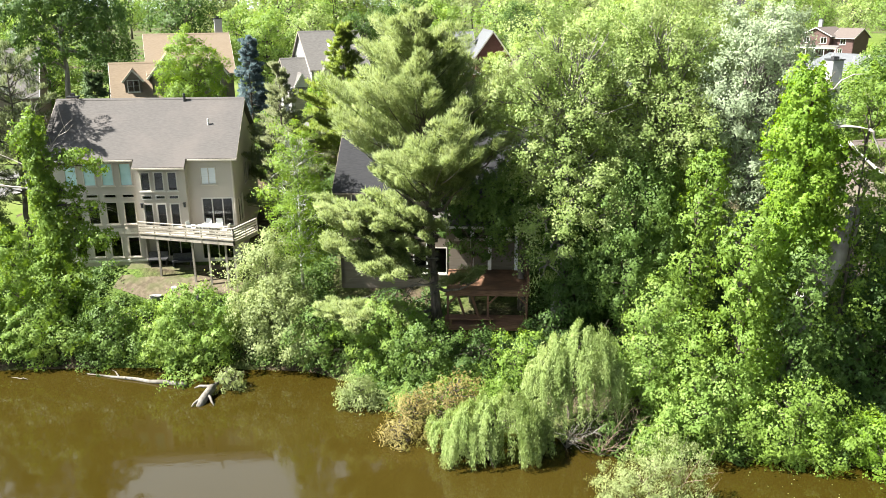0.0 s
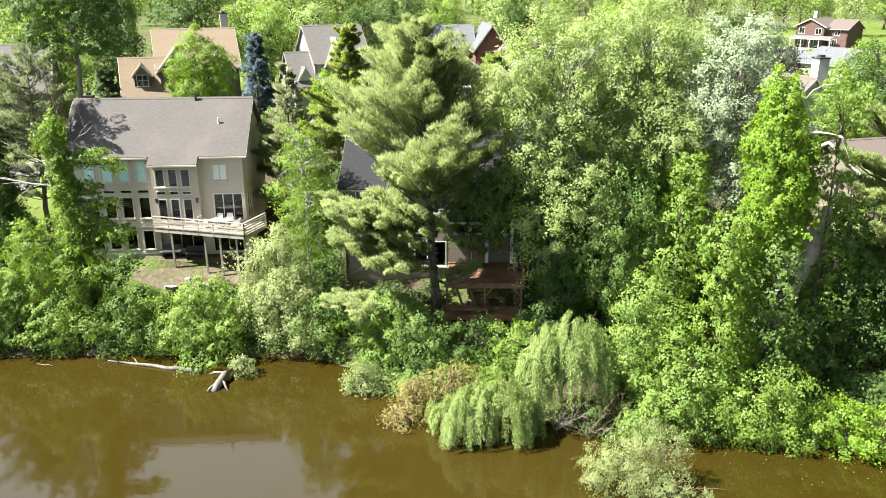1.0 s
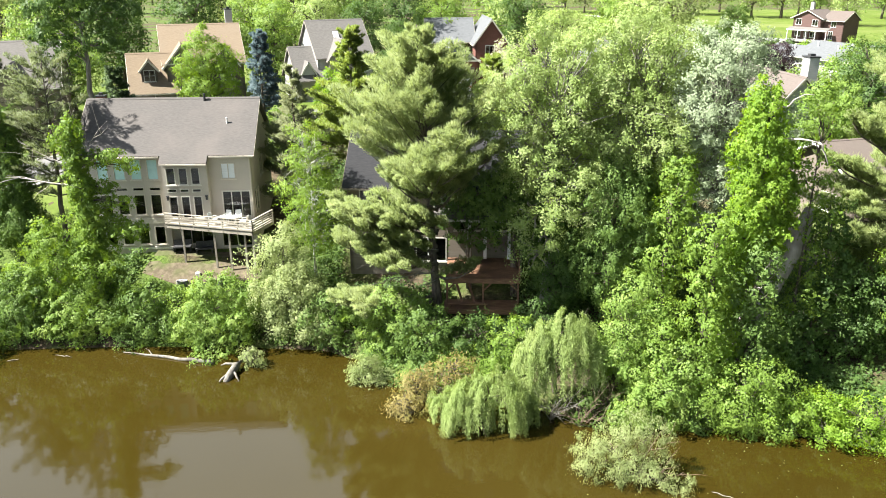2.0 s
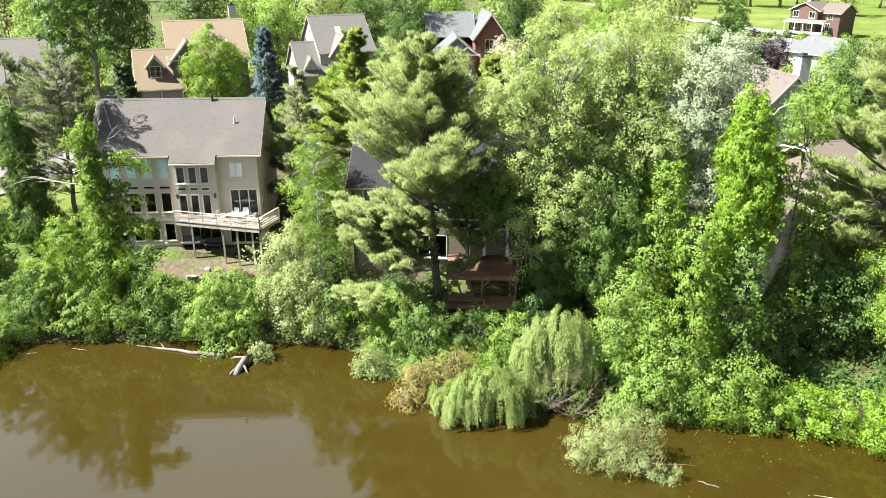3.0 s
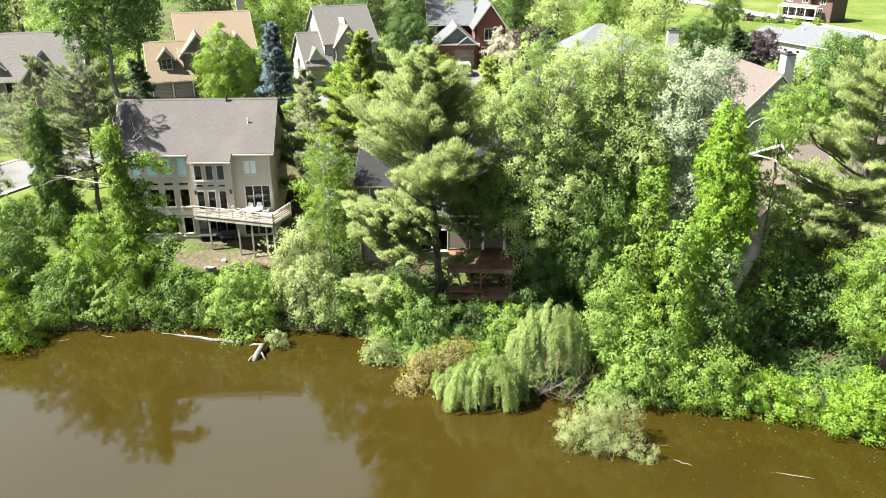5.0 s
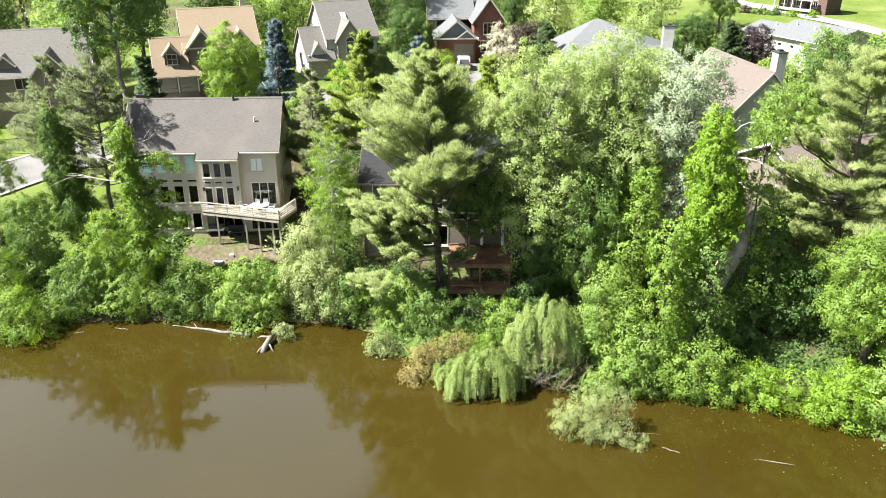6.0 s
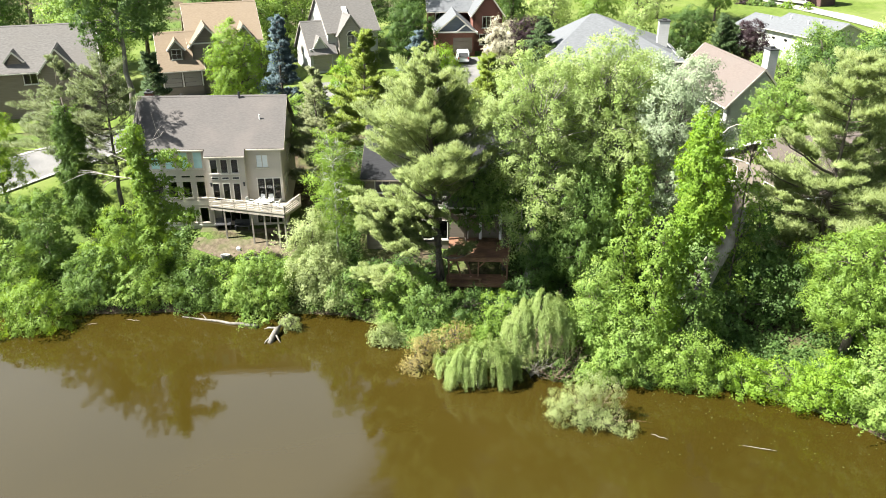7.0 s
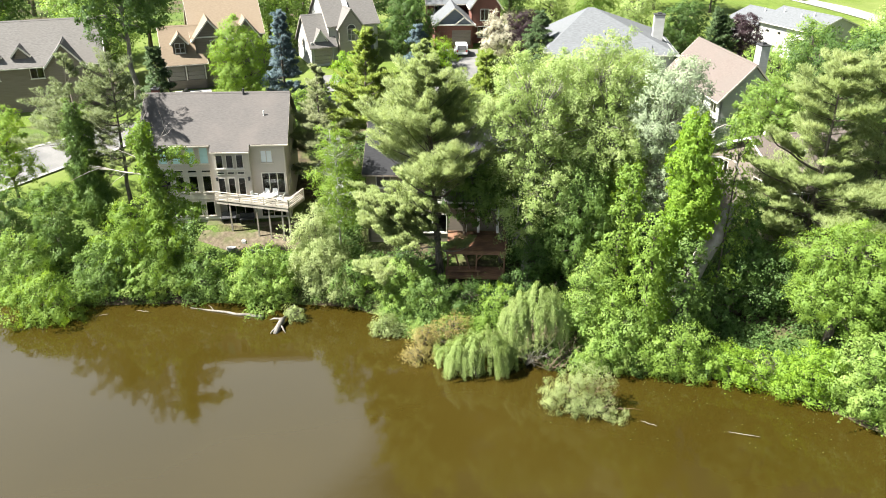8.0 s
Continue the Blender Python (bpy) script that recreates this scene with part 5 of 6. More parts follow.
pine_bough("pine_bough", -0.35, 46.3, 2.9, [(-6.6, -1.6, 7.6, 2.6, 420), (-4.6, -2.6, 7.9, 2.4, 330), (-2.2, -2.2, 7.9, 2.2, 230), (-6.2, -2.0, 5.4, 2.4, 330), (-4.4, -2.8, 4.6, 2.2, 260), (-3.0, -2.0, 6.0, 2.0, 200), (-5.4, -0.6, 6.4, 2.2, 240),
           (-6.8, -2.4, 1.4, 1.9, 300), (-5.4, -3.0, 1.0, 1.7, 210), (2.2, -1.6, 3.4, 0.9, 70), (3.6, -1.4, 11.6, 1.5, 180), (-2.8, -2.2, 9.9, 1.4, 170), (1.8, -2.2, 10.2, 1.2, 120)], "low spreading boughs of the white pine", 5)

# ---- bank and shore shrubs ----
G1 = "shrubs along the shore"
shrub("shrub", -35.3, 43.6, 6.0, 4.6, 4.2, LEAF_VINE, "bright green shrub hanging over the water", 1, group=G1)
shrub("shrub", -39.3, 48.0, 6.0, 4.5, 4.6, LEAF_BUSH, "green leafy shrub on the bank", 2, group=G1)
shrub("shrub", -36.3, 50.2, 4.4, 4.0, 7.2, LEAF_DEEP_AND_SHADE, "tall rounded shrub draped in vines", 3, group=G1)
shrub("shrub", -41.5, 51.5, 5.0, 4.5, 6.0, LEAF_DARK_AND_SHADE, "dark green shrub on the bank", 4, group=G1)
shrub("shrub", -31.3, 47.2, 5.6, 4.0, 4.0, LEAF_DEEP_AND_SHADE, "deep green vine-tangled shrub at the water's edge", 5, group=G1)
shrub("shrub", -28.4, 48.6, 6.6, 4.8, 6.8, LEAF_VINE, "mound of bright vines on the bank", 6, group=G1)
shrub("shrub", -25.6, 48.5, 4.6, 4.0, 6.0, LEAF_VINE, "mound of green vines at the foot of a dead tree", 7, group=G1)
shrub("shrub", -26.7, 46.9, 6.4, 3.4, 3.4, LEAF_BUSH, "low shrub at the water's edge", 8, group=G1)
shrub("shrub", -22.2, 47.2, 5.4, 4.0, 3.6, LEAF_DEEP_AND_SHADE, "deep green leafy shrub on the bank", 9, group=G1)
shrub("shrub", -16.6, 46.4, 6.4, 4.8, 4.7, LEAF_BUSH, "large round shrub with small pale leaves", 10, group=G1, clump=0.36)
shrub("shrub", -19.8, 48.0, 4.6, 3.0, 2.4, LEAF_VINE, "green shrub behind the shore", 11, group=G1)
shrub("shrub", -11.9, 48.8, 4.4, 4.2, 6.2, LEAF_PALE, "tall pale green sumac on the bank", 12, group=G1, spray=True)
shrub("shrub", -10.9, 46.9, 5.6, 4.0, 4.8, LEAF_PALE, "pale green leafy shrub", 13, group=G1, spray=True)
shrub("shrub", -8.2, 46.3, 4.4, 3.6, 3.0, LEAF_DEEP_AND_SHADE, "deep green low green shrub on the bank", 14, group=G1)
shrub("shrub", -3.5, 48.6, 2.4, 2.0, 1.5, LEAF_DARK_AND_SHADE, "dark rounded shrub beside the grey house", 83, group=G1)
shrub("shrub", -3.6, 44.1, 5.0, 3.6, 3.9, LEAF_BUSH, "dark leafy shrub below the pine", 15, group=G1)
shrub("shrub", -0.8, 42.6, 4.2, 3.2, 3.0, LEAF_DEEP_AND_SHADE, "deep green leafy shrub below the pine", 16, group=G1)
shrub("shrub", 2.3, 42.6, 4.6, 3.0, 1.9, LEAF_DARK_AND_SHADE, "dark green undergrowth before the cedar deck", 17, group=G1)
shrub("shrub", 4.6, 41.4, 3.4, 3.0, 2.7, LEAF_VINE, "bright green shrub below the deck", 18, group=G1)
# this shrub's darker leaf colour stands in for shade
shrub("shrub", 6.9, 43.4, 3.6, 3.0, 3.0, LEAF_DARK_AND_SHADE, "undergrowth shrub with shade in its dark leaf colour", 19, group=G1)
shrub("shrub", -5.1, 41.0, 3.0, 2.2, 1.7, NEEDLE, "small olive juniper at the waterline", 20, 0.15, base=-0.1, width=0.45, clump=0.3, spray=True)
shrub("shrub", -1.6, 38.6, 3.0, 2.6, 2.2, LEAF_RUST, "rusty dying juniper in the water", 21, 0.15, base=-0.1, width=0.35, clump=0.24, gap=2.2, cover=1.0, spray=True)
shrub("shrub", -2.3, 36.9, 2.4, 1.8, 1.2, LEAF_RUST, "rusty dying juniper in the water", 22, 0.15, base=-0.1, width=0.35, clump=0.24, gap=2.2, cover=1.0, spray=True)
shrub("shrub", 0.7, 39.6, 3.4, 2.4, 2.1, LEAF_RUST, "rusty dying juniper on the shore", 23, 0.15, width=0.35, clump=0.24, gap=2.6, cover=0.9, spray=True)
shrub("shrub", 11.6, 38.9, 4.4, 3.8, 6.4, LEAF_BUSH, "tall leafy shrub behind the willow", 24, group=G1)
shrub("shrub", 13.4, 36.2, 5.4, 3.8, 4.2, LEAF_BUSH, "leafy shrub at the water's edge", 25, group=G1)
shrub("shrub", 18.4, 35.4, 5.4, 3.8, 3.7, LEAF_VINE, "bright vine-covered shrub at the water's edge", 26, group=G1)
shrub("shrub", 13.2, 38.4, 4.0, 3.6, 5.0, LEAF_VINE, "tall vine-covered shrub on the bank", 27, group=G1)
for x, w, h, s in ((9.6, 3.4, 1.2, 84), (12.4, 3.8, 1.9, 85), (15.4, 3.8, 1.6, 86), (18.2, 3.6, 1.5, 87), (20.6, 3.2, 1.3, 88)):
    shrub("shrub", x, float(shore(np.array(x))) + 0.7, w, 2.2, h, LEAF_VINE if s % 2 else LEAF_DEEP_AND_SHADE, "low shrub trailing into the water", s, base=0.0, group=G1)
shrub("shrub", 22.0, 34.9, 4.8, 3.0, 1.9, LEAF_BRIGHT, "lime green shrub on the bank", 28, group=G1)
shrub("shrub", 24.8, 33.6, 5.4, 3.2, 2.3, LEAF_BRIGHT, "lime green shrub on the bank", 29, group=G1)
# the shade of the trees is put into these shrubs' leaf colour
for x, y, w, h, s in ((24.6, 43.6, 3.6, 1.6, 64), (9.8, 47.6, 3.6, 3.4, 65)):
    shrub("shrub", x, y, w, w * 0.8, h, LEAF_DARK_AND_SHADE, "shrub with tree shade painted into its leaves", s, group=G1)
shrub("shrub", 27.8, 32.2, 5.4, 4.0, 3.6, LEAF_BRIGHT, "lime green shrub by the water", 30, group=G1)
shrub("shrub", 30.6, 30.4, 5.6, 5.0, 5.2, LEAF_BUSH, "green shrub leaning over the water", 31, group=G1)
shrub("shrub", 34.2, 27.8, 6.0, 6.0, 5.4, LEAF_BUSH, "green shrub leaning over the water", 32, group=G1)
shrub("shrub", 38.0, 24.0, 7.0, 6.0, 5.6, LEAF_VINE, "green leafy shrub on the bank", 33, group=G1)

# ---- willows ----
willow("willow", 2.4, 35.9, 3.6, [(-0.7, -0.3, 1.9, 1.5, 1.4, 1.2), (0.8, -0.2, 2.4, 1.5, 1.5, 1.2), (1.9, 0.2, 2.0, 1.1, 1.1, 1.1), (-1.9, 0.3, 1.3, 1.0, 1.1, 0.8)], 1200, "small weeping willow trailing into the lake", 3, 46, 3.2, -0.2)
willow("willow", 7.2, 37.8, 6.2, [(0.3, 0, 5.4, 1.0, 1.0, 0.8), (1.2, -0.1, 4.9, 0.9, 1.0, 0.9), (-1.0, -0.2, 4.6, 0.8, 1.0, 0.8), (-1.9, -0.4, 3.6, 0.8, 0.9, 0.7), (0.1, -0.8, 4.0, 0.9, 0.9, 0.9), (1.9, -0.3, 3.6, 0.7, 0.7, 0.7), (-0.8, -1.0, 2.9, 0.8, 0.7, 0.6)], 1200, "weeping willow with pale hanging strands on the shore", 4, 46, 3.0, 0.3)

# ---- vine-covered trees on the right bank ----
def vine_column(x, y, r, top, lobes, material, label, **more):
    """A trunk hung with vines; the lobes are given in the plan."""
    z = ground(x, y)
    opts = dict(depth=0.5, clump=0.4, leaf=0.175, width=0.8, up=0.3, droop=0.7, hang=1.35, shoots=1.2, gap=1.85)
    opts.update(more)
    return broadleaf("vine_tree", x, y, r, top - z, [(a - x, b - y, c - z, *s) for a, b, c, *s in lobes], material, label, **opts)


vine_column(19.5, 40.1, 0.4, 18.5, [(18.7, 40, 18.1, 0.8, 0.9, 1.4), (18.9, 40, 15.8, 1.25, 1.2, 1.7), (19.4, 40, 13.2, 1.35, 1.2, 1.8), (19.6, 39.9, 11.2, 1.2, 1.1, 1.4), (18.3, 39.8, 13.2, 0.8, 0.8, 1.4), (20.5, 40.1, 14.2, 0.6, 0.6, 1.2), (18.0, 39.3, 10.9, 0.9, 0.8, 1.4), (17.6, 38.8, 9.0, 0.85, 0.8, 1.3), (17.3, 38.3, 7.0, 0.8, 0.7, 1.3), (17.2, 37.7, 5.0, 0.75, 0.7, 1.3)],
            LEAF_BRIGHT, "dead tree wrapped in a column of bright green vines", clump=0.3, gap=1.4, leaf=0.155, cover=1.25)
# shade on the lower column is painted by this deeper vine colour
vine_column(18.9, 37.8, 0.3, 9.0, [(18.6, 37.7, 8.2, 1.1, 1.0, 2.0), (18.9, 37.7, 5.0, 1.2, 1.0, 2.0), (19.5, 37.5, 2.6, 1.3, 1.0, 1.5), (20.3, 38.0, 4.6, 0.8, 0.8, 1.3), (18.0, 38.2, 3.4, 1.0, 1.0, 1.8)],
            LEAF_DEEP_AND_SHADE, "lower trunk curtained with vines coloured deeper for shade")
# vine colour carries the bank's shade; front lobes added to shade the ground
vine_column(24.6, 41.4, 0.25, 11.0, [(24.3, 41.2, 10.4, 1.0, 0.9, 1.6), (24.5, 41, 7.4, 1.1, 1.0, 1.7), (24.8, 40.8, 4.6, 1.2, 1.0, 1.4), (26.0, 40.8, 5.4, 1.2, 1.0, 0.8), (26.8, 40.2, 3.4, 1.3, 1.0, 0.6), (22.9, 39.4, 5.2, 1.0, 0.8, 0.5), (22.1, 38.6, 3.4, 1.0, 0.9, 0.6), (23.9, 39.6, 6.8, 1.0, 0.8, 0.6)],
            LEAF_DARK_AND_SHADE, "tree over the bank hung with vines coloured dark for shade")
vine_column(22.4, 40.2, 0.12, 18.0, [(22.2, 40.2, 18.9, 0.7, 0.6, 0.8), (22.6, 40.2, 17.4, 0.55, 0.5, 1.0), (23.3, 40.2, 17.9, 0.5, 0.5, 0.9), (21.6, 40.2, 17.2, 0.35, 0.35, 0.8), (22.5, 40.3, 15.6, 0.4, 0.4, 0.9), (22.9, 40.3, 13.6, 0.7, 0.6, 0.9), (23.5, 40.2, 12.0, 0.5, 0.5, 1.2), (21.6, 40.1, 14.2, 0.5, 0.5, 0.7), (22.8, 40.0, 10.6, 0.6, 0.5, 1.1), (23.0, 39.9, 8.6, 0.7, 0.6, 1.1), (22.6, 39.8, 6.6, 0.6, 0.6, 1.0)],
            LEAF_VINE, "thin tree with loose green vines", gap=2.1, cover=0.9)
vine_column(16.1, 37.9, 0.3, 10.0, [(15.9, 37.8, 11.6, 0.7, 0.7, 1.0), (15.4, 37.5, 10.4, 0.9, 0.9, 1.3), (15.8, 37.5, 8.2, 1.0, 0.9, 1.7), (16.0, 37.4, 5.6, 1.1, 1.0, 1.7), (16.3, 37.2, 3.2, 1.2, 1.0, 1.6), (16.6, 36.7, 1.6, 1.4, 1.1, 1.1)],
            LEAF_VINE, "slender trunk wrapped in bright hanging vines")
vine_column(14.5, 42.3, 0.25, 12.5, [(14.4, 42, 8.2, 0.9, 0.8, 1.5), (14.7, 42.1, 10.9, 0.8, 0.8, 1.5), (14.2, 42.2, 5.5, 0.8, 0.8, 1.3), (15.0, 42.6, 13.2, 0.8, 0.8, 1.3), (13.4, 42.4, 7.0, 0.6, 0.6, 1.2)],
            LEAF_VINE, "slender tree hung with loose vines")
vine_column(15.2, 46.2, 0.25, 13.5, [(15.3, 46, 12.8, 1.0, 1.0, 1.5), (14.7, 46, 10.6, 0.9, 0.9, 1.4), (15.9, 46.2, 14.6, 0.9, 0.9, 1.2), (14.3, 46.2, 8.4, 0.9, 0.9, 1.3)],
            LEAF_BIRCH, "yellow-green vine trailing down a tree")
# the canopy's shade on these vines is put into their deeper colour
broadleaf("vine_tree", 11.6, 44.6, 0.35, 9, [(0, 0, 8.6, 2.0, 1.9, 2.6), (-0.4, 0, 5.0, 2.0, 1.9, 2.8), (1.8, 0.2, 6.6, 1.8, 1.8, 2.6), (1.8, -0.3, 3.0, 2.0, 1.8, 2.6)],
          LEAF_DEEP_AND_SHADE, "tall tree hung with vines coloured deeper for shade", depth=0.35, clump=0.36, leaf=0.14, up=0.3, droop=0.7, hang=1.6)
# darkened leaf colour stands in for the shade of the hollow
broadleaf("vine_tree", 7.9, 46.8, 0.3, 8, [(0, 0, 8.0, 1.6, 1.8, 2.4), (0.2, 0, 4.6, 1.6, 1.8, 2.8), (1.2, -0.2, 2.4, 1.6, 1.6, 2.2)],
          LEAF_DARK_AND_SHADE, "tree beside the cedar deck hung with vines darkened for shade", depth=0.35, clump=0.36, leaf=0.14, up=0.3, droop=0.7, hang=1.25)

broadleaf("tree", 5.4, 48.6, 0.28, 9.5, [(0, 0.4, 7.6, 1.8, 1.4, 1.6), (-1.6, 0.3, 6.6, 1.4, 1.2, 1.2), (-2.8, 0.6, 8.2, 1.3, 1.2, 1.2), (1.0, 0, 5.2, 1.3, 1.2, 1.3), (-0.6, -0.4, 9.4, 1.6, 1.3, 1.4), (1.6, -0.4, 3.6, 1.2, 1.0, 1.0)],
          LEAF_DEEP_AND_SHADE, "leafy tree shading the cedar deck", clump=0.42, leaf=0.16)
broadleaf("tree", 2.0, 49.6, 0.2, 7, [(0, 0, 6.8, 1.6, 0.8, 1.2), (-1.4, 0.2, 5.6, 1.2, 0.7, 1.0), (1.4, -0.2, 5.4, 1.3, 0.8, 1.1), (0.4, 0, 4.0, 1.2, 0.6, 0.7), (2.4, 0, 7.4, 1.2, 0.9, 1.0)],
          LEAF_DARK_AND_SHADE, "slim dark tree before the grey house", clump=0.42, leaf=0.16)
# added to cast shade on the bank; its leaf colour is darkened too
broadleaf("tree", 26.6, 41.0, 0.2, 6.0, [(0, 0, 5.6, 1.8, 1.5, 0.7), (-1.8, -0.6, 4.4, 1.3, 1.0, 0.6), (1.8, -0.8, 4.2, 1.4, 1.1, 0.5), (0.3, -1.6, 3.0, 1.4, 1.0, 0.45)],
          LEAF_DARK_AND_SHADE, "spreading tree added to shade the bank, leaves darkened for shade", clump=0.36, leaf=0.16, spray=True, cover=0.9)
# ---- maples and poplars behind them ----
broadleaf("maple", 7.4, 46.6, 0.4, 14, auto_lobes(9.6, 8, 8.6, 20.4, 15, 41, 0.5) + [(-1.6, -2.8, 5.4, 0.8, 0.6, 1.2), (-0.7, -3.0, 6.8, 0.9, 0.7, 1.3), (0.4, -3.0, 9.2, 1.0, 0.8, 1.4), (-2.2, -2.6, 8.0, 0.8, 0.7, 1.0), (1.6, -3.2, 10.6, 1.1, 0.8, 1.4), (2.6, -3.0, 8.2, 0.9, 0.7, 1.3)], LEAF_MAPLE, "large light green maple with long drooping sprays", BARK_GREY, spray=True, cover=0.95, twigs=11)
broadleaf("maple", 13.0, 47.4, 0.4, 15, auto_lobes(10.4, 8, 8.2, 20.9, 16, 42, 0.5), LEAF_MAPLE, "large light green maple on the slope", BARK_GREY, spray=True, cover=0.95, twigs=11)
broadleaf("silver_poplar", 18.6, 45.6, 0.35, 14, auto_lobes(8.0, 6.5, 5.5, 19.8, 17, 43, 0.5), LEAF_SILVER, "white-leaved silver poplar with pale bark", BARK_GREY, spray=True, cover=0.95, twigs=11)
broadleaf("silver_poplar", 16.4, 52.5, 0.35, 13, auto_lobes(9.0, 8, 4.5, 17.4, 13, 44, 0.5), LEAF_MAPLE, "pale leafy poplar with silvery crown", spray=True)
broadleaf("maple", 10.4, 58.5, 0.35, 13, auto_lobes(9, 8, 4, 14.6, 13, 45, 0.5), LEAF_MAPLE, "leafy maple behind the grey house", spray=True)

# ---- right side: pines and a large leafy tree ----
pine("white_pine", 31.6, 45.5, 19.6, 6.8, 3.0, NEEDLE, "broad white pine with layered olive boughs", 21, 0.8, (0.3, 0.3), 330, 0.27, lambda t: (1 - t) ** 0.6 * (0.75 + 0.25 * math.sin(9 * t)) + 0.05, 0.2, fill=1.8, width=0.05, brush=1.5)
pine("white_pine", 38.5, 49.0, 20.0, 6.2, 3.0, NEEDLE, "broad white pine beside another", 22, 0.85, (0, 0), 280, 0.27, lambda t: (1 - t) ** 0.6 * (0.75 + 0.25 * math.sin(9 * t + 2)) + 0.05, 0.2, fill=1.7, width=0.055, brush=1.5)
pine_bough("pine_bough", 31.6, 45.5, 2.5, [(-5.4, -1.2, 14.2, 1.8, 240), (-6.2, -1.4, 11.6, 2.0, 300), (-5.2, -1.8, 9.4, 1.8, 240), (-5.6, -1.6, 6.8, 1.8, 220)], "broad side boughs of the white pine", 6)
broadleaf("tree", 30.6, 36.6, 0.35, 8.5, auto_lobes(8.6, 8, 2.2, 10.2, 14, 46, 0.4), LEAF_VINE, "large rounded leafy tree on the bank")
broadleaf("tree", 37.6, 35.0, 0.35, 8.5, auto_lobes(9, 8, 2.2, 10.6, 13, 47, 0.4), LEAF_VINE, "large leafy tree on the bank")
broadleaf("tree", 33.5, 62.0, 0.3, 8.5, auto_lobes(8.4, 7.5, 2.6, 10.6, 12, 48, 0.4), LEAF_BUSH, "rounded green tree beside the brown roof")

# ---- left bank: ivied trees ----
broadleaf("vine_tree", -26.4, 49.2, 0.3, 13.5, [(0.1, 0, 13.2, 0.5, 0.5, 1.0), (0.1, 0, 11.4, 0.55, 0.55, 1.2), (0.3, 0, 9.3, 0.7, 0.6, 1.3), (0.6, 0, 7.2, 0.8, 0.7, 1.3), (0.2, 0, 5.0, 0.9, 0.8, 1.4), (-1.1, 0, 12.6, 0.35, 0.3, 0.35), (1.5, 0, 11.4, 0.6, 0.3, 0.3), (2.7, 0, 11.6, 0.7, 0.3, 0.3), (3.7, 0, 11.0, 0.45, 0.25, 0.35), (1.9, 0, 9.4, 0.6, 0.3, 0.35), (2.9, 0, 8.3, 0.7, 0.35, 0.35), (2.2, 0, 6.6, 0.9, 0.4, 0.5), (3.4, 0, 6.0, 0.8, 0.4, 0.4)],
          LEAF_VINE, "dead tree wrapped in bright vines with bare limbs", depth=0.5, gap=1.25, clump=0.27, leaf=0.165, width=0.8, up=0.3, droop=0.7, hang=1.25, shoots=0.5)
broadleaf("vine_tree", -34.6, 55.0, 0.28, 13, [(0, 0, 9.0, 0.9, 0.9, 2.4), (0, 0, 5.4, 1.1, 1.1, 2.6), (0.4, 0, 2.4, 1.6, 1.3, 1.8)], LEAF_DEEP_AND_SHADE, "slim trunk wrapped in dark ivy", depth=0.4, gap=1.2, clump=0.32, leaf=0.14, up=0.3, droop=0.7, hang=1.25)
pine("scots_pine", -36.2, 57.4, 15.8, 5.6, 6.5, NEEDLE_OLIVE, "sparse dull-green scots pine", 31, 1.0, (0.4, 0.2), 120, 0.24)
pine("scots_pine", -31.4, 55.8, 15.4, 2.7, 4.6, NEEDLE_OLIVE, "sparse dull-green scots pine", 32, 0.95, (0.5, 0), 120, 0.24, lambda t: 0.45 + 0.5 * math.sin(math.pi * (0.3 + 0.55 * t)))
broadleaf("tree", -43.9, 58.4, 0.16, 6.5, auto_lobes(5.2, 5, 1.8, 9.0, 11, 49, 0.4), LEAF_BIRCH, "young street tree with an airy green crown", gap=1.9)
broadleaf("tall_tree", -38.9, 81.0, 0.42, 14, [(0.3, 0, 15.5, 3.2, 2.8, 2.2), (3.0, 0, 13.6, 2.4, 2.2, 1.6), (-2.6, 0.2, 14.2, 2.2, 2.2, 1.8), (0.8, 0, 18.2, 2.6, 2.4, 1.8), (2.2, -0.6, 10.6, 1.6, 1.4, 1.0), (-2.2, -0.4, 9.6, 1.6, 1.4, 1.2), (-3.4, 0, 11.6, 1.8, 1.6, 1.4)], LEAF_DARK_AND_SHADE, "tall dark tree with a long pale forked trunk", BARK_PALE, clump=0.6, leaf=0.27)

# ---- between the houses ----
broadleaf("birch", -9.9, 51.2, 0.11, 11.5, auto_lobes(4.8, 4.2, 2.2, 12.9, 17, 50, 0.1), LEAF_BIRCH, "slender birch with white bark and fresh leaves", BARK_WHITE, gap=1.9, clump=0.4, leaf=0.13, cover=0.75, spray=True, twigs=9)
pine("larch", -12.6, 60.5, 13.6, 4.4, 2.0, NEEDLE_DULL, "thin grey-green larch with bare inner twigs", 33, 0.55, (0, 0), 130, 0.22)
pine("white_pine", -8.0, 63.8, 15.8, 5.4, 3.0, NEEDLE_LIME, "yellow-green young pine behind the houses", 34, 0.6, (0, 0), 170, 0.25, width=0.075)
pine("white_pine", 4.4, 64.5, 12.8, 6.0, 2.0, NEEDLE_LIME, "yellow-green pine behind the grey house", 35, 0.6, (0, 0), 170, 0.25, width=0.075)
pine("white_pine", -2.4, 66.0, 13.5, 5.2, 2.0, NEEDLE, "olive pine behind the grey house", 36, 0.7, (0, 0), 170, 0.25, width=0.075)
broadleaf("maple", -10.8, 76.0, 0.2, 6, auto_lobes(5, 5, 1.8, 8.6, 10, 51, 0.4), LEAF_BRIGHT, "lime green young tree before the white house")
broadleaf("maple", -23.6, 74.0, 0.22, 9, auto_lobes(6.6, 6, 2.6, 12.6, 13, 52, 0.4), LEAF_BIRCH, "fresh green maple before the tan house")
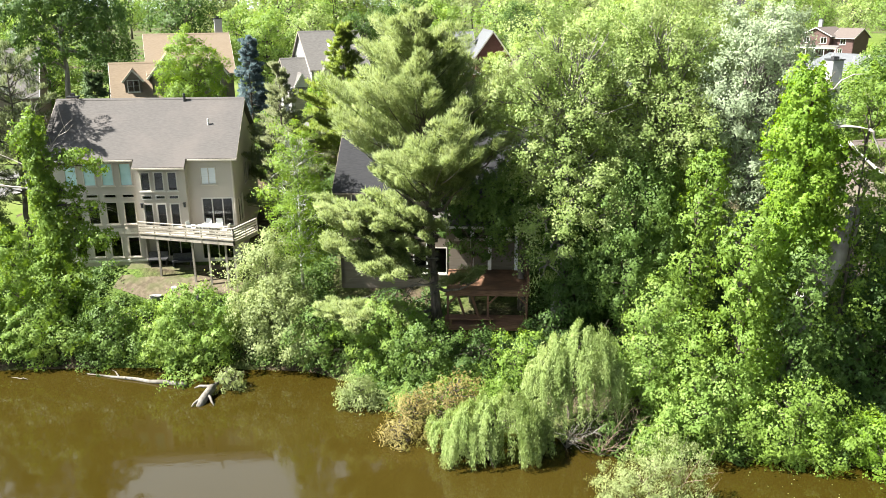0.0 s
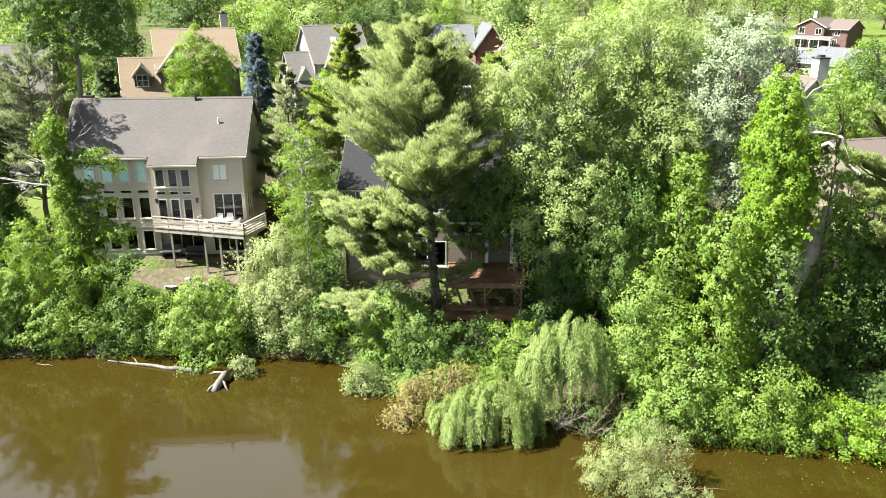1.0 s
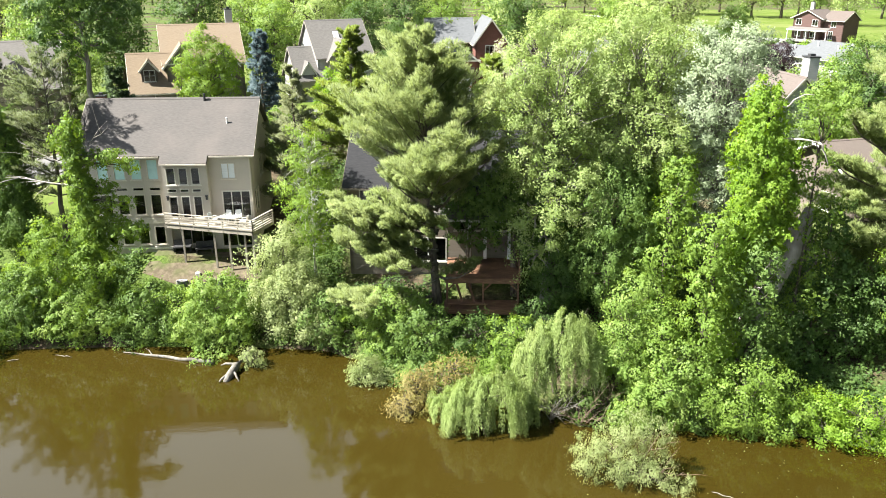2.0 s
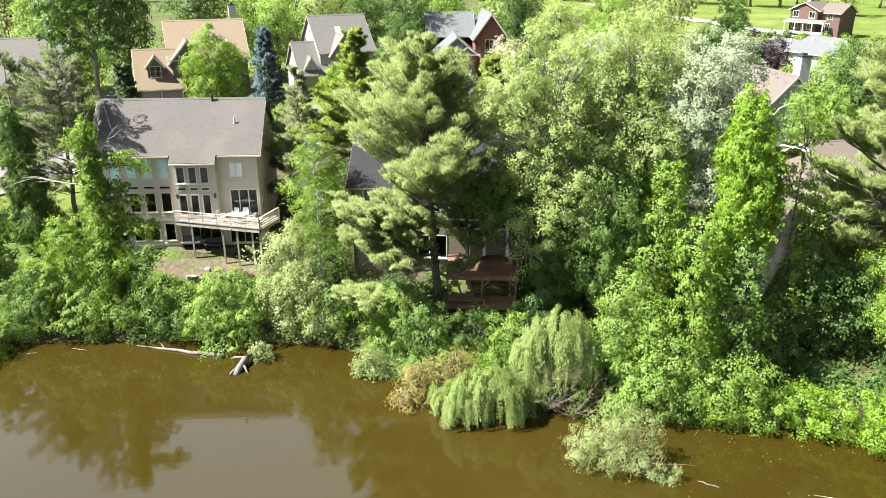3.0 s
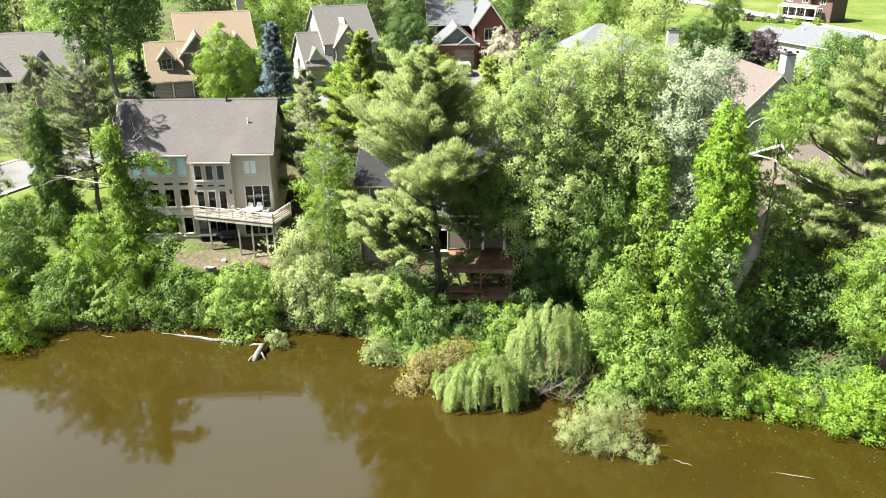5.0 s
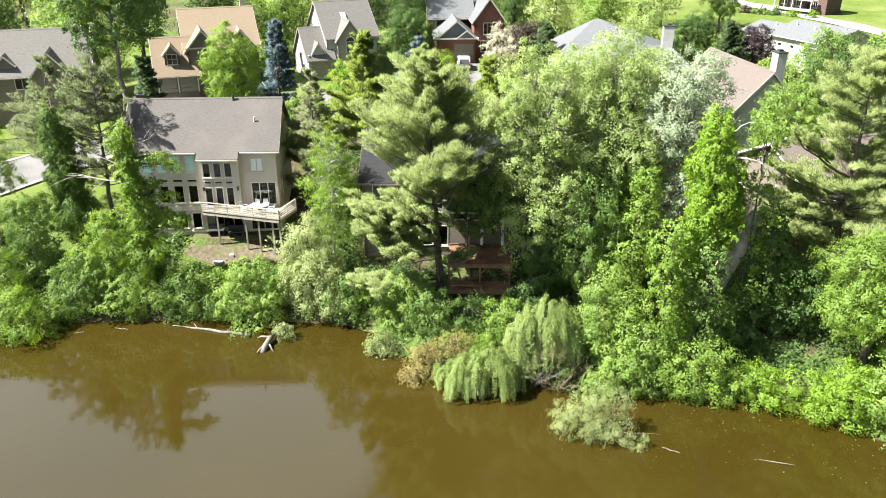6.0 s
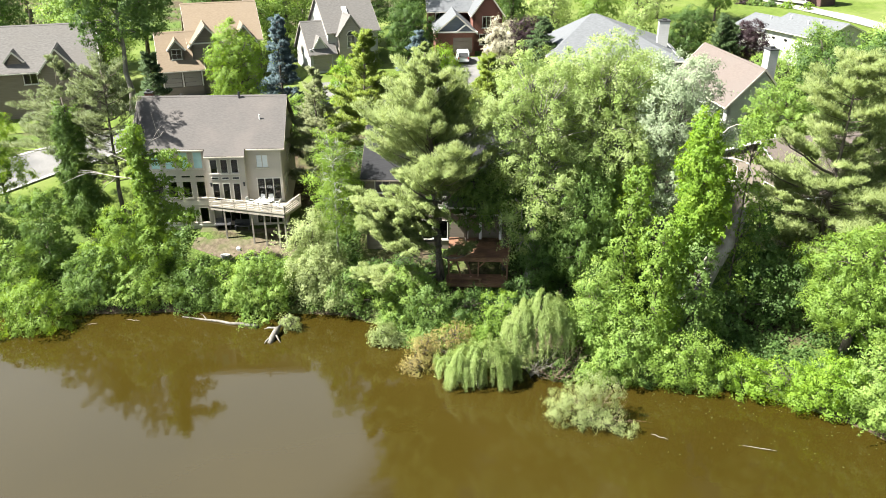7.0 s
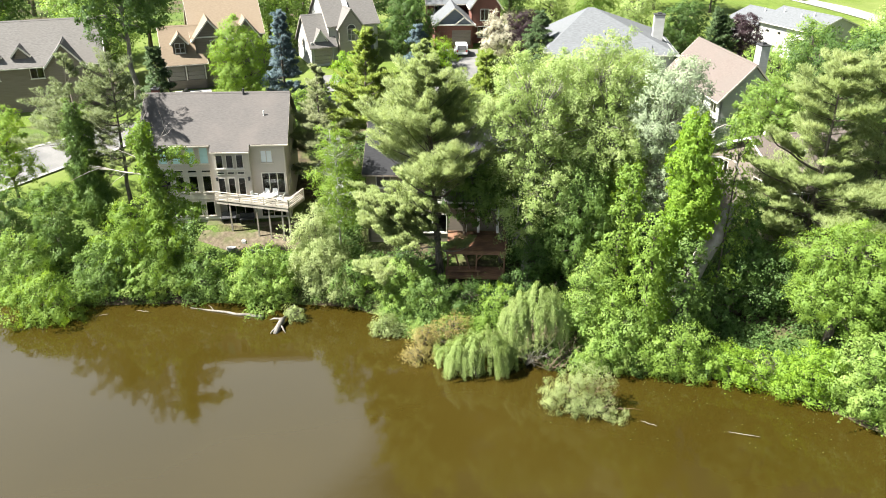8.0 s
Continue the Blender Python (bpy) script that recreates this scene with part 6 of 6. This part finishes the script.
pine("blue_spruce", -20.6, 84.0, 11.2, 2.9, 0.6, NEEDLE_BLUE, "dark blue spruce beside the tan house", 37, 0.42, (0, 0), 90, 0.3, lambda t: (1 - t) * 0.95 + 0.08, 0.0, droop=0.12, width=0.1)
pine("blue_spruce", -34.8, 78.0, 8.6, 2.4, 0.5, NEEDLE_DARK, "grey-green spruce beside the garage", 38, 0.42, (0, 0), 90, 0.3, lambda t: (1 - t) * 0.95 + 0.08, 0.0, droop=0.12, width=0.1)
pine("blue_spruce", -3.4, 97.0, 6.4, 2.4, 0.4, NEEDLE_BLUE, "small grey-blue spruce by the street", 39, 0.45, (0, 0), 90, 0.3, lambda t: (1 - t) * 0.95 + 0.08, 0.0, droop=0.12, width=0.1)
broadleaf("tree", -5.0, 101.5, 0.3, 6.5, auto_lobes(7, 6.5, 0.6, 9.4, 12, 53, 0.3), LEAF_DARK_AND_SHADE, "dark green leafy tree by the street")
broadleaf("tree", 0.2, 97.5, 0.15, 3, auto_lobes(4, 4, 0.3, 4.2, 8, 54, 0.3), LEAF_BRIGHT, "small bright green tree by the drive")
broadleaf("tree", 8.4, 101.0, 0.2, 4.5, auto_lobes(5, 5, 0.4, 7.0, 10, 55, 0.3), LEAF_CREAM, "cream-blossomed tree by the brick house")
broadleaf("tree", 12.0, 99.0, 0.2, 5, auto_lobes(5.5, 5, 0.4, 7.4, 10, 56, 0.3), LEAF_PURPLE, "purple-leaved tree by the brick house")
pine("spruce", 13.8, 95.0, 8.6, 3.4, 0.4, NEEDLE_DARK, "dark green spruce by the street", 40, 0.45, (0, 0), 90, 0.3, lambda t: (1 - t) * 0.95 + 0.08, 0.0, droop=0.12, width=0.1)
broadleaf("tree", 36.0, 102.0, 0.25, 6, auto_lobes(7.5, 6.5, 0.4, 8.0, 12, 57, 0.3), LEAF_DARK_AND_SHADE, "dark rounded tree beside pale roofs")
broadleaf("tree", 50.0, 132.0, 0.25, 5, auto_lobes(6.0, 6, 2.0, 8.6, 11, 59, 0.4), LEAF_DEEP_AND_SHADE, "lone round green tree on a sunlit lawn")
for x, h in ((40.0, 8.2), (41.5, 7.0)):
    pine("cedar", x, 99.0, h, 1.25, 0.2, NEEDLE_DARK, "dark slim columnar cedar on a lawn", int(41 + h), 0.35, (0, 0), 90, 0.3, lambda t: min(1, 1.6 * (1 - t)) + 0.1, 0.6, width=0.1, group="columnar cedars")
for x, y, w, m in ((61.5, 150.5, 2.6, LEAF_PURPLE), (64.0, 149.0, 3.4, LEAF_DEEP_AND_SHADE), (66.4, 147.2, 2.2, LEAF_DARK_AND_SHADE), (69.0, 145.5, 2.6, LEAF_BRIGHT), (72.0, 143.2, 2.4, LEAF_BRIGHT)):
    shrub("hedge", x, y, w, 1.8, 1.5, m, "clipped low hedge before the brown house", int(x), 0.2, clump=0.3, group="hedges before the brown house")
broadleaf("tree", 44.6, 100.5, 0.2, 4.5, auto_lobes(6, 6, 0.3, 7.0, 10, 58, 0.3), LEAF_PURPLE, "purple-leaved round tree before the ranch house")


# ---- low growth over the whole bank ----
def undergrowth(name, x0, x1, d0, d1, count, material, label, leaf=0.2, keep=None):
    """A carpet of leafy sprays on the ground, in patches."""
    x = rng.uniform(x0, x1, count)
    d = rng.uniform(d0, d1, count)
    y = shore(x) + d
    patchy = np.sin(x * 0.9 + 1.3) * np.sin(y * 0.8) + 0.6 * np.sin(x * 2.3 - y * 1.7)
    ok = patchy > -0.7
    if keep:
        ok &= keep(x, y)
    x, y, patchy = x[ok], y[ok], patchy[ok]
    z = np.maximum(rise(x, y), 0.0) + rng.uniform(0.05, 0.55, len(x)) * (1 + 0.5 * patchy)
    c = np.stack([x, y, z], -1)
    n, per = len(c), 18
    off = rng.normal(size=(n, per, 3)) * (0.3, 0.3, 0.13)
    nrm = np.array((-0.1, -0.35, 1.0)) + rng.normal(scale=0.45, size=(n * per, 3))
    ob = part(name, leaf_mesh(name, (c[:, None] + off).reshape(-1, 3), nrm, leaf, 0.65, 0.3), material, None, label)
    return tagged(ob, "", "undergrowth", "", "stuff")


def off_yard(x, y):
    """Not on the bare yard, the street and lawns nor inside the houses near the lake."""
    return ~((x < -27) & (y > 52.5)) & ~((x > -24.5) & (x < -13) & (y > 50.6) & (y < 66)) & ~((x > -30) & (x < -14) & (y > 54)) & ~((x > -8) & (x < 7.5) & (y > 50)) & ~((x > 0) & (x < 6) & (y > 45) & (y < 51)) & ~((x > 26) & (y > 50))


# deeper leaf colour gives this carpet the shade between the shrubs
undergrowth("undergrowth", -52, 0, 0.0, 9, 5200, LEAF_DEEP_AND_SHADE, "low green undergrowth along the bank", keep=off_yard)
undergrowth("undergrowth", 0, 44, 0.6, 4.5, 3600, LEAF_VINE, "low green undergrowth along the bank", keep=lambda x, y: off_yard(x, y) & ~((x > 4) & (x < 12)) & ~((x > 20) & (y > shore(x) + 2.0)))
# these two carry the trees' shade in their darker leaf colour
undergrowth("undergrowth", 20, 44, 1.5, 8.0, 600, LEAF_DARK_AND_SHADE, "undergrowth with tree shade painted into its leaves", keep=off_yard)
undergrowth("undergrowth", -50, 46, 4, 26, 9000, LEAF_DARK_AND_SHADE, "undergrowth with tree shade painted into its leaves", 0.24, off_yard)


# ---- more trees between and beyond the houses ----
def wood_tree(name, w, h, seed, material, label, clump, leaf, cover):
    return broadleaf(name, 0, 0, 0.3, h * 0.75, auto_lobes(w, w, h * 0.16, h, 9, seed, 0.45), material, label, base=0.0, clump=clump, leaf=leaf, cover=cover, spray=True)


YARD = [wood_tree("yard_tree", 9, 13, 71, LEAF_BUSH, "broad green tree among the houses", 0.7, 0.28, 0.85), wood_tree("yard_tree", 9, 14, 72, LEAF_DARK_AND_SHADE, "tall dark green tree among the houses", 0.7, 0.28, 0.85),
        wood_tree("yard_tree", 8, 11, 73, LEAF_MAPLE, "light green tree among the houses", 0.7, 0.28, 0.85)]
WOOD = [wood_tree("wood_tree", 10, 14, 74, LEAF_BUSH, "broad green tree in the far woods", 1.0, 0.42, 0.55), wood_tree("wood_tree", 10, 15, 75, LEAF_PALE, "tall pale green tree in the far woods", 1.0, 0.42, 0.55),
        wood_tree("wood_tree", 9, 12, 76, LEAF_MAPLE, "light green tree in the far woods", 1.0, 0.42, 0.55)]


def plant(ob, x, y, s, turn):
    ob.matrix_world = pose(x, y, ground(x, y) - 0.1, 0, 0, turn) @ Matrix.Scale(s, 4)


for ob, (x, y, s) in zip(YARD + WOOD, ((-52, 100, 1.05), (-34, 105, 1.15), (-60, 64, 0.7), (10, 150, 1), (-30, 150, 1), (-80, 140, 1))):
    plant(ob, x, y, s, 0)
near_spots = [(-46, 108, 1.1, 1), (-28, 113, 1.0, 0), (-24, 108, 0.95, 0), (-19, 116, 1.1, 2), (-12, 114, 0.85, 1), (-6, 118, 1.0, 1), (0, 124, 1.0, 0), (12, 122, 0.9, 1), (18, 116, 0.95, 2), (25, 115, 0.9, 0), (31, 112, 0.9, 2),
              (-62, 88, 1.0, 0), (-66, 104, 1.1, 1), (-72, 80, 1.0, 2), (-46, 92, 0.8, 0), (62, 80, 1.0, 0), (54, 78, 0.95, 0), (47, 68, 1.0, 1), (54, 62, 1.1, 1), (45, 58, 0.85, 0), (25, 66, 0.7, 0), (-28.5, 94, 0.5, 0), (60, 48, 1.0, 0), (48, 42, 1.0, 1),
              (64, 96, 0.9, 2), (1.5, 72, 0.55, 0), (-5, 74, 0.6, 2), (8, 76, 0.6, 2), (12, 68, 0.75, 0), (-15.5, 70, 0.5, 0), (40, 78, 0.7, 0), (44, 75, 0.85, 1), (50, 70, 0.9, 1), (49, 88, 0.75, 0)]
g = np.random.default_rng(5)
far_spots = []
for i in range(90):
    far = g.uniform(0, 1) ** 1.5
    y = 128 + far * 330
    x = g.uniform(-1, 1) * (y + 20) * 0.72
    if 40 < x < 120 and y < 190:
        continue
    far_spots.append((x, y, g.uniform(0.85, 1.35), int(g.integers(0, 3))))
far_spots += [(40 + i * 9 + g.uniform(-3, 3), 205 + g.uniform(0, 50), g.uniform(1.0, 1.4), i % 3) for i in range(14)]
far_spots += [(-130 + i * 14 + g.uniform(-5, 5), 330 + g.uniform(0, 120), 1.5, i % 3) for i in range(28)]
for grade, spots in ((YARD, near_spots), (WOOD, far_spots)):
    for x, y, s, k in spots:
        copy_thing(grade[k], pose(x, y, ground(x, y) - 0.15, 0, 0, g.uniform(0, 360)) @ Matrix.Scale(s / grade[k].scale[0], 4))


# ---- fallen wood and dead growth at the waterline ----
def dead_tree(name, m, runs, r, material, label, category="dead tree", seed=1):
    root = thing(name, m, label, category)
    for i, (a, b2, forks) in enumerate(runs):
        shape, twigs = bare_branch(np.array(a, float), np.array(b2, float), r * (1 if i == 0 else 0.6), forks, seed + i)
        limb = part("stem" if i == 0 else "branch", shape, material, root, "", True)
        for t in twigs:
            part("twig", t, material, limb, "", True)
    return root


log = thing("log", pose(-19.5, 44.1, 0.04, 0, 0, -12.3), "long grey driftwood log afloat in the lake", "log")
part("stem", Buf().tube(bent((-3.7, 0.1, 0.02), (3.5, -0.05, 0.08), 0.02, 9, 0.025), [0.03, 0.05, 0.08, 0.1, 0.12, 0.13, 0.14, 0.16, 0.17], 8), BARK_PALE, log, "", True)
part("branch", Buf().tube([(-1.4, 0.1, 0.06), (-1.9, 0.5, 0.18), (-2.2, 0.6, 0.22)], [0.05, 0.035, 0.01], 5), BARK_PALE, log)
stump = thing("driftwood", pose(-14.2, 42.2, 0.0, 0, 0, 8), "broken driftwood stump with roots in the water", "driftwood")
part("stem", Buf().tube([(0.6, 1.9, 0.3), (0.4, 1.1, 0.42), (0.0, 0.2, 0.4), (-0.5, -1.0, 0.1), (-0.6, -1.3, -0.1)], [0.2, 0.24, 0.26, 0.28, 0.2], 8), BARK_PALE, stump, "", True)
for a, b2, r in (((0.1, 0.3, 0.45), (-1.1, 0.5, 0.3), 0.12), ((-0.2, -0.5, 0.3), (0.3, -1.4, 0.0), 0.1), ((0.4, 1.2, 0.45), (1.0, 1.7, 1.0), 0.07), ((-0.5, -0.9, 0.2), (-1.0, -1.4, 0.05), 0.1)):
    part("root", Buf().tube(bent(a, b2, -0.05, 4, 0.03), [r, r * 0.9, r * 0.7, r * 0.35], 6), BARK_PALE, stump, "", True)
shrub("shrub", -13.3, 43.2, 1.9, 1.6, 1.0, LEAF_PALE, "small pale bush growing on the driftwood", 81, 0.1, base=0.15, clump=0.22)

for i, (x, y, ln, rot) in enumerate(((14.7, 28.8, 1.2, -35), (21.2, 27.6, 2.2, -18), (-27.2, 44.4, 1.4, -20), (-30.5, 43.8, 0.8, 10))):
    tw = thing("twig", pose(x, y, 0.02, 0, 0, rot), "thin pale twig afloat in the lake", "twig", "floating twigs")
    part("stem", Buf().tube(bent((-ln / 2, 0, 0), (ln / 2, 0.05, 0.05), 0, 5, 0.03), [0.015, 0.03, 0.035, 0.03, 0.01], 5), BARK_PALE, tw)

# grey-green drowned bush
dead_tree("drowned_bush", pose(10.6, 30.4, -0.15), [((0, 0, 0), (-1.8, -0.4, 2.6), 5), ((0.2, 0, 0), (1.6, -1.4, 1.4), 5), ((0, 0, 0), (2.0, 0.8, 3.2), 6), ((0, 0, 0), (0.4, -0.6, 2.8), 5), ((0.4, 0, 0), (2.6, -0.9, 0.7), 5)], 0.07, WOOD_DEAD, "half-dead bush drooping into the lake", "shrub", 90)
shrub("shrub", 9.9, 30.7, 4.4, 3.4, 3.2, LEAF_PALE, "grey-green drooping bush in the shallows", 82, 0.10, base=-0.2, clump=0.32, gap=1.9, cover=0.7, width=0.36, droop=0.9, spray=True, hang=1.6, lobes=[(-1.2, -0.1, 2.1, 1.1, 0.9, 0.8), (0.1, 0.2, 2.7, 1.0, 0.9, 0.8), (1.2, -0.6, 1.2, 1.0, 0.8, 0.7), (-0.3, -0.7, 1.3, 1.1, 0.8, 0.8), (1.9, 0.4, 2.3, 0.6, 0.6, 0.8), (2.4, -1.2, 0.5, 0.8, 0.6, 0.5), (-2.0, 0, 1.1, 0.7, 0.7, 0.7)])
# brown tangle between the willows
for i, (x, y, s) in enumerate(((8.2, 35.4, 1.0), (6.6, 36.2, 0.9), (9.4, 36.6, 0.9), (0.6, 39.0, 0.8), (-0.8, 40.0, 0.7), (13.8, 39.4, 0.9))):
    g2 = np.random.default_rng(100 + i)
    runs = [((0, 0, 0), (g2.uniform(-2, 2) * s, g2.uniform(-1.6, 0.6) * s, g2.uniform(0.3, 1.9) * s), 7) for _ in range(7)]
    dead_tree("brushwood", pose(x, y, max(ground(x, y), 0) - 0.05), runs, 0.06, WOOD_DEAD if i != 1 else BARK_PALE, "tangle of bare brown branches at the shore", "brushwood", 110 + i * 9)

# bare white limbs of the ivied trees
dead_tree("dead_limb", pose(-26.4, 49.2, ground(-26.4, 49.2)), [((0.1, 0, 9.2), (-5.4, 0.4, 9.9), 5), ((0, 0, 10.4), (-3.8, 0.3, 12.2), 5), ((0, 0, 11.0), (2.6, 0.4, 13.6), 5), ((0, 0, 8.6), (3.6, 0.3, 8.9), 4), ((0, 0, 7.2), (4.0, 0.3, 8.3), 4), ((0, 0, 12.4), (0.6, 0.2, 15.0), 3)], 0.08, BARK_BLEACHED, "bare pale limbs standing out of the vines", "dead branch", 130)
dead_tree("dead_limb", pose(19.5, 39.0, 0), [((-0.4, 0.8, 16.4), (1.7, -1.0, 16.8), 0), ((1.65, -1.0, 16.8), (2.4, -1.0, 15.4), 0), ((-0.6, 0.6, 18.0), (1.0, -1.0, 19.5), 1)], 0.13, BARK_BLEACHED, "bare pale limb standing out of the vines", "dead branch", 140)
trunk = thing("bare_trunk", pose(19.2, 41.0, ground(19.2, 41.0) - 0.2), "broad pale leaning trunk of a dead tree", "dead tree")
part("stem", Buf().tube([(-0.3, 0, 0), (0.9, 0.05, 2.4), (1.75, 0, 5.2), (2.8, 0.1, 7.6), (3.5, 0.2, 9.4), (3.7, 0.3, 10.4)], [0.9, 0.8, 0.76, 0.7, 0.5, 0.25], 14), BARK_BLEACHED, trunk, "", True)




# ---- vehicles ----
def car(m, paint, label, van=False):
    root = thing("car", m, label, "car")
    h = 1.75 if van else 1.45
    side = [(-2.2, 0.35), (2.2, 0.35), (2.25, 0.8), (1.5, 0.95), (0.75, h - 0.05), (-1.7, h), (-2.15, 0.95)]
    body = Buf().prism([(x, -0.88, z) for x, z in side], (0, 1.76, 0))
    bm = bmesh.new()
    me = body.mesh("body")
    bm.from_mesh(me)
    bmesh.ops.bevel(bm, geom=bm.edges[:], offset=0.09, segments=2, affect="EDGES")
    bm.to_mesh(me)
    bm.free()
    b = part("body", me, paint, root)
    part("windscreen", Buf().prism([(1.40, -0.72, 1.02), (1.40, 0.72, 1.02), (0.82, 0.66, h - 0.14), (0.82, -0.66, h - 0.14)], (0.04, 0, 0.03)), DARK_METAL, b)
    part("rear_window", Buf().prism([(-2.15, -0.7, 1.05), (-2.15, 0.7, 1.05), (-1.78, 0.64, h - 0.12), (-1.78, -0.64, h - 0.12)], (-0.05, 0, 0.02)), DARK_METAL, b)
    for s in (-1, 1):
        part("side_window", Buf().prism([(-1.7, s * 0.885, 1.05), (1.1, s * 0.885, 1.05), (0.6, s * 0.885, h - 0.2), (-1.55, s * 0.885, h - 0.15)], (0, s * 0.012, 0)), DARK_METAL, b)
        part("tail_lamp", Buf().box(-2.27, -2.2, s * 0.72 - 0.1, s * 0.72 + 0.1, 0.75, 1.05), CAR_RED, b)
        part("headlight", Buf().box(2.2, 2.28, s * 0.66 - 0.16, s * 0.66 + 0.16, 0.62, 0.78), GLASS, b)
        for x in (-1.35, 1.4):
            w = part("wheel", Buf().tube([(x, s * 0.72, 0.33), (x, s * 0.9, 0.33)], [0.33, 0.33], 16), TYRE, root)
            part("rim", Buf().tube([(x, s * 0.9, 0.33), (x, s * 0.915, 0.33)], [0.2, 0.18], 12), WHITE_PAINT, w)
    return root


car(pose(3.0, 104.4, ground(3.0, 104.4) + 0.17, 0, 0, 92), CAR_WHITE, "white minivan parked before the brick garage", True)

# ---- small things near the lake house ----
for i, (x, y, s) in enumerate(((-20.6, 51.3, 0.45), (-18.6, 51.0, 0.35), (-17.4, 50.9, 0.5), (-19.5, 52.2, 0.3))):
    st = thing("stone", pose(x, y, ground(x, y) + 0.02, 0, 0, 40 * i), "pale garden stone on the bare earth", "stone", "garden stones")
    part("block", Buf().prism([(math.cos(k) * s * (1 + 0.2 * math.sin(3 * k + i)), math.sin(k) * s * 0.7, -0.1) for k in np.linspace(0, 2 * math.pi, 9, endpoint=False)], (0.03, 0.02, 0.1 + s * 0.5)), CONCRETE, st)
for x in (-21.4, -19.6):
    sw = thing("lounge_bench", pose(x, 54.75, ground(x, 54.75) + 0.03, 0, 0, 8), "dark grey outdoor lounge seat under the deck", "seat")
    part("seat", Buf().box(-0.7, 0.7, -0.3, 0.3, 0.35, 0.45), DARK_METAL, sw)
    part("backrest", Buf().box(-0.7, 0.7, 0.28, 0.36, 0.45, 0.9), DARK_METAL, sw)
    for lx in (-0.62, 0.62):
        part("leg", Buf().box(lx - 0.04, lx + 0.04, -0.28, 0.3, 0, 0.35), DARK_METAL, sw)


# ---- dead lower limbs of the great pine ----
dead_tree("dead_limb", pose(-0.4, 46.2, 2.9), [((0, -0.2, 3.0), (-3.6, -1.2, 2.6), 5), ((0, -0.2, 3.8), (-2.6, -1.6, 2.2), 5), ((0, -0.2, 2.4), (-2.8, -2.2, 1.2), 4), ((0.1, -0.1, 4.6), (-4.2, -0.8, 4.2), 5)], 0.06, BARK_PALE, "bare grey lower limbs on the pine trunk", "dead branch", 150)

shrub("shrub", -11.4, 80.5, 1.5, 1.5, 1.9, LEAF_CREAM, "small white-flowering bush on a lawn", 83, 0.16, clump=0.3)


# ---- petals and scum afloat near the shore ----
n = 170
px_, py_ = rng.uniform(7, 30, n), 0
py_ = shore(px_) - 0.3 - rng.uniform(0, 1, n) ** 1.8 * 7.5
fleck = np.stack([px_, py_, np.full(n, 0.012)], -1)
flecks = part("floating_leaves", leaf_mesh("floating_leaves", fleck, np.array((0, 0, 1.0)) + rng.normal(scale=0.05, size=(n, 3)), 0.08, 0.7, 0.0), LEAF_PALE, None, "small pale leaves afloat along the shore")
tagged(flecks, "", "leaves", "", "stuff")
